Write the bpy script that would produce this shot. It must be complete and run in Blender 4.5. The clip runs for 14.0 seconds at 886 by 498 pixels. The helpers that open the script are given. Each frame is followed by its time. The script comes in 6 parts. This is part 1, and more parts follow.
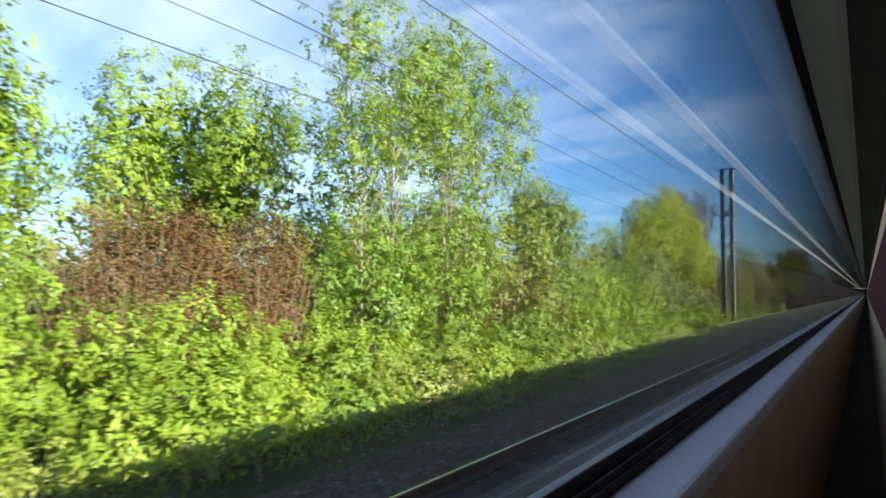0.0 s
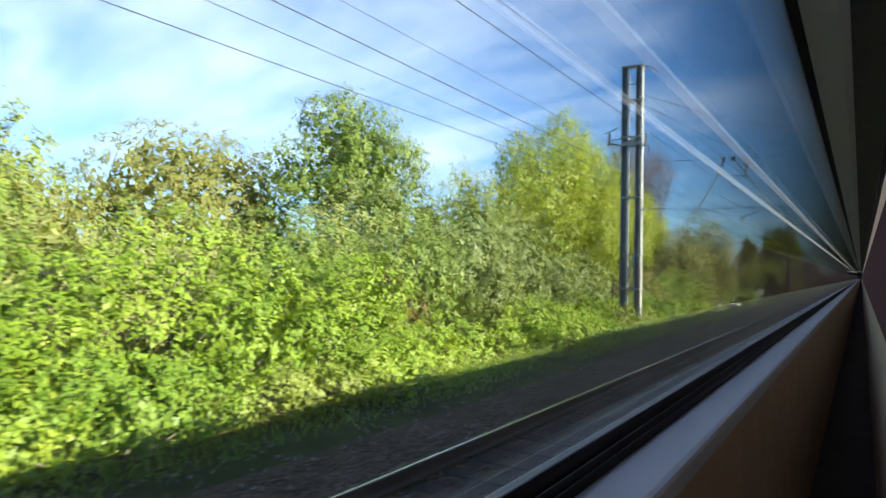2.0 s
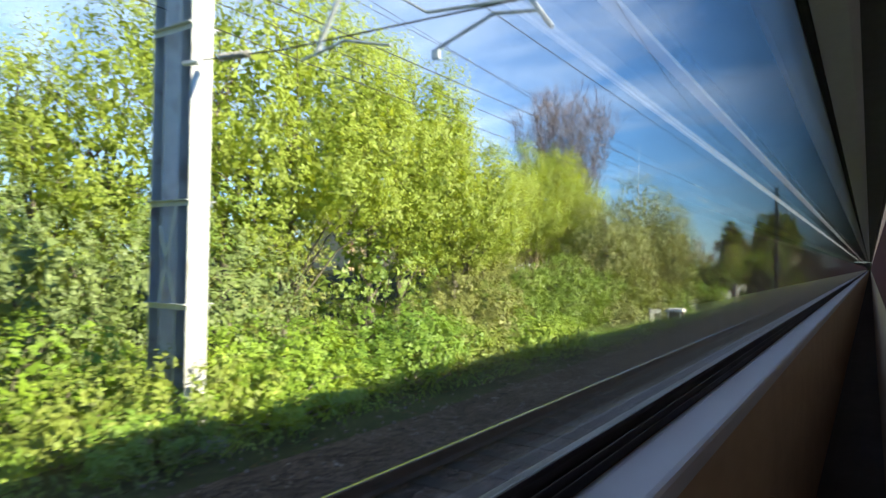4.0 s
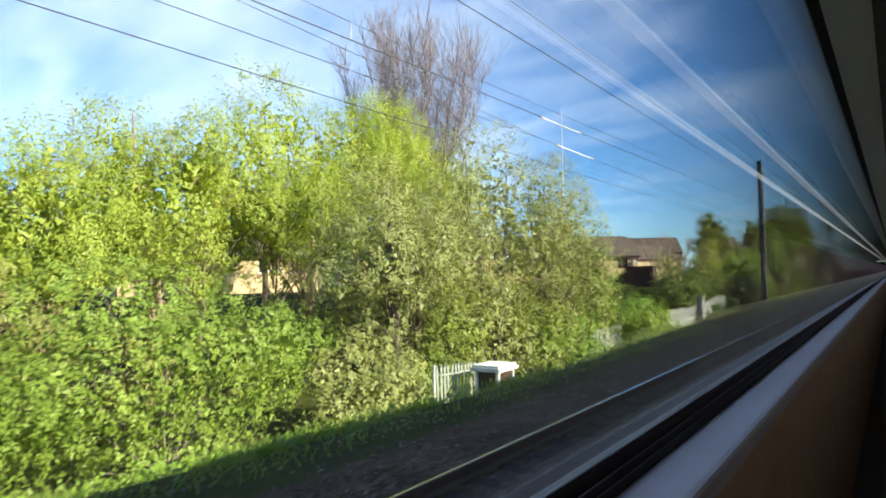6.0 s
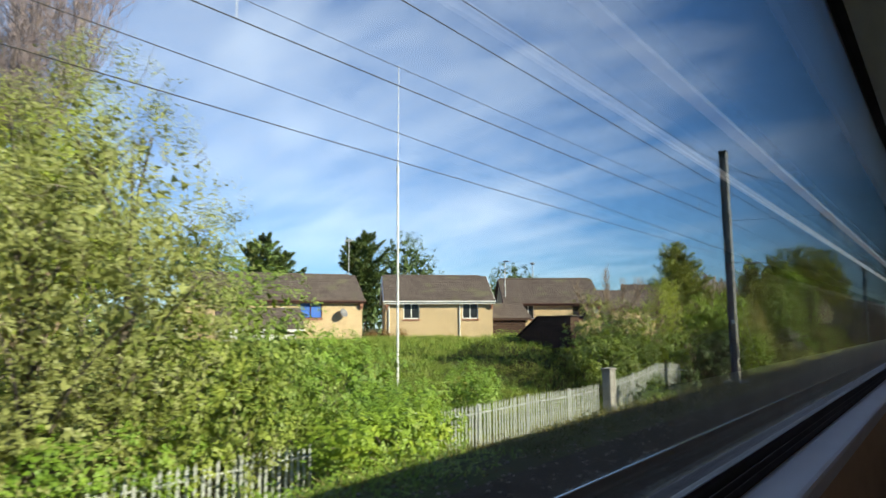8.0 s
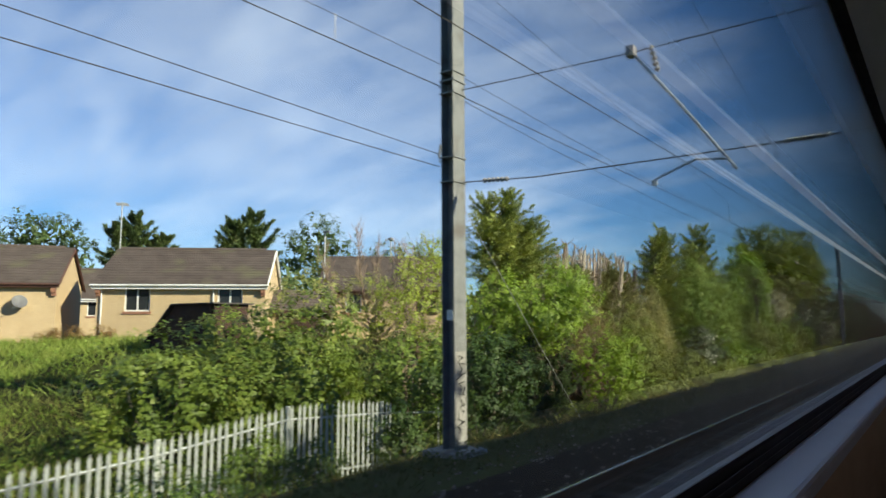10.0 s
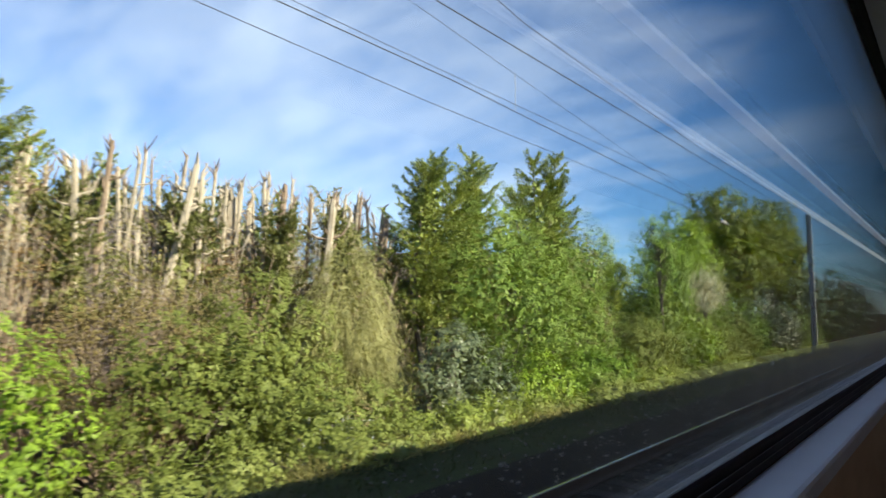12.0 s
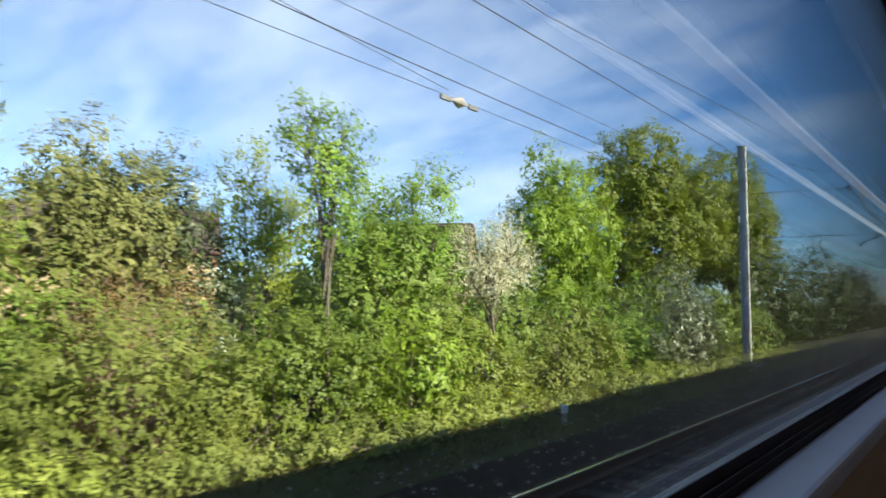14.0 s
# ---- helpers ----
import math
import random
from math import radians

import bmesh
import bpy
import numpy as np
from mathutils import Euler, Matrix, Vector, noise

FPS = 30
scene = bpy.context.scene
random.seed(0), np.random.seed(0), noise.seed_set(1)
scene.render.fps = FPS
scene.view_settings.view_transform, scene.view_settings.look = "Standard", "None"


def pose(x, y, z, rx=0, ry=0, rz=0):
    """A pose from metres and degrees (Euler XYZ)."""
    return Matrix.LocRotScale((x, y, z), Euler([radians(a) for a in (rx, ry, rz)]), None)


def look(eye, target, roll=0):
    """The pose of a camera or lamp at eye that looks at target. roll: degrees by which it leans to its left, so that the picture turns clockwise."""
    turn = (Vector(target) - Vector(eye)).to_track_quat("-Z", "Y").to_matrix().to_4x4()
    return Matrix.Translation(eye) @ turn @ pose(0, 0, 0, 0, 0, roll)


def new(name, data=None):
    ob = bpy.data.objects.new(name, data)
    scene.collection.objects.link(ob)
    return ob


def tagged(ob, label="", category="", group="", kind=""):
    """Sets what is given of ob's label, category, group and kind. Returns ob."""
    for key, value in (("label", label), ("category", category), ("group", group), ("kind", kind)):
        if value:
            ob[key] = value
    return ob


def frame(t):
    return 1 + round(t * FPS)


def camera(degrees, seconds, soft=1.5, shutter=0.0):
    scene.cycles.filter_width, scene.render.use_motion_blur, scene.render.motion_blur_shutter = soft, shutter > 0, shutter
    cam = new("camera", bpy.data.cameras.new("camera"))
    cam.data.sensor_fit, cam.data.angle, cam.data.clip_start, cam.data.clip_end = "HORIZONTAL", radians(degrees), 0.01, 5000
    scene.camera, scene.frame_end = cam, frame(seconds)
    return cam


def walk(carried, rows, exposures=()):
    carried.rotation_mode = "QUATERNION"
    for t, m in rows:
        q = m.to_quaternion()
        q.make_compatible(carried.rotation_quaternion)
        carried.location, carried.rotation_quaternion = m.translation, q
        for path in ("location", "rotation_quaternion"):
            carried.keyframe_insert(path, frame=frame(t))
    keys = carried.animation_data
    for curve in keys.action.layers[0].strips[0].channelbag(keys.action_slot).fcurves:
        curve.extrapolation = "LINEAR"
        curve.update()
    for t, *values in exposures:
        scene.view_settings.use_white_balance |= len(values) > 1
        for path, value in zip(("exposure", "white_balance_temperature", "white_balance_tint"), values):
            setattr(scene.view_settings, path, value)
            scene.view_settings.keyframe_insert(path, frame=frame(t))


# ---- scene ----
LENS = 67.65
cam = camera(LENS, 14.0, soft=1.5, shutter=0.17)

# The ride: seconds, metres along the line, heading to the left of the line, pitch, lean
RIDE = (
    (0.0, 0.00, 32.61, 3.48, 0.60), (0.5, 5.40, 32.41, 3.07, 0.74), (1.0, 10.78, 32.05, 2.48, 1.09),
    (1.5, 16.09, 32.19, 2.13, 1.01), (2.0, 21.37, 32.34, 1.78, 1.15), (2.5, 26.56, 32.55, 1.66, 1.09),
    (3.0, 31.83, 32.50, 1.49, 1.31), (3.5, 37.04, 32.87, 1.21, 1.01), (5.8, 60.95, 32.60, 1.30, 0.30),
    (6.0, 63.02, 34.36, 2.45, -1.09), (6.5, 68.19, 39.73, 8.47, -1.55), (7.0, 73.35, 38.56, 7.74, -1.11),
    (7.2, 75.41, 37.88, 7.23, -0.70), (9.5, 99.16, 37.40, 6.54, -0.24), (10.0, 104.35, 37.41, 6.44, -0.26),
    (10.5, 109.43, 37.75, 6.44, -0.06), (11.0, 114.51, 37.82, 6.21, -0.17), (11.5, 119.48, 38.32, 6.19, -0.32),
    (12.0, 124.42, 38.20, 5.64, -0.04), (12.5, 129.38, 38.64, 5.60, -0.68), (13.0, 134.45, 38.60, 5.37, -0.42),
    (13.5, 139.50, 39.30, 5.12, -0.12), (14.0, 144.54, 39.75, 4.55, 0.43),
)
EYE_X, EYE_Z = -1.0, 2.07
ROWS = []
for t, along, heading, pitch, lean in RIDE:
    h, p = radians(heading), radians(pitch)
    ahead = Vector((-math.sin(h) * math.cos(p), math.cos(h) * math.cos(p), math.sin(p)))
    eye = Vector((EYE_X, along, EYE_Z))
    ROWS.append((t, look(eye, eye + ahead, lean)))
walk(cam, ROWS, exposures=((0.0, 1.77), (3.5, 1.82), (5.8, 1.79), (6.5, 1.54), (7.2, 1.39), (9.5, 0.85), (10.5, 1.06), (12.0, 1.34), (14.0, 1.42)))

# ---------------------------------------------------------------- sky and sun
SUN_EL, SUN_AZ = 26.6, 12.0      # height; turned from +x towards +y
world = bpy.data.worlds.new("sky")
scene.world = world
world.use_nodes = True
wn, wl = world.node_tree.nodes, world.node_tree.links
sky = wn.new("ShaderNodeTexSky")
sky.sky_type, sky.sun_disc = 'NISHITA', False
sky.sun_elevation, sky.sun_rotation = radians(SUN_EL), radians(90 - SUN_AZ)
sky.air_density, sky.dust_density, sky.ozone_density = 1.0, 0.1, 4.0
wtc = wn.new("ShaderNodeTexCoord")
wsep = wn.new("ShaderNodeSeparateXYZ")
wl.new(wtc.outputs["Generated"], wsep.inputs[0])


def wmath(kind, a, b=None, c=None):
    node = wn.new("ShaderNodeMath")
    node.operation = kind
    for slot, v in zip(node.inputs, (a, b, c)):
        if isinstance(v, (int, float)):
            slot.default_value = v
        elif v is not None:
            wl.new(v, slot)
    return node.outputs[0]


def wveil(turn, size, scale, detail, rough, warp, offset):
    """A thin layer of cirrus overhead, drawn out along one direction; denser where it returns more."""
    mapping, tex = wn.new("ShaderNodeMapping"), wn.new("ShaderNodeTexNoise")
    mapping.inputs["Rotation"].default_value, mapping.inputs["Scale"].default_value = (0, 0, radians(turn)), size
    mapping.inputs["Location"].default_value = offset
    tex.inputs["Scale"].default_value, tex.inputs["Detail"].default_value = scale, detail
    tex.inputs["Roughness"].default_value, tex.inputs["Distortion"].default_value = rough, warp
    wl.new(wlayer.outputs[0], mapping.inputs["Vector"]); wl.new(mapping.outputs[0], tex.inputs["Vector"])
    return tex.outputs["Fac"]


# directions laid out on a flat layer high above
whigh = wmath('MAXIMUM', wmath('ADD', wsep.outputs["Z"], 0.22), 0.06)
wlayer = wn.new("ShaderNodeCombineXYZ")
wl.new(wmath('DIVIDE', wsep.outputs["X"], whigh), wlayer.inputs["X"])
wl.new(wmath('DIVIDE', wsep.outputs["Y"], whigh), wlayer.inputs["Y"])
broad = wveil(20, (0.8, 1.25, 1), 0.95, 6.0, 0.55, 0.3, (0.3, 1.7, 0))
streaks = wveil(28, (0.7, 1.9, 1), 2.4, 9.0, 0.62, 0.5, (4.1, 0.2, 0))
cloud = wmath('ADD', wmath('MULTIPLY', broad, 0.68), wmath('MULTIPLY', streaks, 0.32))
cloud = wmath('ADD', cloud, wmath('MULTIPLY_ADD', wsep.outputs["X"], -0.20, -0.085))      # a thicker veil to the west
wramp = wn.new("ShaderNodeValToRGB")
wramp.color_ramp.elements[0].position, wramp.color_ramp.elements[1].position = 0.43, 0.94
wramp.color_ramp.elements[1].color = (0.74, 0.74, 0.74, 1)
wmix = wn.new("ShaderNodeMixRGB")
wmix.inputs["Color2"].default_value = (12.2, 13.0, 13.7, 1)
wl.new(cloud, wramp.inputs["Fac"])
wl.new(wramp.outputs["Color"], wmix.inputs["Fac"])
blue = wn.new("ShaderNodeMixRGB")
blue.blend_type = 'MULTIPLY'
blue.inputs["Fac"].default_value = 1.0
blue.inputs["Color2"].default_value = (0.70, 0.98, 1.27, 1)
wl.new(sky.outputs["Color"], blue.inputs["Color1"])
wl.new(blue.outputs["Color"], wmix.inputs["Color1"])
wl.new(wmix.outputs["Color"], wn["Background"].inputs["Color"])
wn["Background"].inputs["Strength"].default_value = 0.067

sun = new("sun", bpy.data.lights.new("sun", 'SUN'))
sun.data.energy, sun.data.angle, sun.data.color = 5.0, radians(0.53), (1.0, 0.90, 0.67)
e, a = radians(SUN_EL), radians(SUN_AZ)
sun.matrix_world = look(Vector((math.cos(e) * math.cos(a), math.cos(e) * math.sin(a), math.sin(e))) * 60, (0, 0, 0))


# ---------------------------------------------------------------- materials
def nodes_of(name):
    m = bpy.data.materials.new(name)
    m.use_nodes = True
    return m, m.node_tree.nodes, m.node_tree.links, m.node_tree.nodes["Principled BSDF"]


def surface(name, dark, light, scale=4.0, rough=0.8, bump=0.3, metal=0.0, fine=30.0, spread=(0.35, 0.65), stain=None, spec=0.3):
    """A worn surface: two colours mixed by a coarse and a fine noise, with relief."""
    m, n, l, b = nodes_of(name)
    tc = n.new("ShaderNodeTexCoord")
    big, small = n.new("ShaderNodeTexNoise"), n.new("ShaderNodeTexNoise")
    big.inputs["Scale"].default_value, big.inputs["Detail"].default_value = scale, 6.0
    small.inputs["Scale"].default_value, small.inputs["Detail"].default_value = fine, 4.0
    both = n.new("ShaderNodeMath"); both.operation = 'ADD'
    half = n.new("ShaderNodeMath"); half.operation = 'MULTIPLY'; half.inputs[1].default_value = 0.5
    ramp = n.new("ShaderNodeValToRGB")
    ramp.color_ramp.elements[0].position, ramp.color_ramp.elements[1].position = spread
    ramp.color_ramp.elements[0].color, ramp.color_ramp.elements[1].color = (*dark, 1), (*light, 1)
    for t in (big, small):
        l.new(tc.outputs["Object"], t.inputs["Vector"])
    l.new(big.outputs["Fac"], both.inputs[0]); l.new(small.outputs["Fac"], both.inputs[1])
    l.new(both.outputs[0], half.inputs[0]); l.new(half.outputs[0], ramp.inputs["Fac"])
    col = ramp.outputs["Color"]
    if stain:
        st = n.new("ShaderNodeTexNoise"); st.inputs["Scale"].default_value = scale * 0.4
        sr = n.new("ShaderNodeValToRGB")
        sr.color_ramp.elements[0].position, sr.color_ramp.elements[1].position = 0.55, 0.7
        mx = n.new("ShaderNodeMixRGB"); mx.inputs["Color2"].default_value = (*stain, 1)
        l.new(tc.outputs["Object"], st.inputs["Vector"]); l.new(st.outputs["Fac"], sr.inputs["Fac"])
        l.new(sr.outputs["Color"], mx.inputs["Fac"]); l.new(col, mx.inputs["Color1"])
        col = mx.outputs["Color"]
    l.new(col, b.inputs["Base Color"])
    b.inputs["Roughness"].default_value, b.inputs["Metallic"].default_value = rough, metal
    b.inputs["Specular IOR Level"].default_value = spec
    if bump:
        bp = n.new("ShaderNodeBump")
        bp.inputs["Strength"].default_value, bp.inputs["Distance"].default_value = bump, 0.02
        l.new(small.outputs["Fac"], bp.inputs["Height"]); l.new(bp.outputs["Normal"], b.inputs["Normal"])
    return m


def foliage(name, c0, c1, c2, through_light=0.26, rough=0.5, spec=0.35):
    """Leaves: each one its own tint, some light passing through the blade."""
    c0, c1, c2 = [(r * 0.95, g * 1.02, bl * 0.8) for r, g, bl in (c0, c1, c2)]
    m, n, l, b = nodes_of(name)
    geo = n.new("ShaderNodeNewGeometry")
    ramp = n.new("ShaderNodeValToRGB")
    cr = ramp.color_ramp
    cr.elements[0].position, cr.elements[1].position = 0.05, 0.95
    cr.elements[0].color, cr.elements[1].color = (*c0, 1), (*c2, 1)
    mid = cr.elements.new(0.5); mid.color = (*c1, 1)
    tc = n.new("ShaderNodeTexCoord")
    patch = n.new("ShaderNodeTexNoise"); patch.inputs["Scale"].default_value, patch.inputs["Detail"].default_value = 0.9, 3.0
    add = n.new("ShaderNodeMath"); add.operation = 'MULTIPLY_ADD'; add.inputs[1].default_value = 0.34
    shift = n.new("ShaderNodeMath"); shift.operation = 'MULTIPLY_ADD'; shift.inputs[1].default_value = 1.3; shift.inputs[2].default_value = -0.315
    l.new(tc.outputs["Object"], patch.inputs["Vector"]); l.new(patch.outputs["Fac"], shift.inputs[0])
    l.new(geo.outputs["Random Per Island"], add.inputs[0]); l.new(shift.outputs[0], add.inputs[2])
    l.new(add.outputs[0], ramp.inputs["Fac"])
    l.new(ramp.outputs["Color"], b.inputs["Base Color"])
    b.inputs["Roughness"].default_value, b.inputs["Specular IOR Level"].default_value = rough, spec
    tr = n.new("ShaderNodeBsdfTranslucent")
    warm = n.new("ShaderNodeMixRGB"); warm.blend_type = 'MULTIPLY'; warm.inputs["Fac"].default_value = 1.0
    warm.inputs["Color2"].default_value = (1.25, 1.15, 0.55, 1)
    l.new(ramp.outputs["Color"], warm.inputs["Color1"]); l.new(warm.outputs["Color"], tr.inputs["Color"])
    mix = n.new("ShaderNodeMixShader"); mix.inputs["Fac"].default_value = through_light
    l.new(b.outputs["BSDF"], mix.inputs[1]); l.new(tr.outputs["BSDF"], mix.inputs[2])
    l.new(mix.outputs["Shader"], n["Material Output"].inputs["Surface"])
    return m


BRAMBLE = foliage("bramble_leaf", (0.125, 0.202, 0.027), (0.240, 0.340, 0.042), (0.410, 0.456, 0.075))
MOUND = foliage("mound_leaf", (0.125, 0.188, 0.034), (0.205, 0.282, 0.052), (0.320, 0.375, 0.095))
ELDER = foliage("elder_leaf", (0.092, 0.171, 0.030), (0.185, 0.286, 0.042), (0.312, 0.403, 0.075))
MAPLE = foliage("maple_leaf", (0.132, 0.200, 0.027), (0.231, 0.330, 0.038), (0.352, 0.430, 0.075))
SALLOW = foliage("sallow_leaf", (0.165, 0.180, 0.070), (0.285, 0.295, 0.118), (0.450, 0.440, 0.225))
WILLOW = foliage("willow_leaf", (0.235, 0.285, 0.050), (0.350, 0.405, 0.080), (0.480, 0.505, 0.165), 0.45)
OLIVE = foliage("olive_leaf", (0.158, 0.158, 0.060), (0.263, 0.260, 0.090), (0.389, 0.367, 0.165))
HAWTHORN = foliage("hawthorn_leaf", (0.103, 0.158, 0.035), (0.184, 0.250, 0.055), (0.325, 0.372, 0.112))
GREYWILLOW = foliage("grey_willow_leaf", (0.120, 0.155, 0.062), (0.205, 0.248, 0.100), (0.350, 0.385, 0.185))
HEDGE = foliage("hedge_leaf", (0.070, 0.110, 0.022), (0.140, 0.190, 0.036), (0.300, 0.330, 0.075))
IVY = foliage("ivy_leaf", (0.020, 0.042, 0.013), (0.044, 0.078, 0.020), (0.100, 0.145, 0.042), 0.15, 0.5, 0.3)
LAUREL = foliage("laurel_leaf", (0.060, 0.078, 0.044), (0.125, 0.145, 0.088), (0.24, 0.262, 0.175), 0.12, 0.38, 0.5)
BRIAR = foliage("briar_leaf", (0.100, 0.115, 0.034), (0.185, 0.212, 0.058), (0.330, 0.335, 0.120), 0.24, 0.55, 0.25)
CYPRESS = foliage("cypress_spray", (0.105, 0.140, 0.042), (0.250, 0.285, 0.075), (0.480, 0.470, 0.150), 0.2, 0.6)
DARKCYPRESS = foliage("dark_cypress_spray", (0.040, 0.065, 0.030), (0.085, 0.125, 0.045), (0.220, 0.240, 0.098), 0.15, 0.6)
# near-black leaf: the deep shade of the hollows is put into its colour
SHADELEAF = foliage("shade_leaf", (0.014, 0.026, 0.012), (0.030, 0.050, 0.018), (0.065, 0.090, 0.030), 0.08, 0.7, 0.15)
FEATHER = foliage("feathery_leaf", (0.094, 0.156, 0.036), (0.186, 0.264, 0.056), (0.330, 0.390, 0.100), 0.22, 0.55, 0.25)
OAK = foliage("oak_leaf", (0.110, 0.140, 0.024), (0.200, 0.242, 0.040), (0.320, 0.345, 0.080), 0.35)
BROOM = foliage("broom_shoot", (0.225, 0.205, 0.110), (0.345, 0.315, 0.178), (0.470, 0.430, 0.265), 0.3, 0.7, 0.15)
IVIED = foliage("ivied_leaf", (0.105, 0.110, 0.048), (0.205, 0.205, 0.080), (0.330, 0.310, 0.150), 0.2, 0.55, 0.25)
MIXED = foliage("mixed_leaf", (0.135, 0.126, 0.058), (0.230, 0.275, 0.058), (0.391, 0.412, 0.115))
FARTREE = foliage("far_leaf", (0.040, 0.070, 0.030), (0.080, 0.120, 0.045), (0.140, 0.170, 0.075), 0.25)
RUSSET = foliage("russet_leaf", (0.085, 0.042, 0.026), (0.165, 0.085, 0.050), (0.27, 0.16, 0.085), 0.2, 0.8, 0.1)
DEADHEDGE = foliage("dead_hedge_leaf", (0.12, 0.085, 0.045), (0.21, 0.155, 0.085), (0.33, 0.26, 0.15), 0.2, 0.8, 0.1)
DRY = foliage("dry_leaf", (0.13, 0.07, 0.04), (0.22, 0.13, 0.07), (0.32, 0.22, 0.11), 0.2, 0.8, 0.1)
PALEWILLOW = foliage("pale_willow_leaf", (0.270, 0.265, 0.105), (0.325, 0.318, 0.135), (0.390, 0.375, 0.175), 0.5)
STRAW = foliage("straw_blade", (0.22, 0.19, 0.08), (0.36, 0.30, 0.14), (0.50, 0.43, 0.24), 0.3, 0.7, 0.2)
MEADOW = foliage("meadow_blade", (0.130, 0.180, 0.042), (0.225, 0.285, 0.070), (0.390, 0.400, 0.150), 0.3, 0.7, 0.2)
GRASS = foliage("grass_blade", (0.110, 0.185, 0.030), (0.205, 0.315, 0.050), (0.380, 0.440, 0.110), 0.35)
DARKGRASS = foliage("dark_grass_blade", (0.030, 0.034, 0.014), (0.058, 0.064, 0.022), (0.125, 0.125, 0.045), 0.2, 0.8, 0.1)
BLOSSOM = foliage("blossom_petal", (0.45, 0.42, 0.40), (0.65, 0.60, 0.58), (0.80, 0.77, 0.74), 0.3)
BARK = surface("bark", (0.09, 0.075, 0.055), (0.22, 0.19, 0.15), 3, 0.9, 0.6, fine=40)
PALEBARK = surface("pale_bark", (0.32, 0.26, 0.19), (0.60, 0.52, 0.41), 3, 0.9, 0.5, fine=40)
TWIG = surface("twig", (0.20, 0.14, 0.10), (0.36, 0.27, 0.20), 3, 0.9, 0.2)
EARTH = surface("grassy_earth", (0.028, 0.032, 0.013), (0.075, 0.085, 0.026), 0.7, 0.95, 0.5, fine=9, stain=(0.05, 0.045, 0.022), spec=0.05)
BALLAST = surface("ballast_bed", (0.045, 0.029, 0.022), (0.135, 0.095, 0.072), 1.2, 0.95, 1.0, fine=16, stain=(0.080, 0.052, 0.040), spec=0.05)
bn, bl = BALLAST.node_tree.nodes, BALLAST.node_tree.links
bvor, bmul, btc = bn.new("ShaderNodeTexVoronoi"), bn.new("ShaderNodeMixRGB"), bn.new("ShaderNodeTexCoord")
bvor.inputs["Scale"].default_value = 17.0
bmul.blend_type, bmul.inputs["Fac"].default_value = 'MULTIPLY', 0.85
bgrey, bgain, bbump = bn.new("ShaderNodeRGBToBW"), bn.new("ShaderNodeMath"), bn.new("ShaderNodeBump")
bgain.operation, bgain.inputs[1].default_value = 'MULTIPLY', 2.1
bbump.inputs["Strength"].default_value, bbump.inputs["Distance"].default_value, bbump.invert = 1.0, 0.05, True
old = bn["Principled BSDF"].inputs["Base Color"].links[0].from_socket
bl.new(btc.outputs["Object"], bvor.inputs["Vector"])
bl.new(bvor.outputs["Color"], bgrey.inputs["Color"]); bl.new(bgrey.outputs["Val"], bgain.inputs[0])
bl.new(old, bmul.inputs["Color1"]); bl.new(bgain.outputs[0], bmul.inputs["Color2"])
bl.new(bmul.outputs["Color"], bn["Principled BSDF"].inputs["Base Color"])
bl.new(bvor.outputs["Distance"], bbump.inputs["Height"]); bl.new(bbump.outputs["Normal"], bn["Principled BSDF"].inputs["Normal"])
bsep, bspan, bdark = bn.new("ShaderNodeSeparateXYZ"), bn.new("ShaderNodeMapRange"), bn.new("ShaderNodeMixRGB")
for slot, v in zip(("From Min", "From Max", "To Min", "To Max"), (82.0, 98.0, 0.0, 0.88)):      # a darker bed from here on
    bspan.inputs[slot].default_value = v
bdark.inputs["Color2"].default_value = (0.012, 0.010, 0.009, 1)
bl.new(btc.outputs["Object"], bsep.inputs[0]); bl.new(bsep.outputs["Y"], bspan.inputs["Value"]); bl.new(bspan.outputs["Result"], bdark.inputs["Fac"])
bl.new(bmul.outputs["Color"], bdark.inputs["Color1"]); bl.new(bdark.outputs["Color"], bn["Principled BSDF"].inputs["Base Color"])
STONE = surface("ballast_stone", (0.11, 0.085, 0.068), (0.30, 0.25, 0.21), 5, 0.9, 0.3, spec=0.05)
SLEEPERGREY = surface("dirty_sleeper", (0.034, 0.028, 0.023), (0.085, 0.070, 0.058), 3, 0.95, 0.4, stain=(0.09, 0.065, 0.05), spec=0.05)
GREYTWIG = surface("grey_twig", (0.15, 0.115, 0.125), (0.26, 0.21, 0.21), 3, 0.9, 0.2)
CONCRETE = surface("concrete", (0.20, 0.195, 0.18), (0.36, 0.35, 0.32), 4, 0.9, 0.4, stain=(0.14, 0.12, 0.10))
RUSTRAIL = surface("rusty_rail", (0.07, 0.04, 0.025), (0.16, 0.09, 0.06), 6, 0.85, 0.3, spec=0.1)
RAILHEAD = surface("polished_rail", (0.42, 0.41, 0.40), (0.62, 0.61, 0.60), 9, 0.22, 0.05, metal=1.0)
GALV = surface("galvanised_steel", (0.42, 0.43, 0.43), (0.62, 0.63, 0.62), 6, 0.55, 0.15, metal=0.25, stain=(0.36, 0.34, 0.31))
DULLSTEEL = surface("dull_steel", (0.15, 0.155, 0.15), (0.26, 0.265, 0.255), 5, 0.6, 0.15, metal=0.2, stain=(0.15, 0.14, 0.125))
PALE_STEEL = surface("palisade_steel", (0.38, 0.41, 0.39), (0.56, 0.59, 0.56), 5, 0.5, 0.15, metal=0.2, stain=(0.24, 0.25, 0.22))
CABLE = surface("wire", (0.05, 0.048, 0.045), (0.12, 0.11, 0.10), 8, 0.6, 0.0, metal=0.3)
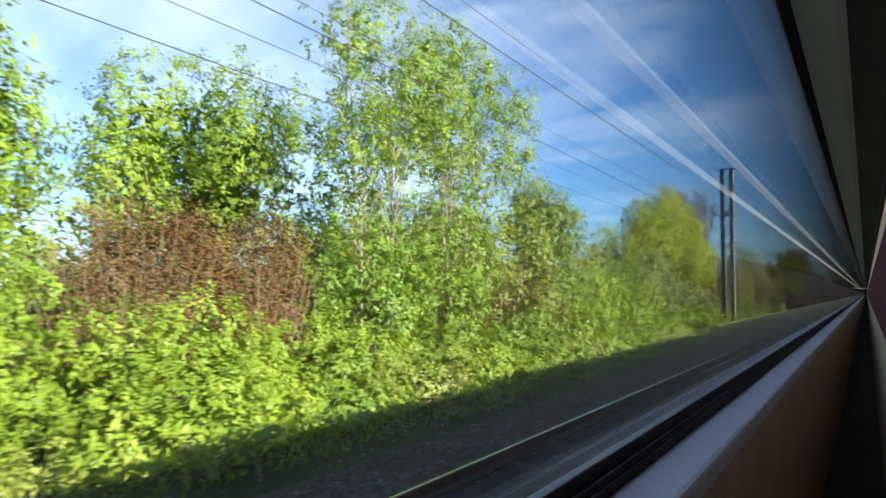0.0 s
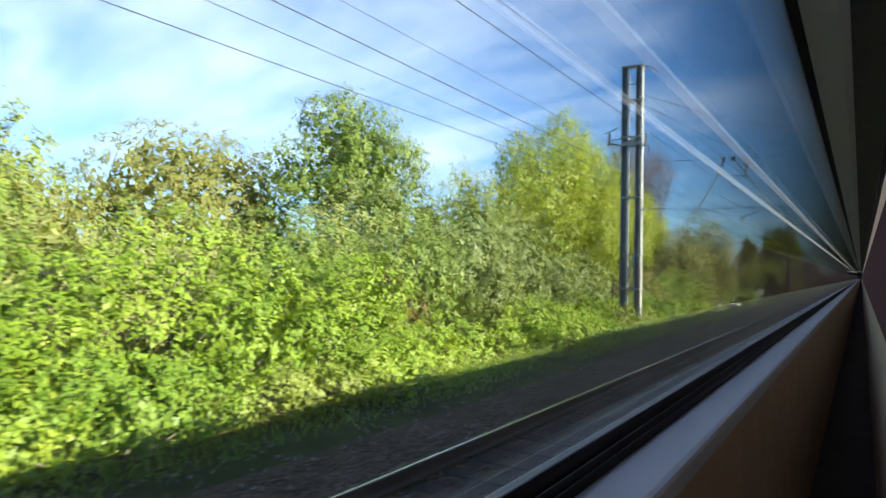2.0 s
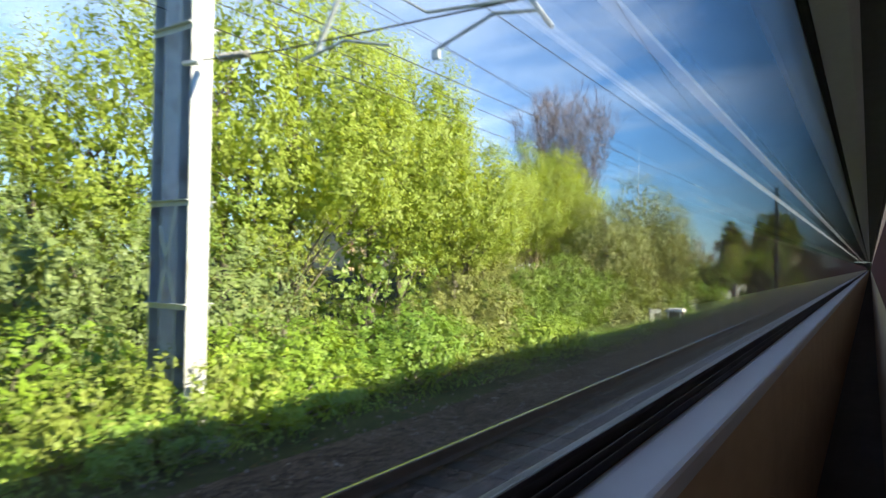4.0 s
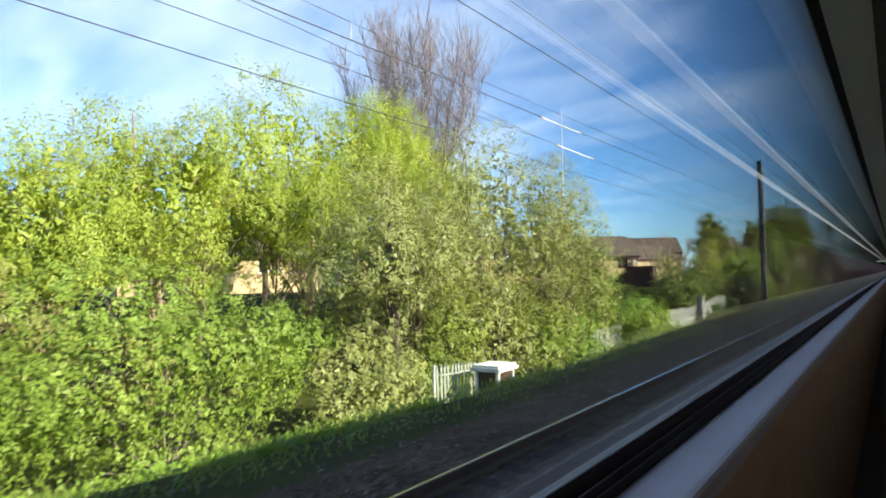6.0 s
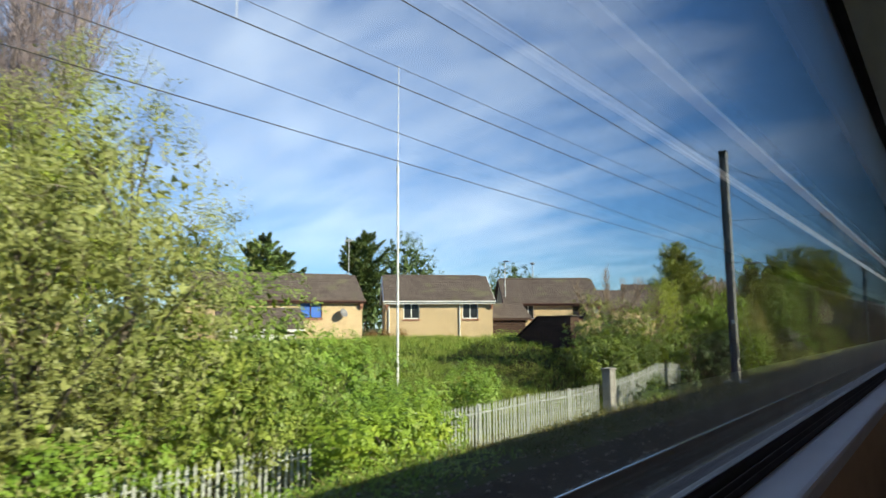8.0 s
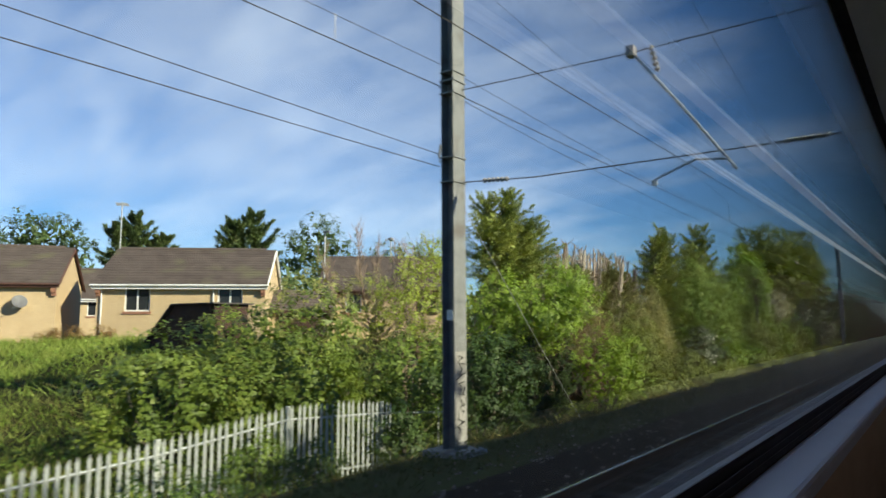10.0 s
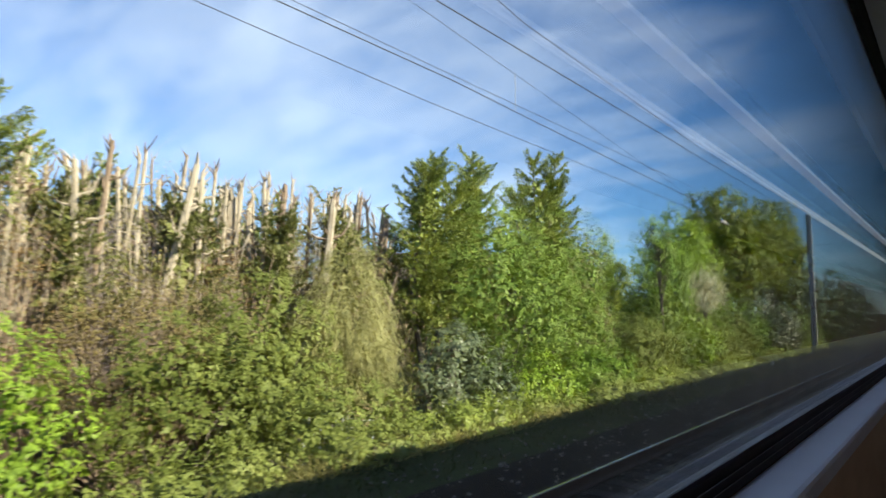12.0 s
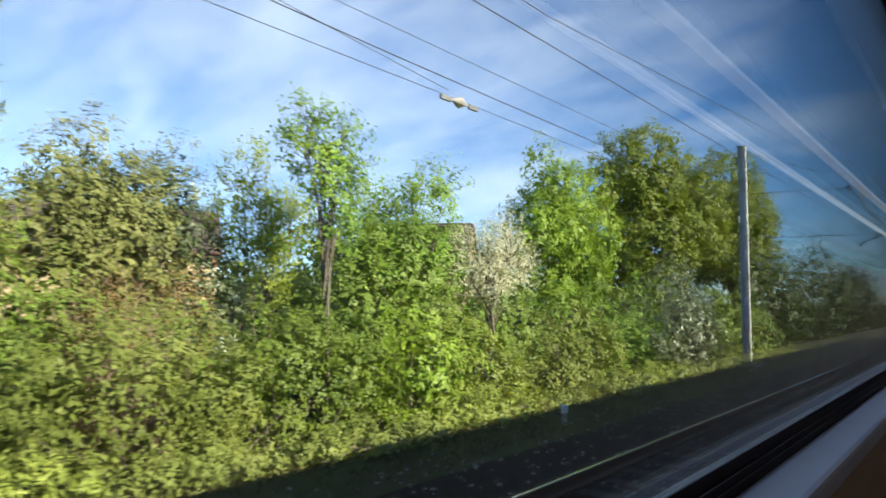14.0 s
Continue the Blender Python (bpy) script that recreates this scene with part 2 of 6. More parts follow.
INSUL = surface("insulator_glaze", (0.24, 0.22, 0.19), (0.40, 0.37, 0.33), 8, 0.3, 0.0, spec=0.6)
WHITEPAINT = surface("white_paint", (0.68, 0.68, 0.66), (0.80, 0.80, 0.78), 5, 0.5, 0.1, stain=(0.6, 0.6, 0.57))
DARKPAINT = surface("dark_wood_paint", (0.06, 0.03, 0.025), (0.12, 0.06, 0.045), 6, 0.6, 0.2)
ROOFTILE = surface("roof_tile", (0.065, 0.05, 0.042), (0.135, 0.108, 0.092), 1.6, 0.9, 0.5, fine=14, stain=(0.13, 0.12, 0.075))
SHINGLE = surface("shed_felt", (0.05, 0.045, 0.045), (0.10, 0.09, 0.085), 3, 0.95, 0.4)
REDBRICK = surface("red_brick", (0.24, 0.11, 0.07), (0.36, 0.19, 0.13), 8, 0.9, 0.4)
SHEDWOOD = surface("shed_boards", (0.035, 0.02, 0.016), (0.075, 0.042, 0.03), 4, 0.85, 0.4)
BLUEBLIND = surface("blue_blind", (0.05, 0.14, 0.50), (0.07, 0.19, 0.62), 3, 0.6, 0.05)
CURTAIN = surface("net_curtain", (0.30, 0.33, 0.33), (0.50, 0.53, 0.52), 5, 0.9, 0.1)
DISHGREY = surface("dish_grey", (0.12, 0.12, 0.125), (0.20, 0.20, 0.205), 6, 0.5, 0.05)
WHITEPLASTIC = surface("ledge_plastic", (0.74, 0.72, 0.77), (0.80, 0.78, 0.83), 7, 0.45, 0.03)
TANPANEL = surface("tan_laminate", (0.58, 0.39, 0.23), (0.72, 0.51, 0.33), 6, 0.5, 0.08)
SEATRED = surface("seat_cloth", (0.045, 0.006, 0.008), (0.08, 0.010, 0.014), 30, 0.95, 0.3, fine=160)
LINING = surface("grey_ceiling", (0.11, 0.10, 0.10), (0.15, 0.14, 0.14), 5, 0.7, 0.05)
PILLAR = surface("brown_laminate", (0.26, 0.19, 0.12), (0.38, 0.28, 0.19), 5, 0.5, 0.05)
RUBBER = surface("black_rubber", (0.012, 0.012, 0.013), (0.03, 0.03, 0.032), 9, 0.55, 0.1)
CARPET = surface("dark_lining", (0.018, 0.015, 0.018), (0.035, 0.03, 0.034), 8, 0.95, 0.2)
COACHRED = surface("coach_paint", (0.10, 0.012, 0.015), (0.15, 0.02, 0.022), 4, 0.35, 0.03)
COACHROOF = surface("coach_roof", (0.12, 0.12, 0.125), (0.19, 0.19, 0.195), 3, 0.7, 0.1)


def brick_wall():
    m, n, l, b = nodes_of("buff_brick")
    tc = n.new("ShaderNodeTexCoord")
    br = n.new("ShaderNodeTexBrick")
    br.inputs["Scale"].default_value = 1.0
    br.inputs["Brick Width"].default_value, br.inputs["Row Height"].default_value, br.inputs["Mortar Size"].default_value = 0.225, 0.075, 0.007
    br.inputs["Color1"].default_value, br.inputs["Color2"].default_value = (0.66, 0.51, 0.31, 1), (0.56, 0.42, 0.245, 1)
    br.inputs["Mortar"].default_value = (0.38, 0.32, 0.23, 1)
    ns = n.new("ShaderNodeTexNoise"); ns.inputs["Scale"].default_value, ns.inputs["Detail"].default_value = 1.3, 7
    mr = n.new("ShaderNodeValToRGB")
    mr.color_ramp.elements[0].color, mr.color_ramp.elements[1].color = (0.82, 0.80, 0.77, 1), (1.1, 1.08, 1.04, 1)
    mx = n.new("ShaderNodeMixRGB"); mx.blend_type = 'MULTIPLY'; mx.inputs["Fac"].default_value = 1.0
    sw = n.new("ShaderNodeSeparateXYZ"); cb = n.new("ShaderNodeCombineXYZ"); ad = n.new("ShaderNodeMath"); ad.operation = 'ADD'
    l.new(tc.outputs["Object"], sw.inputs[0]); l.new(sw.outputs["X"], ad.inputs[0]); l.new(sw.outputs["Y"], ad.inputs[1])
    l.new(ad.outputs[0], cb.inputs["X"]); l.new(sw.outputs["Z"], cb.inputs["Y"]); l.new(cb.outputs[0], br.inputs["Vector"])
    l.new(tc.outputs["Object"], ns.inputs["Vector"]); l.new(ns.outputs["Fac"], mr.inputs["Fac"])
    l.new(br.outputs["Color"], mx.inputs["Color1"]); l.new(mr.outputs["Color"], mx.inputs["Color2"])
    l.new(mx.outputs["Color"], b.inputs["Base Color"])
    bp = n.new("ShaderNodeBump"); bp.inputs["Strength"].default_value, bp.inputs["Distance"].default_value = 0.5, 0.01
    bp.invert = True
    l.new(br.outputs["Fac"], bp.inputs["Height"]); l.new(bp.outputs["Normal"], b.inputs["Normal"])
    b.inputs["Roughness"].default_value = 0.9
    return m


BUFFBRICK = brick_wall()


def pane_material(name, tint, ior=1.5):
    """Clear flat glass: what is behind shows through, gloss grows at a glancing angle."""
    m, n, l, b = nodes_of(name)
    n.remove(b)
    tr, gl, fr, mx = n.new("ShaderNodeBsdfTransparent"), n.new("ShaderNodeBsdfGlossy"), n.new("ShaderNodeFresnel"), n.new("ShaderNodeMixShader")
    tr.inputs["Color"].default_value = (*tint, 1)
    gl.inputs["Roughness"].default_value = 0.02
    fr.inputs["IOR"].default_value = ior
    twice, more, both = n.new("ShaderNodeMath"), n.new("ShaderNodeMath"), n.new("ShaderNodeMath")
    twice.operation, more.operation, both.operation = 'MULTIPLY', 'ADD', 'DIVIDE'      # the gloss of both faces of the pane, 2R / (1 + R)
    twice.inputs[1].default_value, more.inputs[1].default_value = 2.0, 1.0
    l.new(fr.outputs["Fac"], twice.inputs[0]); l.new(fr.outputs["Fac"], more.inputs[0])
    l.new(twice.outputs[0], both.inputs[0]); l.new(more.outputs[0], both.inputs[1])
    l.new(both.outputs[0], mx.inputs["Fac"]); l.new(tr.outputs[0], mx.inputs[1]); l.new(gl.outputs[0], mx.inputs[2])
    l.new(mx.outputs[0], n["Material Output"].inputs["Surface"])
    return m


COACHGLASS = pane_material("coach_glass", (0.94, 0.965, 0.96), 1.50)
CLEARFACE, cn, cl, cb = nodes_of("clear_face")
cn.remove(cb)
cl.new(cn.new("ShaderNodeBsdfTransparent").outputs[0], cn["Material Output"].inputs["Surface"])
HOUSEGLASS = surface("house_glass", (0.018, 0.022, 0.025), (0.035, 0.04, 0.045), 2, 0.08, 0.0, spec=0.25)


def glowing(name, colour, strength):
    m, n, l, b = nodes_of(name)
    b.inputs["Base Color"].default_value = (0.8, 0.8, 0.8, 1)
    b.inputs["Emission Color"].default_value, b.inputs["Emission Strength"].default_value = (*colour, 1), strength
    return m


TUBELIGHT = glowing("tube_light", (1.0, 0.97, 0.92), 0.10)
# the rack's edge is no lamp; its faint pink shine is made to glow
RACKGLOW = glowing("rack_edge_glow", (1.0, 0.80, 0.72), 0.045)


# ---------------------------------------------------------------- mesh helpers
def empty(name, at=(0, 0, 0), rz=0.0):
    ob = new(name)
    ob.empty_display_size = 0.1
    ob.matrix_world = pose(*at, 0, 0, rz)
    return ob


def part(name, bm, material, parent=None, label=""):
    me = bpy.data.meshes.new(name)
    bm.to_mesh(me)
    bm.free()
    me.materials.append(material)
    ob = new(name, me)
    if parent is not None:
        ob.parent = parent
    if label:
        ob["label"] = label
    return ob


def piece(name, me, parent, m):
    """One more object on a shared mesh, at the local pose m under its parent."""
    ob = new(name, me)
    ob.parent = parent
    ob.matrix_basis = m
    return ob


def boxes(*spans, bevel=0.0):
    bm = bmesh.new()
    for x0, x1, y0, y1, z0, z1 in spans:
        got = bmesh.ops.create_cube(bm, size=1)["verts"]
        bmesh.ops.transform(bm, verts=got, matrix=Matrix.Translation(((x0 + x1) / 2, (y0 + y1) / 2, (z0 + z1) / 2)) @ Matrix.Diagonal((x1 - x0, y1 - y0, z1 - z0, 1)))
    if bevel:
        bmesh.ops.bevel(bm, geom=bm.edges[:], offset=bevel, segments=2, affect='EDGES', profile=0.6)
    return bm


def extrude_y(profile, y0, y1):
    """A closed (x, z) outline run along the line."""
    bm = bmesh.new()
    rings = [[bm.verts.new((x, y, z)) for x, z in profile] for y in (y0, y1)]
    k = len(profile)
    for i in range(k):
        bm.faces.new((rings[0][i], rings[0][(i + 1) % k], rings[1][(i + 1) % k], rings[1][i]))
    bm.faces.new(rings[0][::-1]); bm.faces.new(rings[1])
    bmesh.ops.recalc_face_normals(bm, faces=bm.faces[:])
    return bm


def tube(points, radii, sides=6, bm=None):
    """A round bar through the points."""
    bm = bm or bmesh.new()
    pts = [Vector(p) for p in points]
    if not hasattr(radii, "__len__"):
        radii = [radii] * len(pts)
    rings = []
    for i, p in enumerate(pts):
        d = (pts[min(i + 1, len(pts) - 1)] - pts[max(i - 1, 0)]).normalized()
        u = d.orthogonal().normalized() if abs(d.z) > 0.9 else d.cross(Vector((0, 0, 1))).normalized()
        v = d.cross(u)
        rings.append([bm.verts.new(p + (u * math.cos(q) + v * math.sin(q)) * radii[i]) for q in (2 * math.pi * k / sides for k in range(sides))])
    for r0, r1 in zip(rings, rings[1:]):
        for k in range(sides):
            bm.faces.new((r0[k], r0[(k + 1) % sides], r1[(k + 1) % sides], r1[k]))
    bm.faces.new(rings[0][::-1]); bm.faces.new(rings[-1])
    return bm


def turned(profile, sides=12, at=(0, 0, 0), axis='Z'):
    """A turned body: (radius, height) from foot to head."""
    bm = bmesh.new()
    rings = [[bm.verts.new((r * math.cos(2 * math.pi * k / sides), r * math.sin(2 * math.pi * k / sides), z)) for k in range(sides)] for r, z in profile]
    for r0, r1 in zip(rings, rings[1:]):
        for k in range(sides):
            bm.faces.new((r0[k], r0[(k + 1) % sides], r1[(k + 1) % sides], r1[k]))
    bm.faces.new(rings[0][::-1]); bm.faces.new(rings[-1])
    turn = {'Z': Matrix(), 'X': Matrix.Rotation(math.pi / 2, 4, 'Y'), 'Y': Matrix.Rotation(-math.pi / 2, 4, 'X')}[axis]
    bmesh.ops.transform(bm, verts=bm.verts, matrix=Matrix.Translation(at) @ turn)
    return bm


def smooth(ob):
    for p in ob.data.polygons:
        p.use_smooth = True
    return ob


def blade_mesh(name, verts, material):
    """A mesh of loose blades from an array (n, corners, 3)."""
    n, k = verts.shape[:2]
    me = bpy.data.meshes.new(name)
    me.vertices.add(k * n)
    me.vertices.foreach_set("co", verts.astype(np.float32).ravel())
    me.loops.add(k * n)
    me.loops.foreach_set("vertex_index", np.arange(k * n, dtype=np.int32))
    me.polygons.add(n)
    me.polygons.foreach_set("loop_start", np.arange(0, k * n, k, dtype=np.int32))
    me.materials.append(material)
    me.update(calc_edges=True)
    me.validate()
    return me


# ---------------------------------------------------------------- lie of the land
def land(x, y):
    """Height of the ground beside the line."""
    if x > -8.9:
        z = -0.42
    elif x > -11.2:
        k = (-8.9 - x) / 2.3
        z = -0.42 - 0.78 * k * k * (3 - 2 * k)
    elif x > -13.0:
        z = -1.20
    elif x > -31.0:
        k = (-13.0 - x) / 18.0
        z = -1.20 + 2.5 * k * k * (3 - 2 * k)
    else:
        z = 1.30
    dip = math.exp(-((y - 80.0) / 9.0) ** 2) * min(1.0, max(0.0, (-8.5 - x) / 1.2)) * min(1.0, max(0.0, (x + 22) / 8))
    dip += 0.75 * math.exp(-((y - 122.3) / 2.6) ** 4) * min(1.0, max(0.0, (-9.0 - x) / 1.2)) * min(1.0, max(0.0, (x + 17) / 3))      # a hollow under the maple
    dip -= 2.5 * math.exp(-((x + 19.5) / 3.4) ** 4 - ((y - 115.6) / 3.4) ** 4)      # the bank that carries the shed
    wob = 0.10 * noise.noise(Vector((x * 0.35, y * 0.35, 1.7))) * min(1.0, max(0.0, (-8.5 - x) / 2))
    return z - 0.7 * dip + wob


# ---------------------------------------------------------------- ground, ballast, tracks
def build_ground():
    xs = [-2500, -900, -300, -150, -90, -60, -45] + [-38 + 0.9 * i for i in range(24)] + [-16.4 + 0.42 * i for i in range(22)] + [-7, -3, 3, 8, 14, 40, 120, 400, 2500]
    ys = [-2500, -700, -200, -80, -40] + [-24 + 1.0 * i for i in range(245)] + [240, 280, 360, 600, 1200, 2500]
    verts = [(x, y, land(x, y)) for x in xs for y in ys]
    k = len(ys)
    faces = [(i * k + j, (i + 1) * k + j, (i + 1) * k + j + 1, i * k + j + 1) for i in range(len(xs) - 1) for j in range(k - 1)]
    me = bpy.data.meshes.new("ground")
    me.from_pydata(verts, [], faces)
    me.materials.append(EARTH)
    tagged(smooth(new("ground", me)), "rough grassy trackside ground rising to gardens", "ground", kind="structure")


build_ground()
Y0, Y1 = -30.0, 260.0
FAR_RAIL, NEAR_RAIL = -5.02, -3.515
TRACK_X = (FAR_RAIL + NEAR_RAIL) / 2
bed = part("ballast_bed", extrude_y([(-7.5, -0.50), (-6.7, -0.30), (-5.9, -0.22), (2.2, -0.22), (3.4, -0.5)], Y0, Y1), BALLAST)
tagged(bed, "dirty brown-grey ballast bed under the tracks", "ballast", kind="structure")


def build_stones():
    rng = np.random.default_rng(11)
    ico = bmesh.new()
    bmesh.ops.create_cube(ico, size=1.3)
    base = np.array([v.co[:] for v in ico.verts]); tri = np.array([[v.index for v in f.verts] for f in ico.faces])
    ico.free()
    n = 8500
    pos = np.empty((n, 3))
    pos[:, 0] = np.where(rng.random(n) < 0.55, rng.uniform(-8.3, -5.0, n), rng.uniform(-5.0, -2.6, n))
    pos[:, 1] = rng.uniform(0, 185, n)
    pos[:, 2] = np.where(pos[:, 0] > -5.9, -0.215, np.where(pos[:, 0] > -6.7, -0.22 - (-5.9 - pos[:, 0]) * 0.10, np.maximum(-0.30 - (-6.7 - pos[:, 0]) * 0.2, -0.41)))
    size = rng.uniform(0.018, 0.042, (n, 1, 1)) * rng.uniform(0.6, 1.3, (n, 1, 3))
    jag = base[None] * rng.uniform(0.6, 1.25, (n, len(base), 3))
    verts = (jag * size + pos[:, None]).reshape(-1, 3)
    faces = (tri[None] + (np.arange(n) * len(base))[:, None, None]).reshape(-1, 4)
    me = bpy.data.meshes.new("ballast_stones")
    me.from_pydata(verts.tolist(), [], faces.tolist())
    me.materials.append(STONE)
    tagged(new("ballast_stones", me), "loose grey ballast stones between the rails", "ballast", kind="stuff")


build_stones()


def rail_outline(x):
    half = [(0.07, -0.159), (0.07, -0.146), (0.013, -0.128), (0.010, -0.05), (0.036, -0.036), (0.036, -0.006)]
    return [(x + a, z) for a, z in half] + [(x - a, z) for a, z in half[::-1]]


def rail_head(x):
    return [(x - 0.020, -0.008), (x - 0.020, 0.0), (x - 0.016, 0.001), (x + 0.016, 0.001), (x + 0.020, 0.0), (x + 0.020, -0.008)]


for rx in (FAR_RAIL, NEAR_RAIL, -0.7525, 0.7525):
    rail = empty("rail", (0, 0, 0))
    part("rail_web", extrude_y(rail_outline(rx), Y0, Y1), RUSTRAIL, rail)
    part("running_surface", extrude_y(rail_head(rx), Y0, Y1), RAILHEAD, rail, "bright polished steel running surface")
    tagged(rail, "rusty steel rail with a bright polished head", "rail", "rails of the line", "structure")

# ---------------------------------------------------------------- the coach that carries the camera
coach = empty("train_coach", (0, 0, 0))
C0, C1 = -8.0, 205.0
GX = -1.30                      # inner glass
part("window_ledge", extrude_y([(-1.281, 1.784), (-1.281, 1.808), (-1.266, 1.814), (-1.212, 1.812), (-1.205, 1.810), (-1.2015, 1.806), (-1.2005, 1.799), (-1.2005, 1.784)], C0, C1), WHITEPLASTIC, coach, "pale grey-white plastic window ledge")
part("lower_panel", extrude_y([(-1.312, 1.10), (-1.312, 1.783), (-1.202, 1.783), (-1.200, 1.70), (-1.193, 1.10)], C0, C1), TANPANEL, coach, "tan laminate wall panel")
gasket = part("window_gasket", extrude_y([(-1.312, 1.806), (-1.312, 1.842), (-1.301, 1.846), (-1.296, 1.842), (-1.294, 1.829), (-1.288, 1.832), (-1.2865, 1.820), (-1.2825, 1.822), (-1.2815, 1.809)], C0, C1), RUBBER, coach, "ribbed black rubber window gasket")
part("seal_lip", extrude_y([(-1.308, 1.846), (-1.308, 1.8505), (-1.3055, 1.8515), (-1.3035, 1.8465)], C0, C1), GALV, gasket, "thin grey metal edge strip")
part("seal_lip", extrude_y([(-1.3025, 1.8465), (-1.3025, 1.8485), (-1.3005, 1.8485), (-1.3005, 1.8465)], C0, C1), GALV, gasket, "thin grey metal edge strip")
for sx, sz in ((-1.2885, 1.832), (-1.283, 1.822)):
    part("rib_edge", extrude_y([(sx - 0.0006, sz), (sx - 0.0006, sz + 0.0010), (sx + 0.0006, sz + 0.0010), (sx + 0.0006, sz)], C0, C1), DULLSTEEL, gasket, "thin grey strip along a rubber rib")
for depth in (0.0, 0.022):       # double glazing: the gloss sits on each pane's inner face
    pane = part("window_pane", extrude_y([(GX - depth - 0.004, 1.8455), (GX - depth - 0.004, 3.452), (GX - depth, 3.452), (GX - depth, 1.8455)], C0, C1), COACHGLASS, coach, "clear window glass with faint reflections")
    pane.data.materials.append(CLEARFACE)
    for face in pane.data.polygons:
        face.material_index = 0 if face.normal.x > 0.5 else 1
    pane.visible_shadow = False
part("upper_gasket", extrude_y([(-1.330, 3.447), (-1.330, 3.48), (-1.272, 3.48), (-1.276, 3.447)], C0, C1), RUBBER, coach)
part("header_panel", extrude_y([(-1.271, 3.452), (-1.271, 3.50), (-1.05, 3.50), (-1.10, 3.47)], C0, C1), WHITEPLASTIC, coach, "pale plastic strip over the window")
part("luggage_rack", extrude_y([(-0.84, 3.10), (-0.84, 3.13), (-0.55, 3.15), (-0.55, 3.10)], C0, C1), CARPET, coach)
part("rack_edge_glow", extrude_y([(-0.80, 3.058), (-0.80, 3.080), (-0.74, 3.080), (-0.74, 3.058)], C0, C1), RACKGLOW, coach, "dim pinkish rack edge, its shine given as glow")
part("ceiling_light", extrude_y([(-0.329, 3.190), (-0.329, 3.215), (-0.312, 3.215), (-0.312, 3.190)], C0, C1), TUBELIGHT, coach, "white ceiling lamp strip")
part("ceiling_light", extrude_y([(-0.292, 3.190), (-0.292, 3.215), (-0.270, 3.215), (-0.270, 3.190)], C0, C1), TUBELIGHT, coach, "white ceiling lamp strip")
part("ceiling_panel", extrude_y([(-1.05, 3.50), (-1.05, 3.53), (1.20, 3.53), (1.20, 3.50)], C0, C1), LINING, coach)
part("floor_panel", extrude_y([(-1.19, 1.05), (-1.19, 1.10), (1.30, 1.10), (1.30, 1.05)], C0, C1), LINING, coach)
part("far_wall", extrude_y([(1.30, 1.101), (1.30, 2.24), (1.38, 2.24), (1.38, 1.101)], C0, C1), LINING, coach)
part("far_wall", extrude_y([(1.30, 2.65), (1.30, 3.30), (1.38, 3.30), (1.38, 2.65)], C0, C1), CARPET, coach)
# unseen row across the aisle, added to block light from the far windows
part("seat_baffle", extrude_y([(0.42, 1.101), (0.42, 2.22), (0.47, 2.27), (0.55, 2.27), (0.60, 2.22), (0.60, 1.101)], C0, C1), SEATRED, coach, "unseen dark red seat-back row added to block far-window light")
# brown panel added below the seat to bounce light onto the wall
part("bounce_panel", extrude_y([(-0.943, 1.102), (-0.943, 1.898), (-0.89, 1.898), (-0.89, 1.102)], C0, C1), PILLAR, coach, "brown laminate panel added to bounce light")
part("seat_back", extrude_y([(-0.945, 1.90), (-0.945, 2.28), (-0.935, 2.31), (-0.90, 2.31), (-0.89, 2.28), (-0.89, 1.90)], C0, C1), SEATRED, coach, "dark red cloth seat back")
part("body_skin", extrude_y([(-1.322, 0.75), (-1.322, 1.805), (-1.313, 1.805), (-1.313, 1.04), (1.381, 1.04), (1.381, 1.815), (1.40, 1.815), (1.40, 0.75)], C0, C1), COACHRED, coach, "dark red painted body side")
part("roof", extrude_y([(-1.335, 3.445), (-1.335, 3.49), (-1.15, 3.60), (-0.75, 3.70), (0, 3.77), (0.75, 3.70), (1.22, 3.50), (1.40, 3.201), (1.40, 2.66), (1.382, 2.66), (1.382, 3.201), (1.20, 3.46), (0, 3.62), (-1.10, 3.545), (-1.331, 3.482), (-1.331, 3.445)], C0, C1), COACHROOF, coach, "grey rounded roof")
part("end_wall", boxes((-1.40, 1.38, C0 - 0.08, C0 - 0.002, 0.8, 3.44)), CARPET, coach)
part("end_wall", boxes((-1.40, 1.38, C1 + 0.002, C1 + 0.08, 0.8, 3.44)), CARPET, coach)
part("underframe", boxes((-1.2, 1.2, C0, C1, 0.25, 0.74)), CARPET, coach)
for wy in range(int(C0) + 4, int(C1), 8):
    for wx in (-0.75, 0.75):
        part("wheel", turned([(0.46, -0.065), (0.46, -0.05), (0.43, -0.045), (0.43, 0.06), (0.2, 0.07)], 20, (wx, wy, 0.45), 'X'), RUSTRAIL, coach)
tagged(coach, "long passenger train seen from a window seat", "train")


# ---------------------------------------------------------------- overhead line masts
def insulator(name, a, b, discs, parent, r=0.055):
    """A string of glazed sheds between two points."""
    a, b = Vector(a), Vector(b)
    prof = [(0.015, 0.0)]
    ln = (b - a).length
    for i in range(discs):
        z = ln * (i + 0.5) / discs
        prof += [(0.022, z - ln / discs * 0.35), (r, z - 0.008), (r * 0.9, z + 0.012), (0.022, z + ln / discs * 0.35)]
    prof.append((0.015, ln))
    bm = turned(prof, 10)
    q = (b - a).to_track_quat('Z', 'Y').to_matrix().to_4x4()
    bmesh.ops.transform(bm, verts=bm.verts, matrix=Matrix.Translation(a) @ q)
    return part(name, bm, INSUL, parent, "brown glazed insulator sheds")


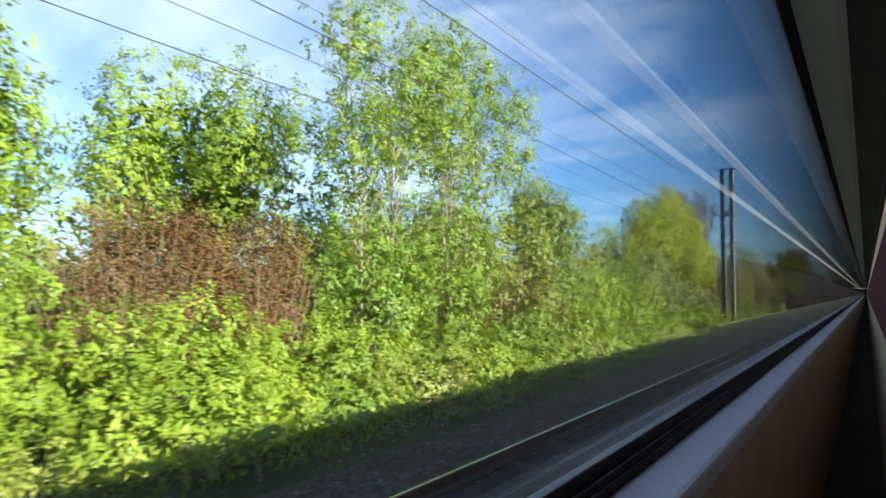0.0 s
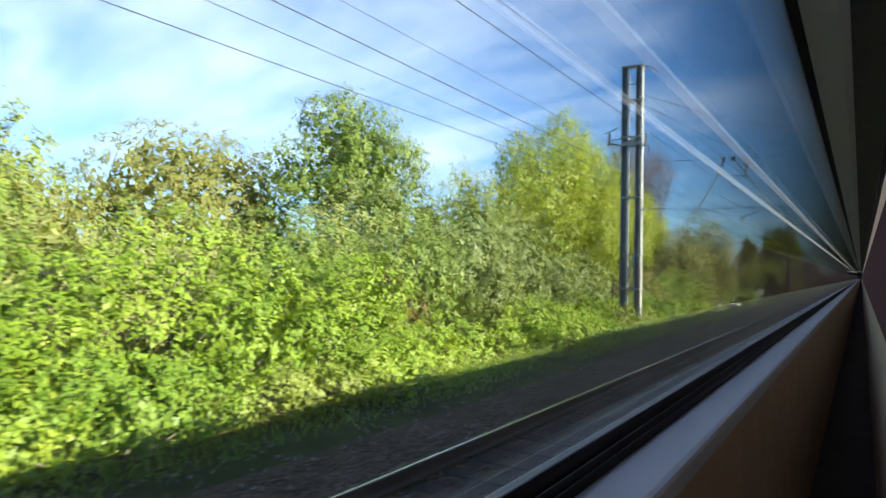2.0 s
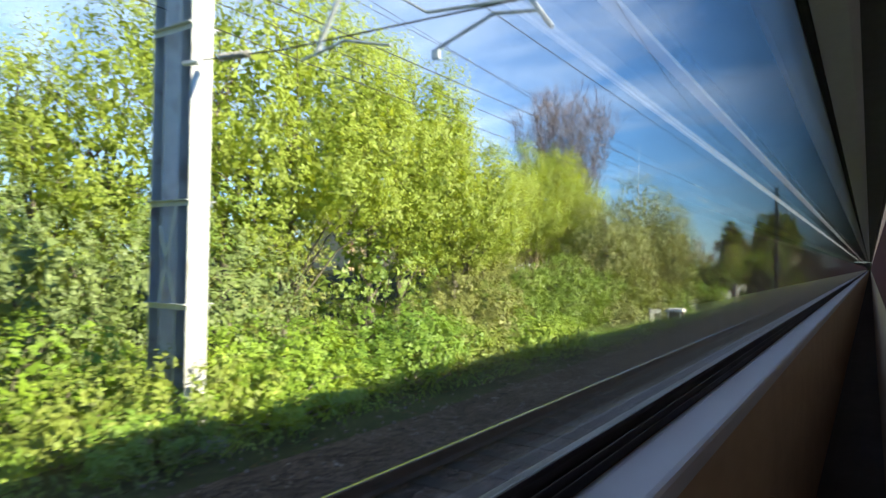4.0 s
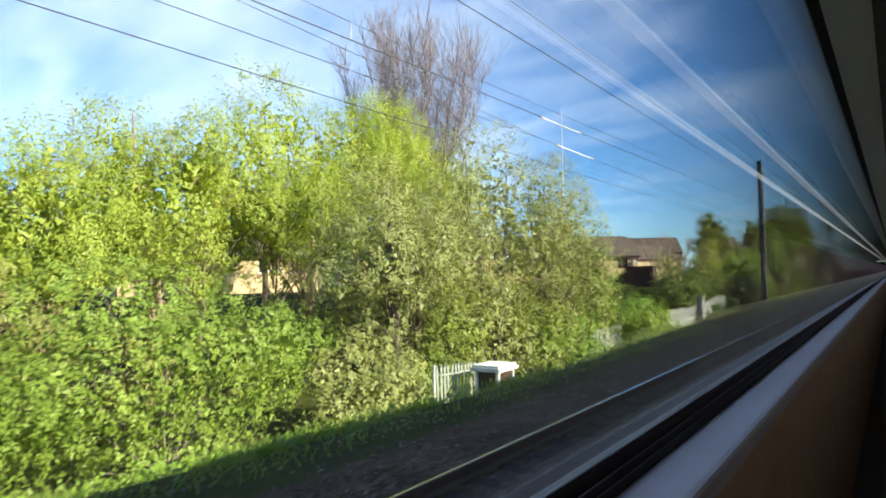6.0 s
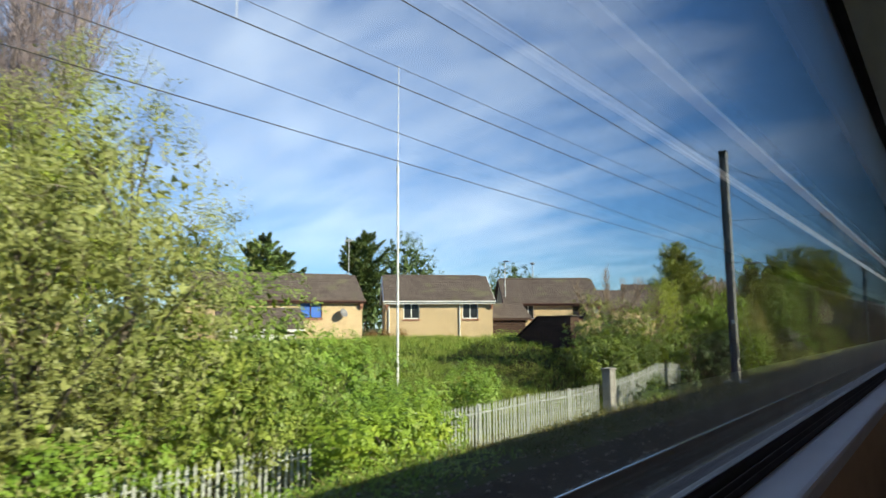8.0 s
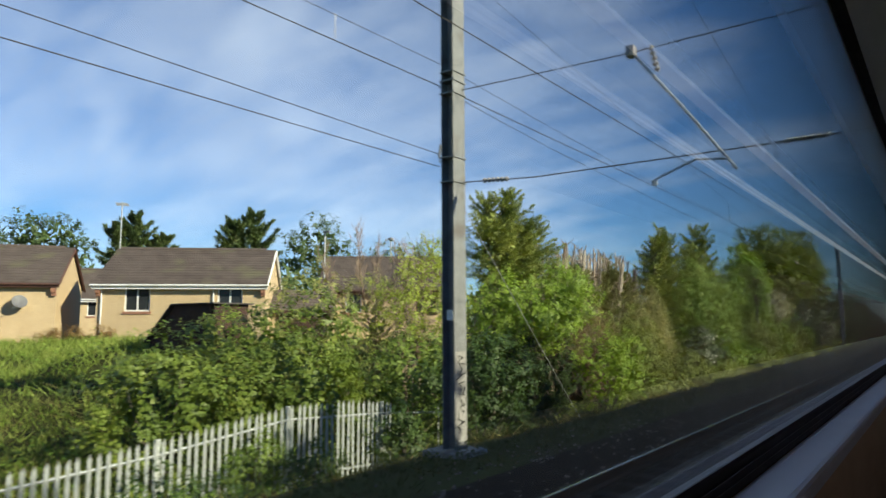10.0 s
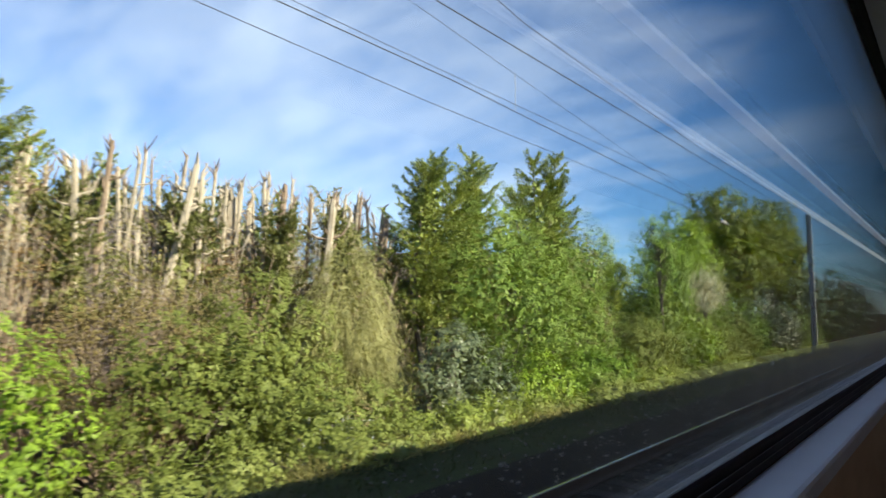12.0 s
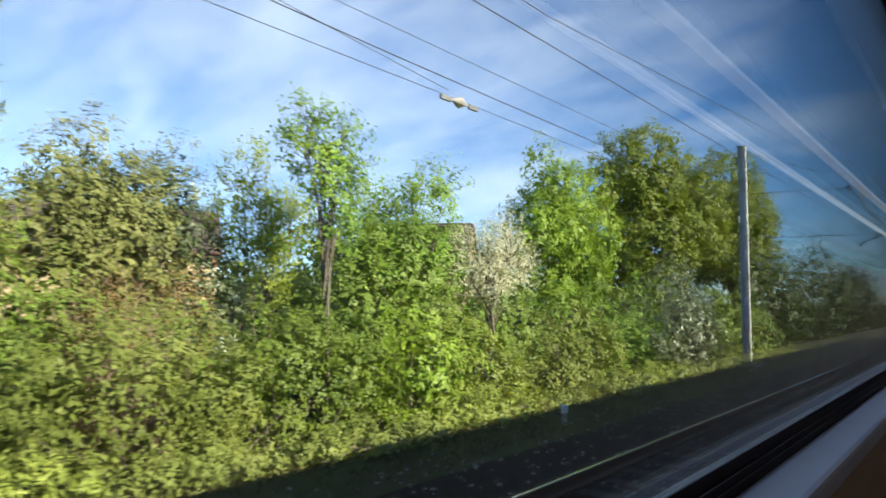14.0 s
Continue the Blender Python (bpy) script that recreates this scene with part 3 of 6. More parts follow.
def channel_mast(y, top, battens):
    """Two rolled steel joists, broad flanges to the track, held apart by battens and a few lacing bars."""
    mast = empty("overhead_line_mast", (-8.78, y, -0.42))
    h = top + 0.42
    for sx in (-0.285, 0.285):
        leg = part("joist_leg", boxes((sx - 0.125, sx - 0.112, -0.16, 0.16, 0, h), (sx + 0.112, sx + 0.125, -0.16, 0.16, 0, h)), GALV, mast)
        # darker steel: the web's shade between the flanges is put into its colour
        part("web", boxes((sx - 0.1115, sx + 0.1115, -0.012, 0.012, 0, h)), DULLSTEEL, leg, "web of the joist, darkened for its shade")
    for z in battens:
        for face in (-1, 1):
            y0, y1 = sorted((face * 0.162, face * 0.172))
            y2, y3 = sorted((face * 0.172, face * 0.235))
            part("batten", boxes((-0.40, 0.44, y0, y1, z + 0.38, z + 0.46), (-0.40, 0.44, y2, y3, z + 0.448, z + 0.46)), GALV, mast)
    for za, zb in ((battens[0] + 0.46, battens[1] + 0.38), (battens[0] + 0.46, battens[1] + 0.10)):
        part("lacing_bar", boxes((-0.03, 0.03, -0.004, 0.004, 0, 0.02 + math.hypot(0.34, zb - za))), GALV, mast).matrix_basis = \
            Matrix.Translation((-0.17 if zb > battens[1] + 0.2 else 0.17, -0.166, za)) @ Matrix.Rotation(math.atan2(0.34 if zb > battens[1] + 0.2 else -0.34, zb - za), 4, 'Y')
    for zr in (h * 0.62, h * 0.72, h * 0.86, h * 0.93):
        part("step_bar", boxes((-0.16, 0.16, -0.150, -0.128, zr, zr + 0.05)), GALV, mast)
    part("base_plinth", boxes((-0.6, 0.6, -0.4, 0.4, -0.3, 0.12), bevel=0.03), CONCRETE, mast)
    part("cap_plate", boxes((-0.46, 0.46, -0.20, 0.20, h, h + 0.025)), GALV, mast)
    # bracket on the field side that carries the feeder on a post insulator
    part("feeder_bracket", tube([(-0.40, 0, 7.62), (-0.80, 0, 7.76), (-1.02, 0, 7.72)], 0.045, 6), GALV, mast)
    part("feeder_stay", tube([(-0.40, 0, 7.95), (-0.75, 0, 7.92), (-0.98, 0, 7.80)], 0.025, 6), GALV, mast)
    insulator("post_insulator", (-0.96, 0, 7.78), (-0.93, 0, 8.22), 6, mast, 0.075)
    part("feeder_clamp", tube([(-1.20, 0, 8.20), (-0.90, 0, 8.27), (-0.62, 0, 8.40)], 0.025, 6), GALV, mast)
    for zc in (7.60, 7.92):
        part("bracket_clamp", boxes((-0.44, 0.44, -0.20, -0.172, zc, zc + 0.07), (-0.44, 0.44, 0.172, 0.20, zc, zc + 0.07)), GALV, mast)
    insulator("track_insulator", (0.55, -0.05, 7.62), (0.58, -0.05, 8.08), 5, mast, 0.08)
    part("track_bracket", boxes((0.42, 0.66, -0.09, -0.01, 7.56, 7.62)), GALV, mast)
    part("side_lug", tube([(0.30, -0.2, 5.02), (0.62, -0.2, 4.99)], 0.035, 6), GALV, mast)
    # head tie at the top towards the track
    part("head_tie", tube([(0.30, 0, h - 0.02), (0.75, 0, h - 0.10), (1.0, 0, h - 0.35)], 0.03, 6), DULLSTEEL, mast)
    return tagged(mast, "galvanised twin-joist lattice overhead line mast", "mast", "overhead line masts")


channel_mast(47.75, 10.40, (1.45, 2.80, 5.10, 7.30, 9.0))
channel_mast(-14.0, 9.5, (1.45, 2.80, 5.10, 7.30, 8.6))


def box_mast(y, top, steel, w=0.20):
    mast = empty("overhead_line_mast", (-8.76, y, -0.42))
    h = top + 0.42
    part("column", boxes((-0.150, -0.132, -w, w, 0, h), (0.132, 0.150, -w, w, 0, h), (-0.132, 0.132, -0.010, 0.010, 0, h), bevel=0.003), steel, mast)
    part("cap_plate", boxes((-0.18, 0.19, -w - 0.02, w + 0.02, h, h + 0.03)), steel, mast)
    part("base_plinth", boxes((-0.45, 0.45, -0.45, 0.45, -0.3, 0.10), bevel=0.03), CONCRETE, mast)
    for z in (5.28, 5.78, 7.10, 7.36, 7.55):
        part("strap", boxes((-0.175, 0.175, -w - 0.015, w + 0.015, z, z + 0.035)), steel, mast)
    part("eye_bracket", tube([(-0.15, -0.24, 5.70), (-0.10, -0.34, 5.78), (-0.06, -0.34, 5.98), (-0.15, -0.24, 6.05)], 0.022, 6), steel, mast)
    part("number_plate", boxes((-0.02, 0.12, -w - 0.015, -w - 0.006, 2.55, 2.75)), WHITEPAINT, mast, "small plain white plate")
    if top > 9:
        rng = random.Random(4)
        patch = part("whitewash_patch", boxes((0.1505, 0.1525, -0.17, 0.18, 0.25, 1.95)), CONCRETE, mast, "paler painted patch under dark scrawls")
        for k in range(9):
            z0 = 0.45 + 0.16 * k
            pts = [(0.154, rng.uniform(-0.14, 0.14), z0 + 0.05 * i + rng.uniform(-0.04, 0.04)) for i in range(4)]
            part("scrawl", tube(pts, 0.016, 4), RUBBER, patch)
    return tagged(mast, "tall grey box-section steel overhead line mast", "mast", "overhead line masts")


box_mast(114.85, 9.95, DULLSTEEL)
box_mast(173.2, 8.55, GALV, 0.11)


# ---------------------------------------------------------------- headspans, arms, wires
def headspan(y, z_low, z_mid, z_head):
    span = empty("headspan", (0, y, 0))
    part("lower_cross_wire", tube([(-8.55, 0, z_low + 0.12), (-6.9, 0, z_low), (-3, 0, z_low - 0.05), (2.5, 0, z_low - 0.05)], 0.011, 4), CABLE, span)
    part("upper_cross_wire", tube([(-8.55, 0, z_mid + 0.08), (-5.0, 0, z_mid - 0.06), (2.5, 0, z_mid - 0.1)], 0.010, 4), CABLE, span)
    part("head_wire", tube([(-8.55, 0, z_head), (-6.0, 0, z_head - 1.1), (-3.5, 0, z_head - 1.9), (-1.0, 0, z_head - 2.3), (2.5, 0, z_head - 2.4)], 0.010, 4), CABLE, span)
    insulator("insulator", (-8.05, 0, z_low + 0.09), (-7.45, 0, z_low + 0.045), 6, span)
    insulator("insulator", (-2.75, 0, z_low - 0.05), (-2.15, 0, z_low - 0.05), 6, span)
    insulator("insulator", (-4.66, 0, z_mid - 0.02), (-4.55, 0, z_mid - 0.50), 5, span)
    # push-off tube, registration arm and steady arm
    part("hanger_tube", tube([(-4.98, 0, z_mid - 0.06), (-4.2, 0, z_mid - 1.15), (-3.42, 0, z_low - 0.36)], 0.026, 8), GALV, span)
    part("registration_arm", tube([(-3.55, 0, z_low - 0.18), (-4.02, 0, z_low - 0.12), (-4.68, 0, z_low - 0.36)], 0.018, 6), GALV, span)
    part("steady_clip", boxes((-4.72, -4.64, -0.02, 0.02, z_low - 0.46, z_low - 0.36)), GALV, span)
    part("suspension_clamp", boxes((-5.06, -4.92, -0.09, 0.09, z_mid - 0.14, z_mid + 0.05), bevel=0.02), INSUL, span)
    return tagged(span, "headspan wires and registration arms over the tracks", "overhead wiring", "headspans")


headspan(114.85, 4.74, 6.68, 9.1)
headspan(47.75, 4.58, 6.45, 9.3)
headspan(173.2, 4.70, 6.5, 8.3)

# drop bracket with arm on the first mast's headspan
arm = empty("drop_bracket", (0, 47.75, 0))
part("drop_tube", tube([(-5.35, 0, 6.45), (-5.48, 0, 5.92), (-6.35, 0, 4.42)], 0.03, 8), GALV, arm)
part("cross_tube", tube([(-5.6, 0, 5.86), (-4.45, 0, 5.72)], 0.024, 8), GALV, arm)
part("steady_arm", tube([(-6.55, 0, 4.40), (-5.9, 0, 4.52), (-5.25, 0, 4.36)], 0.018, 6), GALV, arm)
part("stay_arm", tube([(-5.5, 0, 5.08), (-4.8, 0, 4.62), (-3.75, 0, 4.55)], 0.018, 6), GALV, arm)
insulator("insulator", (-5.46, 0, 6.02), (-5.30, 0, 6.5), 5, arm, 0.06)
insulator("insulator", (-4.62, 0, 5.75), (-4.45, 0, 6.35), 5, arm, 0.05)
tagged(arm, "steel drop bracket with tubes and insulators", "overhead wiring")


def hung(name, x, stations, sag, r, label):
    """A wire through stations (y, z) that hangs a little between them."""
    pts = []
    for (ya, za), (yb, zb) in zip(stations, stations[1:]):
        for k in range(16):
            s = k / 16
            pts.append((x, ya + (yb - ya) * s, za + (zb - za) * s - 4 * sag * s * (1 - s)))
    pts.append((x, stations[-1][0], stations[-1][1]))
    return tagged(part(name, tube(pts, r, 4), CABLE), label, "overhead wire", "line wires")


FW = "dark feeder wire along the masts"
hung("feeder_wire", -9.10, [(-14, 5.55), (47.75, 5.48), (114.85, 5.26)], 0.14, 0.0086, FW)
hung("feeder_wire", -9.10, [(-14, 6.15), (47.75, 5.86), (80, 5.92), (114.85, 5.52)], 0.02, 0.0078, FW)
hung("feeder_wire", -9.10, [(47.75, 7.3), (79.5, 5.94)], 0.03, 0.0070, FW)
hung("feeder_wire", -9.10, [(-14, 6.85), (47.75, 6.22), (75, 6.50), (114.85, 6.97), (135, 6.92), (153, 6.48), (173.2, 6.3), (240, 6.3)], 0.02, 0.0117, "thick dark feeder cable along the masts")
hung("feeder_wire", -9.12, [(114.85, 6.95), (120, 6.66), (134, 6.27), (154, 6.13), (173.2, 5.98), (240, 6.0)], 0.01, 0.0078, FW)
hung("stay_wire", -9.08, [(114.85, 9.9), (154.4, 6.22)], 0.04, 0.0070, "thin stay wire down from the mast head")
hung("earth_wire", -9.10, [(-14, 7.0), (47.75, 7.0), (75, 6.78), (114.85, 7.45), (125, 7.05), (173.2, 7.0), (240, 7.0)], 0.02, 0.0070, "thin earth wire along the masts")
hung("contact_wire", TRACK_X - 0.03, [(-14, 4.68), (47.75, 4.68), (114.85, 4.70), (173.2, 4.62), (240, 4.66)], 0.02, 0.0070, "taut contact wire over the neighbouring track")

hung("catenary_wire", TRACK_X + 0.05, [(-14, 6.6), (-4, 5.1), (5, 4.85), (20, 4.84), (32, 4.95), (40, 5.6), (47.75, 6.6), (55, 5.6), (63, 5.0), (80, 4.86), (95, 5.0), (103, 5.6), (108, 6.6), (114.85, 7.8),
     (119.8, 6.98), (123.2, 6.08), (126, 5.35), (129.8, 4.9), (135.4, 4.74), (150, 4.85), (162, 5.7), (173.2, 7.0), (185, 5.6), (205, 4.9), (240, 5.2)], 0.0, 0.0062, "catenary wire that rises to each headspan")


def dropper(y, z0, z1):
    d = part("dropper", tube([(-9.10, y, z0), (-9.10, y, z1)], 0.008, 4), GALV)
    return tagged(d, "short bright dropper wire between line wires", "overhead wire", "droppers")


for dy, z0, z1 in ((72.0, 6.48, 6.82), (89.2, 6.67, 7.0), (111.9, 6.95, 7.42), (137.5, 6.90, 7.78)):
    dropper(dy, z0, z1)
for dy, z0, dz in ((81.3, 6.54, 0.02), (82.3, 5.90, -0.02)):
    rod = empty("rod_insulator", (-9.10, dy, z0))
    part("sheath", tube([(0, -1.25, 0), (0, 1.25, dz)], 0.017, 6), WHITEPAINT, rod, "white sheath")
    part("end_fitting", tube([(0, -1.42, 0), (0, -1.25, 0)], 0.034, 6), GALV, rod)
    part("end_fitting", tube([(0, 1.25, dz), (0, 1.42, dz)], 0.034, 6), GALV, rod)
    tagged(rod, "white rod insulator set in a feeder wire", "insulator", "rod insulators")

# section insulator in the feeder near the third mast
si = empty("section_insulator", (-9.12, 154.8, 5.96))
insulator("insulator", (0, -0.35, 0.12), (0, 0.35, 0.12), 1, si, 0.12)
part("end_clamp", boxes((-0.03, 0.03, -0.6, -0.3, 0.06, 0.16), bevel=0.01), DISHGREY, si)
part("end_clamp", boxes((-0.03, 0.03, 0.3, 0.6, 0.06, 0.16), bevel=0.01), DISHGREY, si)
tagged(si, "pale oval section insulator hung in a wire", "insulator")
# guy wire down from the second mast
tagged(part("guy_wire", tube([(-8.75, 115.1, 4.5), (-8.9, 119.9, 0.2), (-8.9, 120.6, -0.42)], 0.008, 4), GALV), "slack steel guy wire down to the ground", "guy wire")


# ---------------------------------------------------------------- houses
def house(x, y, turn, width, depth, base, eaves, ridge, fascia_mat, windows, name_label, pipe_at=(), dish=None, bell=None, fascia_h=0.22):
    """Brick bungalow. Origin at the front left corner, front along +u, depth along +v; turn in degrees from the line."""
    hs = empty("house", (x, y, base), 90 - turn)
    he, hr = eaves - base, ridge - base
    # front wall made of panels round the window openings
    spans, last = [], 0.0
    for u0, u1, z0, z1, *_ in windows:
        spans.append((last, u0, 0, 0.28, -0.8, he))
        spans.append((u0, u1, 0, 0.28, -0.8, z0)); spans.append((u0, u1, 0, 0.28, z1, he))
        last = u1
    spans.append((last, width, 0, 0.28, -0.8, he))
    part("front_wall", boxes(*spans), BUFFBRICK, hs)
    part("back_wall", boxes((0, width, depth - 0.28, depth, -0.8, he)), BUFFBRICK, hs)
    for u in (0, width - 0.28):
        bm = bmesh.new()
        ring = [(0.28, -0.8), (depth - 0.28, -0.8), (depth - 0.28, he), (depth / 2, hr - 0.12), (0.28, he)]
        f0 = [bm.verts.new((u + 0.001, v, z)) for v, z in ring]; f1 = [bm.verts.new((u + 0.279, v, z)) for v, z in ring]
        bm.faces.new(f0); bm.faces.new(f1[::-1])
        for k in range(5):
            bm.faces.new((f0[k], f0[(k + 1) % 5], f1[(k + 1) % 5], f1[k]))
        bmesh.ops.recalc_face_normals(bm, faces=bm.faces[:])
        part("gable_wall", bm, BUFFBRICK, hs)
    # tiled roof, course by course
    over, courses = 0.32, 14
    rise = (hr - he) / (depth / 2)
    for side in (0, 1):
        bm = bmesh.new()
        for c in range(courses):
            s0, s1 = c / courses, (c + 1.12) / courses
            v0, v1 = -over + (depth / 2 + over) * s0, min(-over + (depth / 2 + over) * s1, depth / 2)
            z0, z1 = he + rise * v0, he + rise * v1
            n = int(width / 0.3)
            for k in range(n):
                u0 = -0.15 + (width + 0.3) * k / n; u1 = -0.15 + (width + 0.3) * (k + 1) / n - 0.012
                lift = 0.03 + 0.006 * math.sin(k * 12.9 + c * 78.2)
                q = [(u0, v0, z0 + lift), (u1, v0, z0 + lift), (u1, v1, z1 + 0.012), (u0, v1, z1 + 0.012), (u0, v0, z0), (u1, v0, z0)]
                vs = [bm.verts.new((a, b if side == 0 else depth - b, zz)) for a, b, zz in q]
                bm.faces.new((vs[0], vs[1], vs[2], vs[3])); bm.faces.new((vs[4], vs[5], vs[1], vs[0]))
        for p in (0,):
            q = [(-0.15, -over, he - rise * over - 0.03), (width + 0.15, -over, he - rise * over - 0.03), (width + 0.15, depth / 2, hr - 0.03), (-0.15, depth / 2, hr - 0.03)]
            bm.faces.new([bm.verts.new((a, b if side == 0 else depth - b, zz)) for a, b, zz in q])
        bmesh.ops.recalc_face_normals(bm, faces=bm.faces[:])
        part("roof_slope", bm, ROOFTILE, hs, "weathered grey-brown concrete roof tiles")
    ridge_me = None
    for k in range(int(width / 0.45)):
        if ridge_me is None:
            bm = turned([(0.13, 0), (0.125, 0.43)], 8, (0, 0, 0), 'X')
            first = part("ridge_tile", bm, ROOFTILE, hs)
            first.location = (0.0, depth / 2, hr - 0.03)
            ridge_me = first.data
        else:
            piece("ridge_tile", ridge_me, hs, Matrix.Translation((0.45 * k, depth / 2, hr - 0.03)))
    part("fascia", boxes((-0.15, width + 0.15, -over + 0.02, -over + 0.045, he - rise * over - fascia_h - 0.02, he - rise * over - 0.02)), fascia_mat, hs)
    part("soffit", boxes((-0.15, width + 0.15, -over + 0.046, -0.002, he - rise * over - fascia_h - 0.02, he - rise * over - fascia_h)), fascia_mat, hs)
    part("gutter", tube([(-0.2, -over - 0.04, he - rise * over - 0.06), (width + 0.2, -over - 0.04, he - rise * over - 0.06)], 0.055, 8), fascia_mat, hs)
    for u in (-0.15, width + 0.13):
        part("barge_board", tube([(u, -over, he - rise * over - 0.08), (u, depth / 2, hr - 0.08), (u, depth + over, he - rise * over - 0.08)], 0.07, 4), fascia_mat, hs)
    for u in pipe_at:
        part("downpipe", tube([(u, -over - 0.03, he - rise * over - 0.08), (u, -0.07, he - 0.55), (u, -0.07, -0.6)], 0.04, 8), fascia_mat, hs)
    for u in (0.0, width - 0.2):
        part("corbel", boxes((u, u + 0.2, -0.24, -0.002, he - 0.62, he - 0.30), (u, u + 0.2, -0.14, -0.002, he - 0.78, he - 0.621)), REDBRICK, hs, "red brick corbel under the eaves")
    for u0, u1, z0, z1, frame_mat, pane_mat in windows:
        win = empty("window", (0, 0, 0)); win.parent = hs
        w, f = u1 - u0, 0.07
        part("window_frame", boxes((u0, u0 + f, 0.05, 0.13, z0, z1), (u1 - f, u1, 0.05, 0.13, z0, z1), (u0 + f, u1 - f, 0.05, 0.13, z0, z0 + f), (u0 + f, u1 - f, 0.05, 0.13, z1 - f, z1), (u0 + w * 0.47, u0 + w * 0.47 + f, 0.05, 0.13, z0 + f, z1 - f)), frame_mat, win)
        part("pane", boxes((u0 + f, u0 + w * 0.47, 0.085, 0.095, z0 + f, z1 - f)), pane_mat, win)
        part("pane", boxes((u0 + w * 0.47 + f, u1 - f, 0.085, 0.095, z0 + f, z1 - f)), pane_mat, win)
        part("sill", boxes((u0 - 0.06, u1 + 0.06, -0.05, 0.10, z0 - 0.13, z0 - 0.004)), REDBRICK, win, "red tile window sill")
        if pane_mat is HOUSEGLASS:
            part("curtain", boxes((u0 + f, u0 + f + 0.12, 0.14, 0.16, z0 + f, z1 - f), (u1 - f - 0.14, u1 - f, 0.14, 0.16, z0 + f, z1 - f)), CURTAIN, win)
    if dish:
        u, z = dish
        bm = turned([(0.02, 0.0), (0.15, 0.02), (0.26, 0.06), (0.33, 0.11), (0.31, 0.11), (0.02, 0.02)], 20)
        bmesh.ops.transform(bm, verts=bm.verts, matrix=Matrix.Translation((u, -0.30, z)) @ Matrix.Rotation(radians(62), 4, 'X') @ Matrix.Rotation(radians(25), 4, 'Y'))
        dd = part("satellite_dish", bm, DISHGREY, hs, "dark grey satellite dish")
        part("dish_arm", tube([(u, -0.02, z - 0.15), (u, -0.25, z - 0.1), (u - 0.18, -0.62, z - 0.28)], 0.02, 6), GALV, dd)
    if bell:
        part("alarm_box", boxes((bell[0], bell[0] + 0.30, -0.10, -0.002, bell[1], bell[1] + 0.32), bevel=0.02), WHITEPAINT, hs, "cream alarm box")
    return tagged(hs, name_label, "house", "row of houses")


def garage(x, y, turn, width, depth, base, eaves, ridge, trim, label):
    """Low garage, its ridge along the front, with a panelled door."""
    gs = empty("garage", (x, y, base), 90 - turn)
    he, hr = eaves - base, ridge - base
    part("garage_wall", boxes((0, width, 0, 0.2, -0.8, he), (0, width, depth - 0.2, depth, -0.8, he)), BUFFBRICK, gs)
    for u in (0, width - 0.2):
        bm = bmesh.new()
        ring = [(0.201, -0.8), (depth - 0.201, -0.8), (depth - 0.201, he), (depth / 2, hr - 0.1), (0.201, he)]
        f0 = [bm.verts.new((u, v, z)) for v, z in ring]; f1 = [bm.verts.new((u + 0.2, v, z)) for v, z in ring]
        bm.faces.new(f0); bm.faces.new(f1[::-1])
        for k in range(5):
            bm.faces.new((f0[k], f0[(k + 1) % 5], f1[(k + 1) % 5], f1[k]))
        bmesh.ops.recalc_face_normals(bm, faces=bm.faces[:])
        part("gable_wall", bm, BUFFBRICK, gs)
    for side in (0, 1):
        bm = bmesh.new()
        rise = (hr - he) / (depth / 2)
        for c in range(8):
            s0, s1 = c / 8, min((c + 1.1) / 8, 1)
            v0, v1 = -0.25 + (depth / 2 + 0.25) * s0, -0.25 + (depth / 2 + 0.25) * s1
            q = [(-0.12, v0, he + rise * v0 + 0.035), (width + 0.12, v0, he + rise * v0 + 0.035), (width + 0.12, v1, he + rise * v1 + 0.012), (-0.12, v1, he + rise * v1 + 0.012), (width + 0.12, v0, he + rise * v0 - 0.02), (-0.12, v0, he + rise * v0 - 0.02)]
            vs = [bm.verts.new((a, b if side == 0 else depth - b, zz)) for a, b, zz in q]
            bm.faces.new(vs[:4]); bm.faces.new((vs[5], vs[4], vs[1], vs[0]))
        bmesh.ops.recalc_face_normals(bm, faces=bm.faces[:])
        part("roof_slope", bm, ROOFTILE, gs)
    part("fascia", boxes((-0.12, width + 0.12, -0.27, -0.24, he - 0.28, he - 0.10)), trim, gs)
    door = part("garage_door", boxes(*[(0.35 + 0.02, width - 0.35, -0.045, -0.003, -0.2 + 0.42 * k, 0.2 + 0.42 * k) for k in range(int((he - 0.3) / 0.42) + 1)], bevel=0.012), trim, gs, "panelled up-and-over door")
    part("door_handle", boxes((width / 2 - 0.06, width / 2 + 0.06, -0.075, -0.046, 0.35, 0.38)), DISHGREY, door)
    return tagged(gs, label, "garage", "garages of the row")


WH, WD = WHITEPAINT, DARKPAINT
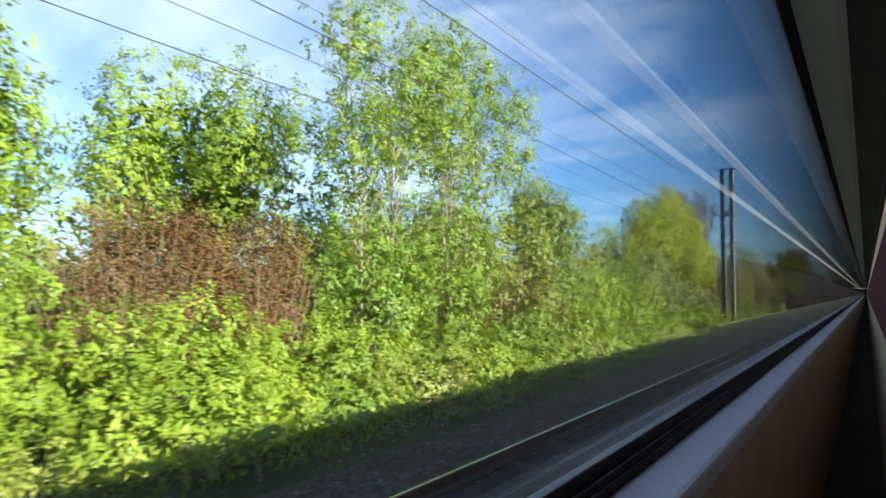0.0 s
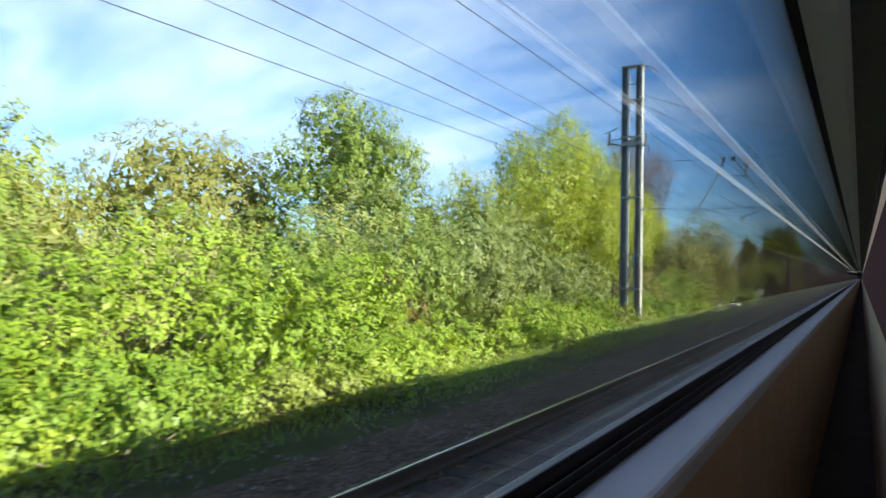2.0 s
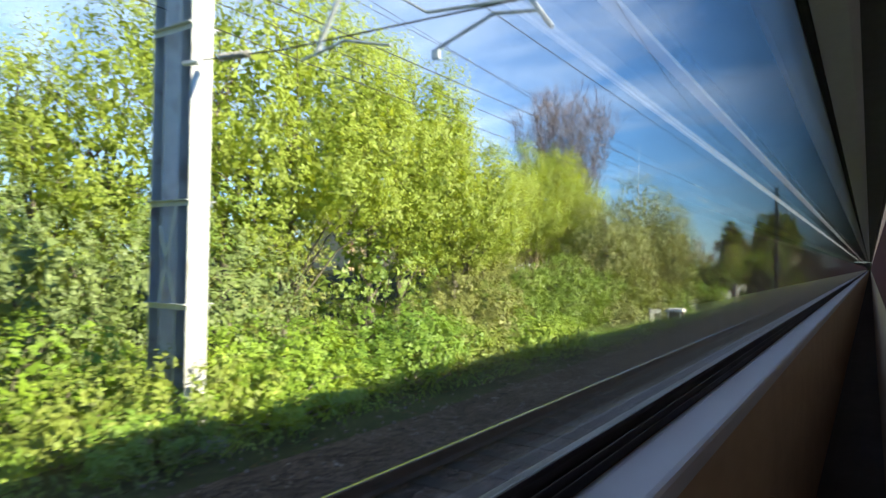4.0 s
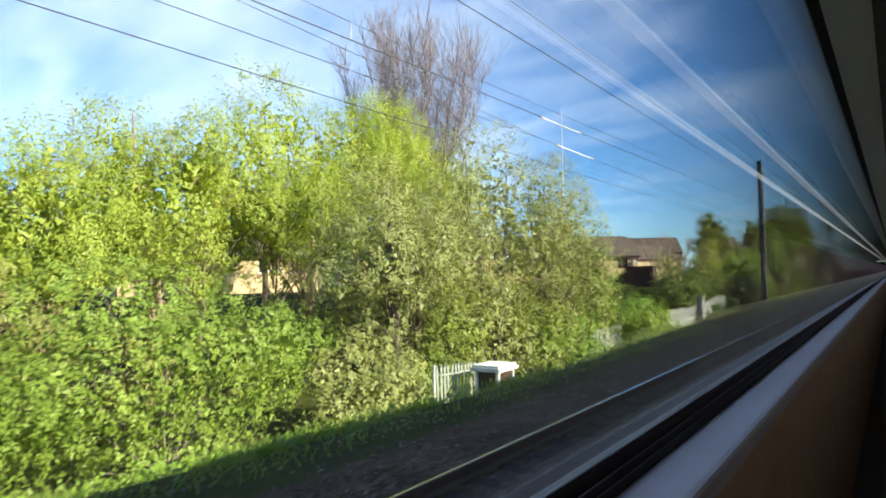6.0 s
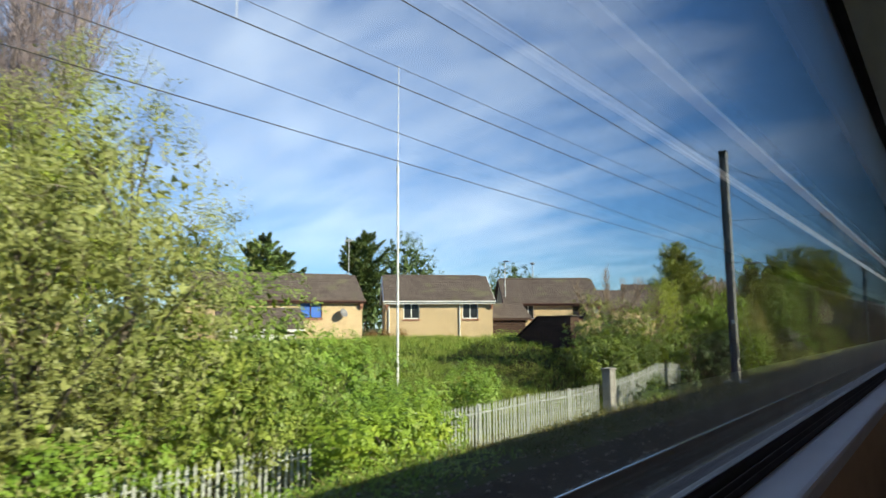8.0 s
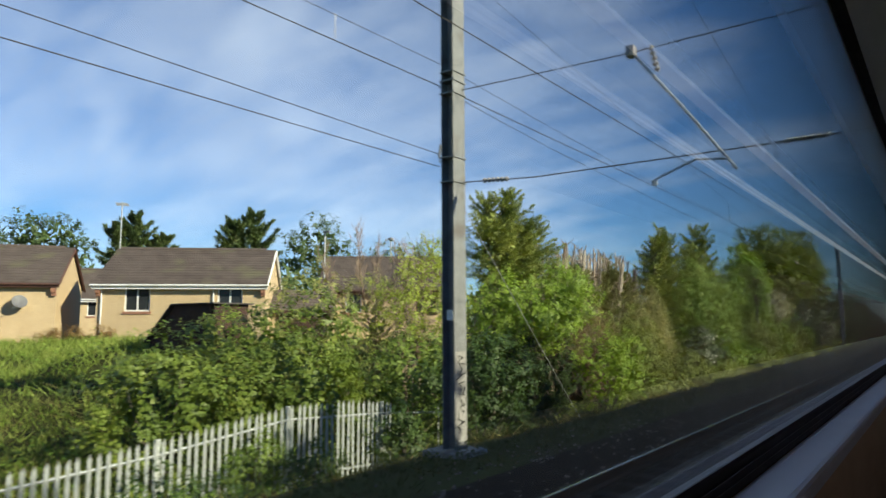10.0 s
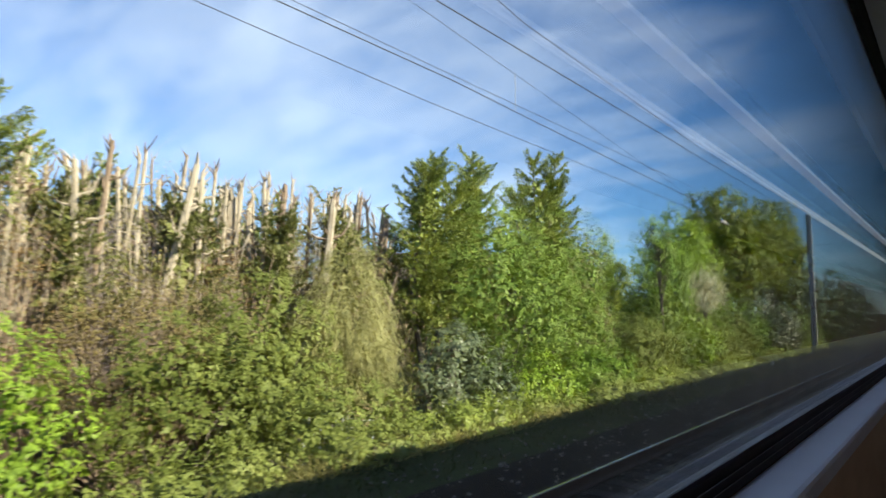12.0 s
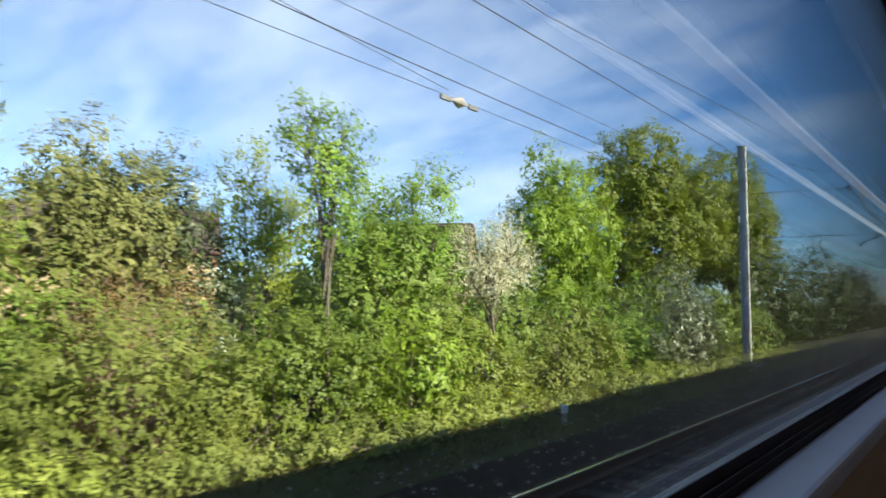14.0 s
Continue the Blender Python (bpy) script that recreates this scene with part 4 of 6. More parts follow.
# front-left corner, turn away from the line, width, depth, base, eaves, ridge
house(-41.5, 108.2, 33, 12.0, 6.6, 1.25, 4.25, 6.15, DARKPAINT,
      [(7.5, 9.1, 1.55, 2.75, WD, BLUEBLIND)], "buff brick bungalow with a blue-blinded window", (), (10.55, 1.9), (6.2, 2.0), 0.18)
house(-34.0, 119.7, 45, 8.0, 6.2, 1.25, 4.25, 6.15, WHITEPAINT,
      [(1.3, 2.5, 1.48, 2.68, WH, HOUSEGLASS), (5.7, 6.9, 1.48, 2.68, WH, HOUSEGLASS)], "buff brick bungalow with white windows and fascia", (0.25, 5.5))
house(-31.2, 131.6, 50, 8.2, 6.4, 1.25, 4.3, 6.4, DARKPAINT,
      [(1.5, 2.5, 1.5, 2.7, WH, HOUSEGLASS), (5.8, 7.0, 1.5, 2.7, WD, HOUSEGLASS)], "buff brick bungalow with dark fascia and windows", (0.35,), (7.7, 2.1))
house(-36.5, 83.0, 20, 12.0, 6.6, 1.0, 3.9, 5.8, DARKPAINT,
      [(2.0, 3.4, 1.5, 2.7, WH, HOUSEGLASS), (8.0, 9.4, 1.5, 2.7, WH, HOUSEGLASS)], "buff brick bungalow half hidden behind willows", (0.3,))
house(-30.5, 152.0, 28, 9.0, 6.4, 1.25, 4.25, 6.15, DARKPAINT,
      [(5.5, 6.8, 1.5, 2.7, WH, HOUSEGLASS)], "buff brick bungalow half hidden behind ivy", (0.3,))
house(-40.5, 181.0, 60, 9.0, 7.0, 1.25, 6.0, 8.6, DARKPAINT,
      [(3.0, 4.2, 3.0, 4.2, WH, HOUSEGLASS)], "two-storey buff brick house among trees", ())
house(-55.5, 122.5, 32, 9.0, 6.4, 1.25, 4.25, 6.5, WHITEPAINT,
      [(1.6, 2.8, 1.5, 2.7, WH, HOUSEGLASS), (6.0, 7.2, 1.5, 2.7, WH, HOUSEGLASS)], "buff brick bungalow seen between two others", (0.3,))
garage(-35.7, 106.8, 33, 5.0, 3.9, 1.1, 2.15, 3.42, WHITEPAINT, "low buff brick garage with a tiled roof")
garage(-29.6, 126.6, 40, 3.4, 4.2, 1.2, 2.9, 4.0, SHEDWOOD, "low tiled garage between two bungalows")


def shed(x, y, turn, w, d, base, low, high, label):
    """Lean-to garden shed with a sloping dark roof."""
    sh = empty("garden_shed", (x, y, base), 90 - turn)
    bm = bmesh.new()
    ring = [(0, 0), (w, 0), (w, high), (w * 0.4, high), (0, low)]
    f0 = [bm.verts.new((a, 0, z)) for a, z in ring]; f1 = [bm.verts.new((a, d, z)) for a, z in ring]
    bm.faces.new(f0); bm.faces.new(f1[::-1])
    for k in range(5):
        bm.faces.new((f0[k], f0[(k + 1) % 5], f1[(k + 1) % 5], f1[k]))
    bmesh.ops.recalc_face_normals(bm, faces=bm.faces[:])
    part("shed_body", bm, SHEDWOOD, sh)
    for k in range(int(w / 0.16)):
        u = 0.02 + 0.16 * k
        top = high if u > w * 0.4 else low + (high - low) * u / (w * 0.4)
        part("board", boxes((u, u + 0.145, -0.022, -0.002, 0, max(0.1, top - 0.05))), SHEDWOOD, sh)
    part("roof_sheet", boxes((w * 0.4 - 0.05, w + 0.12, -0.12, d + 0.1, high + 0.003, high + 0.04)), SHINGLE, sh)
    bm = bmesh.new()
    q = [(-0.15, low - 0.05), (w * 0.4 - 0.052, high + 0.003), (w * 0.4 - 0.052, high + 0.043), (-0.15, low - 0.01)]
    f0 = [bm.verts.new((a, -0.12, z)) for a, z in q]; f1 = [bm.verts.new((a, d + 0.1, z)) for a, z in q]
    bm.faces.new(f0); bm.faces.new(f1[::-1])
    for k in range(4):
        bm.faces.new((f0[k], f0[(k + 1) % 4], f1[(k + 1) % 4], f1[k]))
    bmesh.ops.recalc_face_normals(bm, faces=bm.faces[:])
    part("sloping_roof", bm, SHINGLE, sh)
    return tagged(sh, label, "shed")


shed(-19.6, 114.6, 88, 3.0, 1.1, 1.0, 0.6, 1.62, "dark stained timber garden shed with sloping roof")

# pole aerials and a street lamp beyond the gardens
def aerial(x, y, z0, z1):
    a = empty("tv_aerial", (x, y, z0))
    h = z1 - z0
    part("aerial_mast", tube([(0, 0, 0), (0, 0, h)], 0.04, 6), GALV, a)
    part("boom", tube([(-0.5, 0.3, h - 0.2), (0.5, -0.3, h - 0.2)], 0.014, 5), GALV, a)
    for k in range(7):
        s = -0.45 + 0.15 * k
        part("element", tube([(s - 0.2, -s * 0.6 - 0.33, h - 0.2), (s + 0.2, -s * 0.6 + 0.33, h - 0.2)], 0.014, 4), GALV, a)
    return tagged(a, "thin metal television aerial on a roof mast", "aerial", "aerials")


aerial(-44.0, 125.7, 1.3, 10.2)


def radio_mast(x, y, z0, z1):
    a = empty("radio_mast", (x, y, z0))
    h = z1 - z0
    part("lower_pole", tube([(0, 0, 0), (0, 0, h * 0.66)], (0.05, 0.04), 8), WHITEPAINT, a)
    part("collar", turned([(0.06, h * 0.655), (0.06, h * 0.675)], 8), GALV, a)
    part("whip", tube([(0, 0, h * 0.675), (0.02, 0.03, h)], (0.024, 0.012), 6), WHITEPAINT, a)
    return tagged(a, "tall thin white radio mast in a garden", "mast")


radio_mast(-19.4, 104.5, land(-19.4, 104.5) - 0.1, 13.5)


def street_lamp(x, y, z0, z1, head):
    s = empty("lamp_post", (x, y, z0))
    h = z1 - z0
    part("post", tube([(0, 0, 0), (0, 0, h * 0.4), (0, 0, h)], (0.06, 0.045, 0.04), 8), GALV, s)
    part("lamp_head", boxes((-0.12, 0.42, -0.09, 0.09, h - 0.02, h + 0.10), bevel=0.03) if head else turned([(0.05, h - 0.05), (0.22, h + 0.02), (0.20, h + 0.16), (0.05, h + 0.24)], 10), DISHGREY, s)
    return tagged(s, "slender grey street lamp post", "street lamp", "lamp posts")


street_lamp(-31.5, 132.2, 1.3, 7.7, True)
street_lamp(-33.5, 140.5, 1.3, 8.2, False)


# ---------------------------------------------------------------- trackside furniture
def cabinet(x, y, z):
    c = empty("trackside_cabinet", (x, y, z))
    for sx, sy in ((-0.30, -0.36), (0.30, -0.36), (-0.30, 0.36), (0.30, 0.36)):
        part("corner_post", boxes((sx - 0.04, sx + 0.04, sy - 0.04, sy + 0.04, 0, 0.84), bevel=0.008), WHITEPAINT, c)
    part("cabinet_body", boxes((-0.29, 0.29, -0.35, 0.35, 0.05, 0.83)), SHEDWOOD, c, "dark brown recessed sides")
    part("lid", boxes((-0.42, 0.42, -0.50, 0.50, 0.845, 0.94), (-0.38, 0.38, -0.46, 0.46, 0.941, 1.0), bevel=0.015), WHITEPAINT, c, "thick white overhanging lid")
    return tagged(c, "small white and brown trackside cabinet on the verge", "cabinet")


cabinet(-9.43, 77.55, -1.12)
slab = empty("concrete_post", (-11.35, 107.25, -1.3))
part("post_body", boxes((-0.16, 0.16, -0.26, 0.26, 0, 1.78), bevel=0.02), CONCRETE, slab)
part("post_cap", boxes((-0.19, 0.19, -0.30, 0.30, 1.785, 1.84), bevel=0.015), CONCRETE, slab)
tagged(slab, "broad weathered grey concrete post beside the fence", "post")
marker = empty("marker_post", (-7.85, 156.7, -0.42))
part("marker_stem", boxes((-0.035, 0.035, -0.035, 0.035, 0, 0.24)), CONCRETE, marker)
part("marker_head", boxes((-0.05, 0.05, -0.06, 0.06, 0.242, 0.40), bevel=0.01), WHITEPAINT, marker)
tagged(marker, "little white marker post by the rail", "marker post")


def fence_top(y):
    if y < 84:
        return -0.06 - 0.04 * (y - 76.3)
    if y < 95:
        return -0.22
    return 0.0 + 0.46 * math.exp(-((y - 113.6) / 3.4) ** 2) + 0.02 * math.sin(y)


def pale_mesh():
    """One W-section pale with a pointed head, 1.75 m."""
    bm = bmesh.new()
    xs = (-0.034, -0.017, 0.0, 0.017, 0.034)
    ds = (0.0, 0.014, 0.0, 0.014, 0.0)
    tops = (1.66, 1.71, 1.75, 1.71, 1.66)
    rows = []
    for off in (0.0, -0.004):
        lo = [bm.verts.new((d + off, x, 0)) for x, d in zip(xs, ds)]
        hi = [bm.verts.new((d + off, x, z)) for x, d, z in zip(xs, ds, tops)]
        for k in range(4):
            f = (lo[k], lo[k + 1], hi[k + 1], hi[k])
            bm.faces.new(f if off == 0 else f[::-1])
        rows.append((lo, hi))
    bmesh.ops.recalc_face_normals(bm, faces=bm.faces[:])
    me = bpy.data.meshes.new("pale")
    bm.to_mesh(me); bm.free()
    me.materials.append(PALE_STEEL)
    return me


PALE = pale_mesh()


def fence_run(y0, y1, x, missing=()):
    """Steel palisade bays of 2.75 m: posts, two rails, pales."""
    rng = random.Random(int(y0))
    fn = empty("palisade_fence", (x, y0, 0))
    y = y0
    while y < y1 - 0.1:
        ye = min(y + 2.75, y1)
        ta, tb = fence_top(y), fence_top(ye)
        part("fence_post", boxes((-0.085, -0.035, y - y0 - 0.05, y - y0 + 0.05, ta - 2.0, ta - 0.02)), PALE_STEEL, fn)
        for dz in (-0.28, -1.4):
            part("fence_rail", tube([(-0.028, y - y0, ta + dz), (-0.028, ye - y0, tb + dz)], 0.026, 4), PALE_STEEL, fn)
        n = int(round((ye - y) / 0.155))
        for k in range(n):
            yy = y + 0.155 * (k + 0.5)
            if any(a < yy < b and rng.random() < 0.75 for a, b in missing):
                continue
            piece("pale", PALE, fn, pose(0.002, yy - y0, fence_top(yy) - 1.75 + rng.uniform(-0.01, 0.01), rng.uniform(-0.8, 0.8), rng.uniform(-0.6, 0.6), 0))
        y = ye
    return tagged(fn, "weathered galvanised steel palisade fence with pointed pales", "fence", "palisade fences")


fence_run(96.4, 106.9, -11.64)
fence_run(107.7, 118.5, -11.64, ((116.3, 118.5),))
fence_run(76.3, 78.15, -10.35)
fence_run(88.6, 93.0, -11.6)
fence_run(133.4, 136.0, -11.6, ((134.8, 136.0),))


def sleeper_mesh():
    bm = boxes((-1.25, 1.25, -0.125, 0.125, -0.26, -0.205), bevel=0.012)
    me = bpy.data.meshes.new("sleeper")
    bm.to_mesh(me); bm.free()
    me.materials.append(SLEEPERGREY)
    return me


# ---------------------------------------------------------------- plants
def unit(v):
    return v / np.maximum(np.linalg.norm(v, axis=-1, keepdims=True), 1e-9)


def blades(rng, at, face, length, width, droop=0.0):
    """Pointed leaf blades at the given places, looking the given ways; an array (n, 3, 3)."""
    n = len(at)
    along = unit(np.cross(face, rng.normal(size=(n, 3))))
    along[:, 2] -= droop
    along = unit(along)
    side = unit(np.cross(face, along))
    ln = length * rng.uniform(0.65, 1.3, (n, 1)); wd = width * rng.uniform(0.7, 1.3, (n, 1))
    skew = along * ln * rng.uniform(-0.12, 0.30, (n, 1))
    return np.stack([at + side * wd * 0.5 + skew, at - side * wd * 0.5, at + along * ln], 1)


def lumps(rng, waves=7, strength=0.22):
    """A smooth random swelling over directions."""
    k = rng.normal(size=(waves, 3)) * rng.uniform(1.5, 6.5, (waves, 1))
    ph, am = rng.uniform(0, 6.28, waves), rng.uniform(0.4, 1.0, waves)
    am = am / am.sum() * strength * 2.2
    return lambda d: 1.0 + (np.sin(d @ k.T + ph) * am).sum(-1)


def crown_points(rng, n, centre, radii, low=-0.35, shell=0.42, strength=0.22, lobes=7, core=0.78, size=(0.34, 0.58)):
    """Places in the outer part of a crown of several lobes, and the ways outward."""
    centre, radii = np.asarray(centre, float), np.asarray(radii, float)
    bumps = [(centre, radii * core)]
    for _ in range(lobes):
        d = unit(rng.normal(size=3))
        d[2] = abs(d[2]) * (1 if rng.random() < 0.75 else -0.3)
        k = rng.uniform(*size)
        bumps.append((centre + d * radii * (1.10 - k), radii * k * rng.uniform(0.8, 1.2, 3)))
    share = np.array([(r[0] * r[1] + r[1] * r[2] + r[0] * r[2]) for _, r in bumps])
    share = share / share.sum()
    pts, outs = [], []
    for (c, r), s in zip(bumps, share):
        m = int(n * s * 1.7) + 6
        d = unit(rng.normal(size=(m, 3)))
        swell = lumps(rng, 7, strength)
        q = c + d * r * (swell(d) * (1 - shell * rng.random(m) ** 1.7))[:, None]
        ok = np.ones(m, bool)
        for c2, r2 in bumps:
            if c2 is not c:
                ok &= (((q - c2) / r2) ** 2).sum(-1) > 0.72
        ok &= (q[:, 2] - centre[2]) / radii[2] > low
        pts.append(q[ok]); outs.append(d[ok])
    pts, outs = np.concatenate(pts), np.concatenate(outs)
    pick = rng.permutation(len(pts))[:n]
    return pts[pick], outs[pick]


def clumped(rng, c, d, size, count):
    """Gathers places of a crown into rounded leafy clumps with gaps between them, and gives the ways outward from each clump."""
    seeds = rng.permutation(len(c))[:max(5, min(count, len(c)))]
    near = np.concatenate([((c[a:a + 400, None] - c[seeds][None]) ** 2).sum(-1).argmin(1) for a in range(0, len(c), 400)])
    r = (size * rng.uniform(0.65, 1.45, len(seeds)))[near][:, None]
    mid = c[seeds][near] - d[seeds][near] * r * 0.55
    way = unit((c - c[seeds][near]) / r * 0.9 + d[seeds][near] * 0.62 + np.array([0.10, 0.0, 0.22]) + rng.normal(size=c.shape) * 0.22)
    return mid + way * r * (1.05 - 0.4 * rng.random((len(c), 1)) ** 2), unit(way + 0.25 * d)


def sprays(rng, roots, outward, per, reach, rise, length, width, droop=0.0, thin=0.06, wild=0.45):
    """Leaves set along short shoots that leave the crown outward and upward. Returns blades, and the shoots' ends."""
    way = unit(outward * 0.7 + np.array([0, 0, rise]) + rng.normal(size=roots.shape) * 0.4)
    ends = roots + way * reach * rng.uniform(0.45, 1.2, (len(roots), 1))
    q = np.tile(np.linspace(0.05, 1.0, per), len(roots))[:, None]
    at = np.repeat(roots, per, 0) * (1 - q) + np.repeat(ends, per, 0) * q + rng.normal(size=(len(roots) * per, 3)) * thin
    face = unit(np.repeat(outward, per, 0) * 0.95 + np.array([0.25, 0.0, 0.4]) + rng.normal(size=at.shape) * wild)
    return blades(rng, at, face, length, width, droop=droop), ends


def leafy(rng, clumps, outward, per, spread, length, width, up_bias=0.55, droop=0.0, wild=0.75):
    at = np.repeat(clumps, per, 0) + rng.normal(size=(len(clumps) * per, 3)) * spread
    face = unit(np.repeat(outward, per, 0) * 0.7 + np.array([0.35, 0.0, up_bias]) + rng.normal(size=(len(at), 3)) * wild)
    return blades(rng, at, face, length, width, droop=droop)


def stems(rng, base, tips, r0, sides=4, r1=0.006, bow=0.12):
    """Curved tapering stems from the base to the tips."""
    bm = bmesh.new()
    b = Vector(base)
    for t in tips:
        t = Vector(t)
        side = Vector(rng.normal(size=3)) * bow * (t - b).length * 0.5
        pts = [b + (t - b) * s + side * math.sin(math.pi * s) for s in (0, 0.35, 0.7, 1.0)]
        tube(pts, [r0, r0 * 0.72, r0 * 0.45, r1], sides, bm)
    return bm


PLANT = [0]


def shrub(x, y, rx, ry, top, leaf, label, length=0.115, dens=1.0, foot=None, category="shrub", twigs=10, low=-0.25, strength=0.24, bark=None, width=0.62, name="shrub", reach=0.22, clump=0.36, core=1.9):
    """A bush: stems from the ground and a lumpy crown of leaves down to its foot."""
    PLANT[0] += 1
    rng = np.random.default_rng(100 + PLANT[0])
    base = land(x, y) - 0.05 if foot is None else foot
    h = top - base
    length *= 0.86 if x > -20 else 1.0
    cz, rz = base + h * 0.42, h * 0.58
    ob = empty(name, (x, y, base))
    area = 2.2 * math.pi * ((rx * ry) ** 0.8 + (rx * rz) ** 0.8 + (ry * rz) ** 0.8) / 1.5
    per = 9
    n = int(min(area * dens * 0.64 / (0.30 * length * length) / per, 6200))
    c, d = crown_points(rng, n, (0, 0, cz - base), (rx, ry, rz), -0.85, 0.30, strength, lobes=int(7 + 2.6 * ry), core=0.70, size=(0.30, 0.50))
    keep = (c[:, 2] > 0.02) & ((d[:, 0] > -0.45) | (rng.random(len(c)) < 0.24))
    c, d = c[keep], d[keep]
    inner, inward = c, d
    c, d = clumped(rng, c, d, clump, int(area / (1.7 * clump * clump)))
    v, _ = sprays(rng, c, d, per, reach * 0.75, 0.35, length, length * width, thin=length * 0.5, wild=0.24)
    c, d = inner, inward
    v = v[v[:, :, 2].min(1) > -0.02]
    deep = rng.integers(0, len(c), int(len(c) * 1.4))
    mid = np.array([0, 0, (cz - base) * 0.8])
    filling = blades(rng, mid + (c[deep] - mid) * rng.uniform(0.66, 0.90, (len(deep), 1)), unit(d[deep] + rng.normal(size=(len(deep), 3)) * 0.35), length * core, length * core * 0.74)
    v = np.concatenate([v, filling[filling[:, :, 2].min(1) > 0.0]])
    part("stems", stems(rng, (0, 0, 0), [tuple(c[i] * 0.92) for i in rng.integers(0, len(c), twigs)], 0.03), bark or BARK, ob)
    cr = new("crown", blade_mesh("crown", v, leaf)); cr.parent = ob
    return tagged(ob, label, category)


def tree(x, y, rx, ry, bottom, top, leaf, label, length=0.17, dens=0.8, trunks=1, lean=0.0, bark=None, trunk_r=0.13, twigs=26, strength=0.3, shell=0.6, per=12, width=0.62, category="tree", droop=0.0, foot=None, reach=0.6, rise=0.6, clump=0.55):
    """Trunk, limbs, and a crown of leaf clumps with gaps."""
    PLANT[0] += 1
    rng = np.random.default_rng(100 + PLANT[0])
    base = land(x, y) - 0.08 if foot is None else foot
    ob = empty("tree", (x, y, base))
    length *= 0.86 if x > -24 else 1.0
    bot, tp = bottom - base, top - base
    cz, rz = (bot + tp) / 2, (tp - bot) / 2
    area = 2.2 * math.pi * ((rx * ry) ** 0.8 + (rx * rz) ** 0.8 + (ry * rz) ** 0.8) / 1.5
    n = int(min(area * dens * 0.88 / (0.30 * length * length) / per, 4600))
    c, d = crown_points(rng, n, (lean, 0, cz), (rx * 0.92, ry * 0.92, rz * 0.94), -1.0, shell, strength, lobes=int(8 + 1.5 * (rx + ry)), core=0.6, size=(0.24, 0.42))
    keep = (c[:, 2] > 0.1) & ((d[:, 0] > -0.45) | (rng.random(len(c)) < 0.34))
    c, d = c[keep], d[keep]
    c2, d2 = clumped(rng, c, d, clump, int(area / (1.5 * clump * clump)))
    v, ends = sprays(rng, c2, d2, per, reach * 0.8, rise, length, length * width, droop, thin=length * 0.5, wild=0.28)
    if shell < 0.7:
        deep = rng.integers(0, len(c), int(len(c) * 0.9))
        mid = np.array([lean, 0, cz])
        v = np.concatenate([v, blades(rng, mid + (c[deep] - mid) * rng.uniform(0.55, 0.92, (len(deep), 1)), unit(d[deep] + rng.normal(size=(len(deep), 3)) * 0.4), length * 2.4, length * 1.8)])
    bm = bmesh.new()
    for i in rng.permutation(len(c))[:180]:
        tube([c[i] - d[i] * 0.25, c[i], ends[i]], [0.012, 0.008, 0.003], 3, bm)
    part("twigs", bm, bark or BARK, ob)
    for k in range(trunks):
        oy = (k - (trunks - 1) / 2) * ry * 0.5
        mids = []
        top_pt = Vector((lean + rng.normal() * 0.2, oy * 1.4, tp * 0.86))
        pts = [Vector((rng.normal() * 0.1, oy * 0.6, 0))]
        for s in (0.25, 0.5, 0.75):
            pts.append(pts[0].lerp(top_pt, s) + Vector((rng.normal() * 0.14, rng.normal() * 0.14, 0)))
        pts.append(top_pt)
        part("trunk", tube(pts, [trunk_r, trunk_r * 0.8, trunk_r * 0.58, trunk_r * 0.36, 0.02], 8), bark or BARK, ob)
        ids = rng.integers(0, len(c), max(3, twigs // trunks))
        bm = bmesh.new()
        for i in ids:
            t = Vector(c[i])
            root = pts[0].lerp(top_pt, min(0.85, max(0.15, (t.z - rz * 0.5) / tp)))
            tube([root, root.lerp(t, 0.5) + Vector((0, 0, 0.12 * (t - root).length)), t], [trunk_r * 0.36, trunk_r * 0.2, 0.007], 4, bm)
        part("limbs", bm, bark or BARK, ob)
    cr = new("crown", blade_mesh("crown", v, leaf)); cr.parent = ob
    return tagged(ob, label, category)


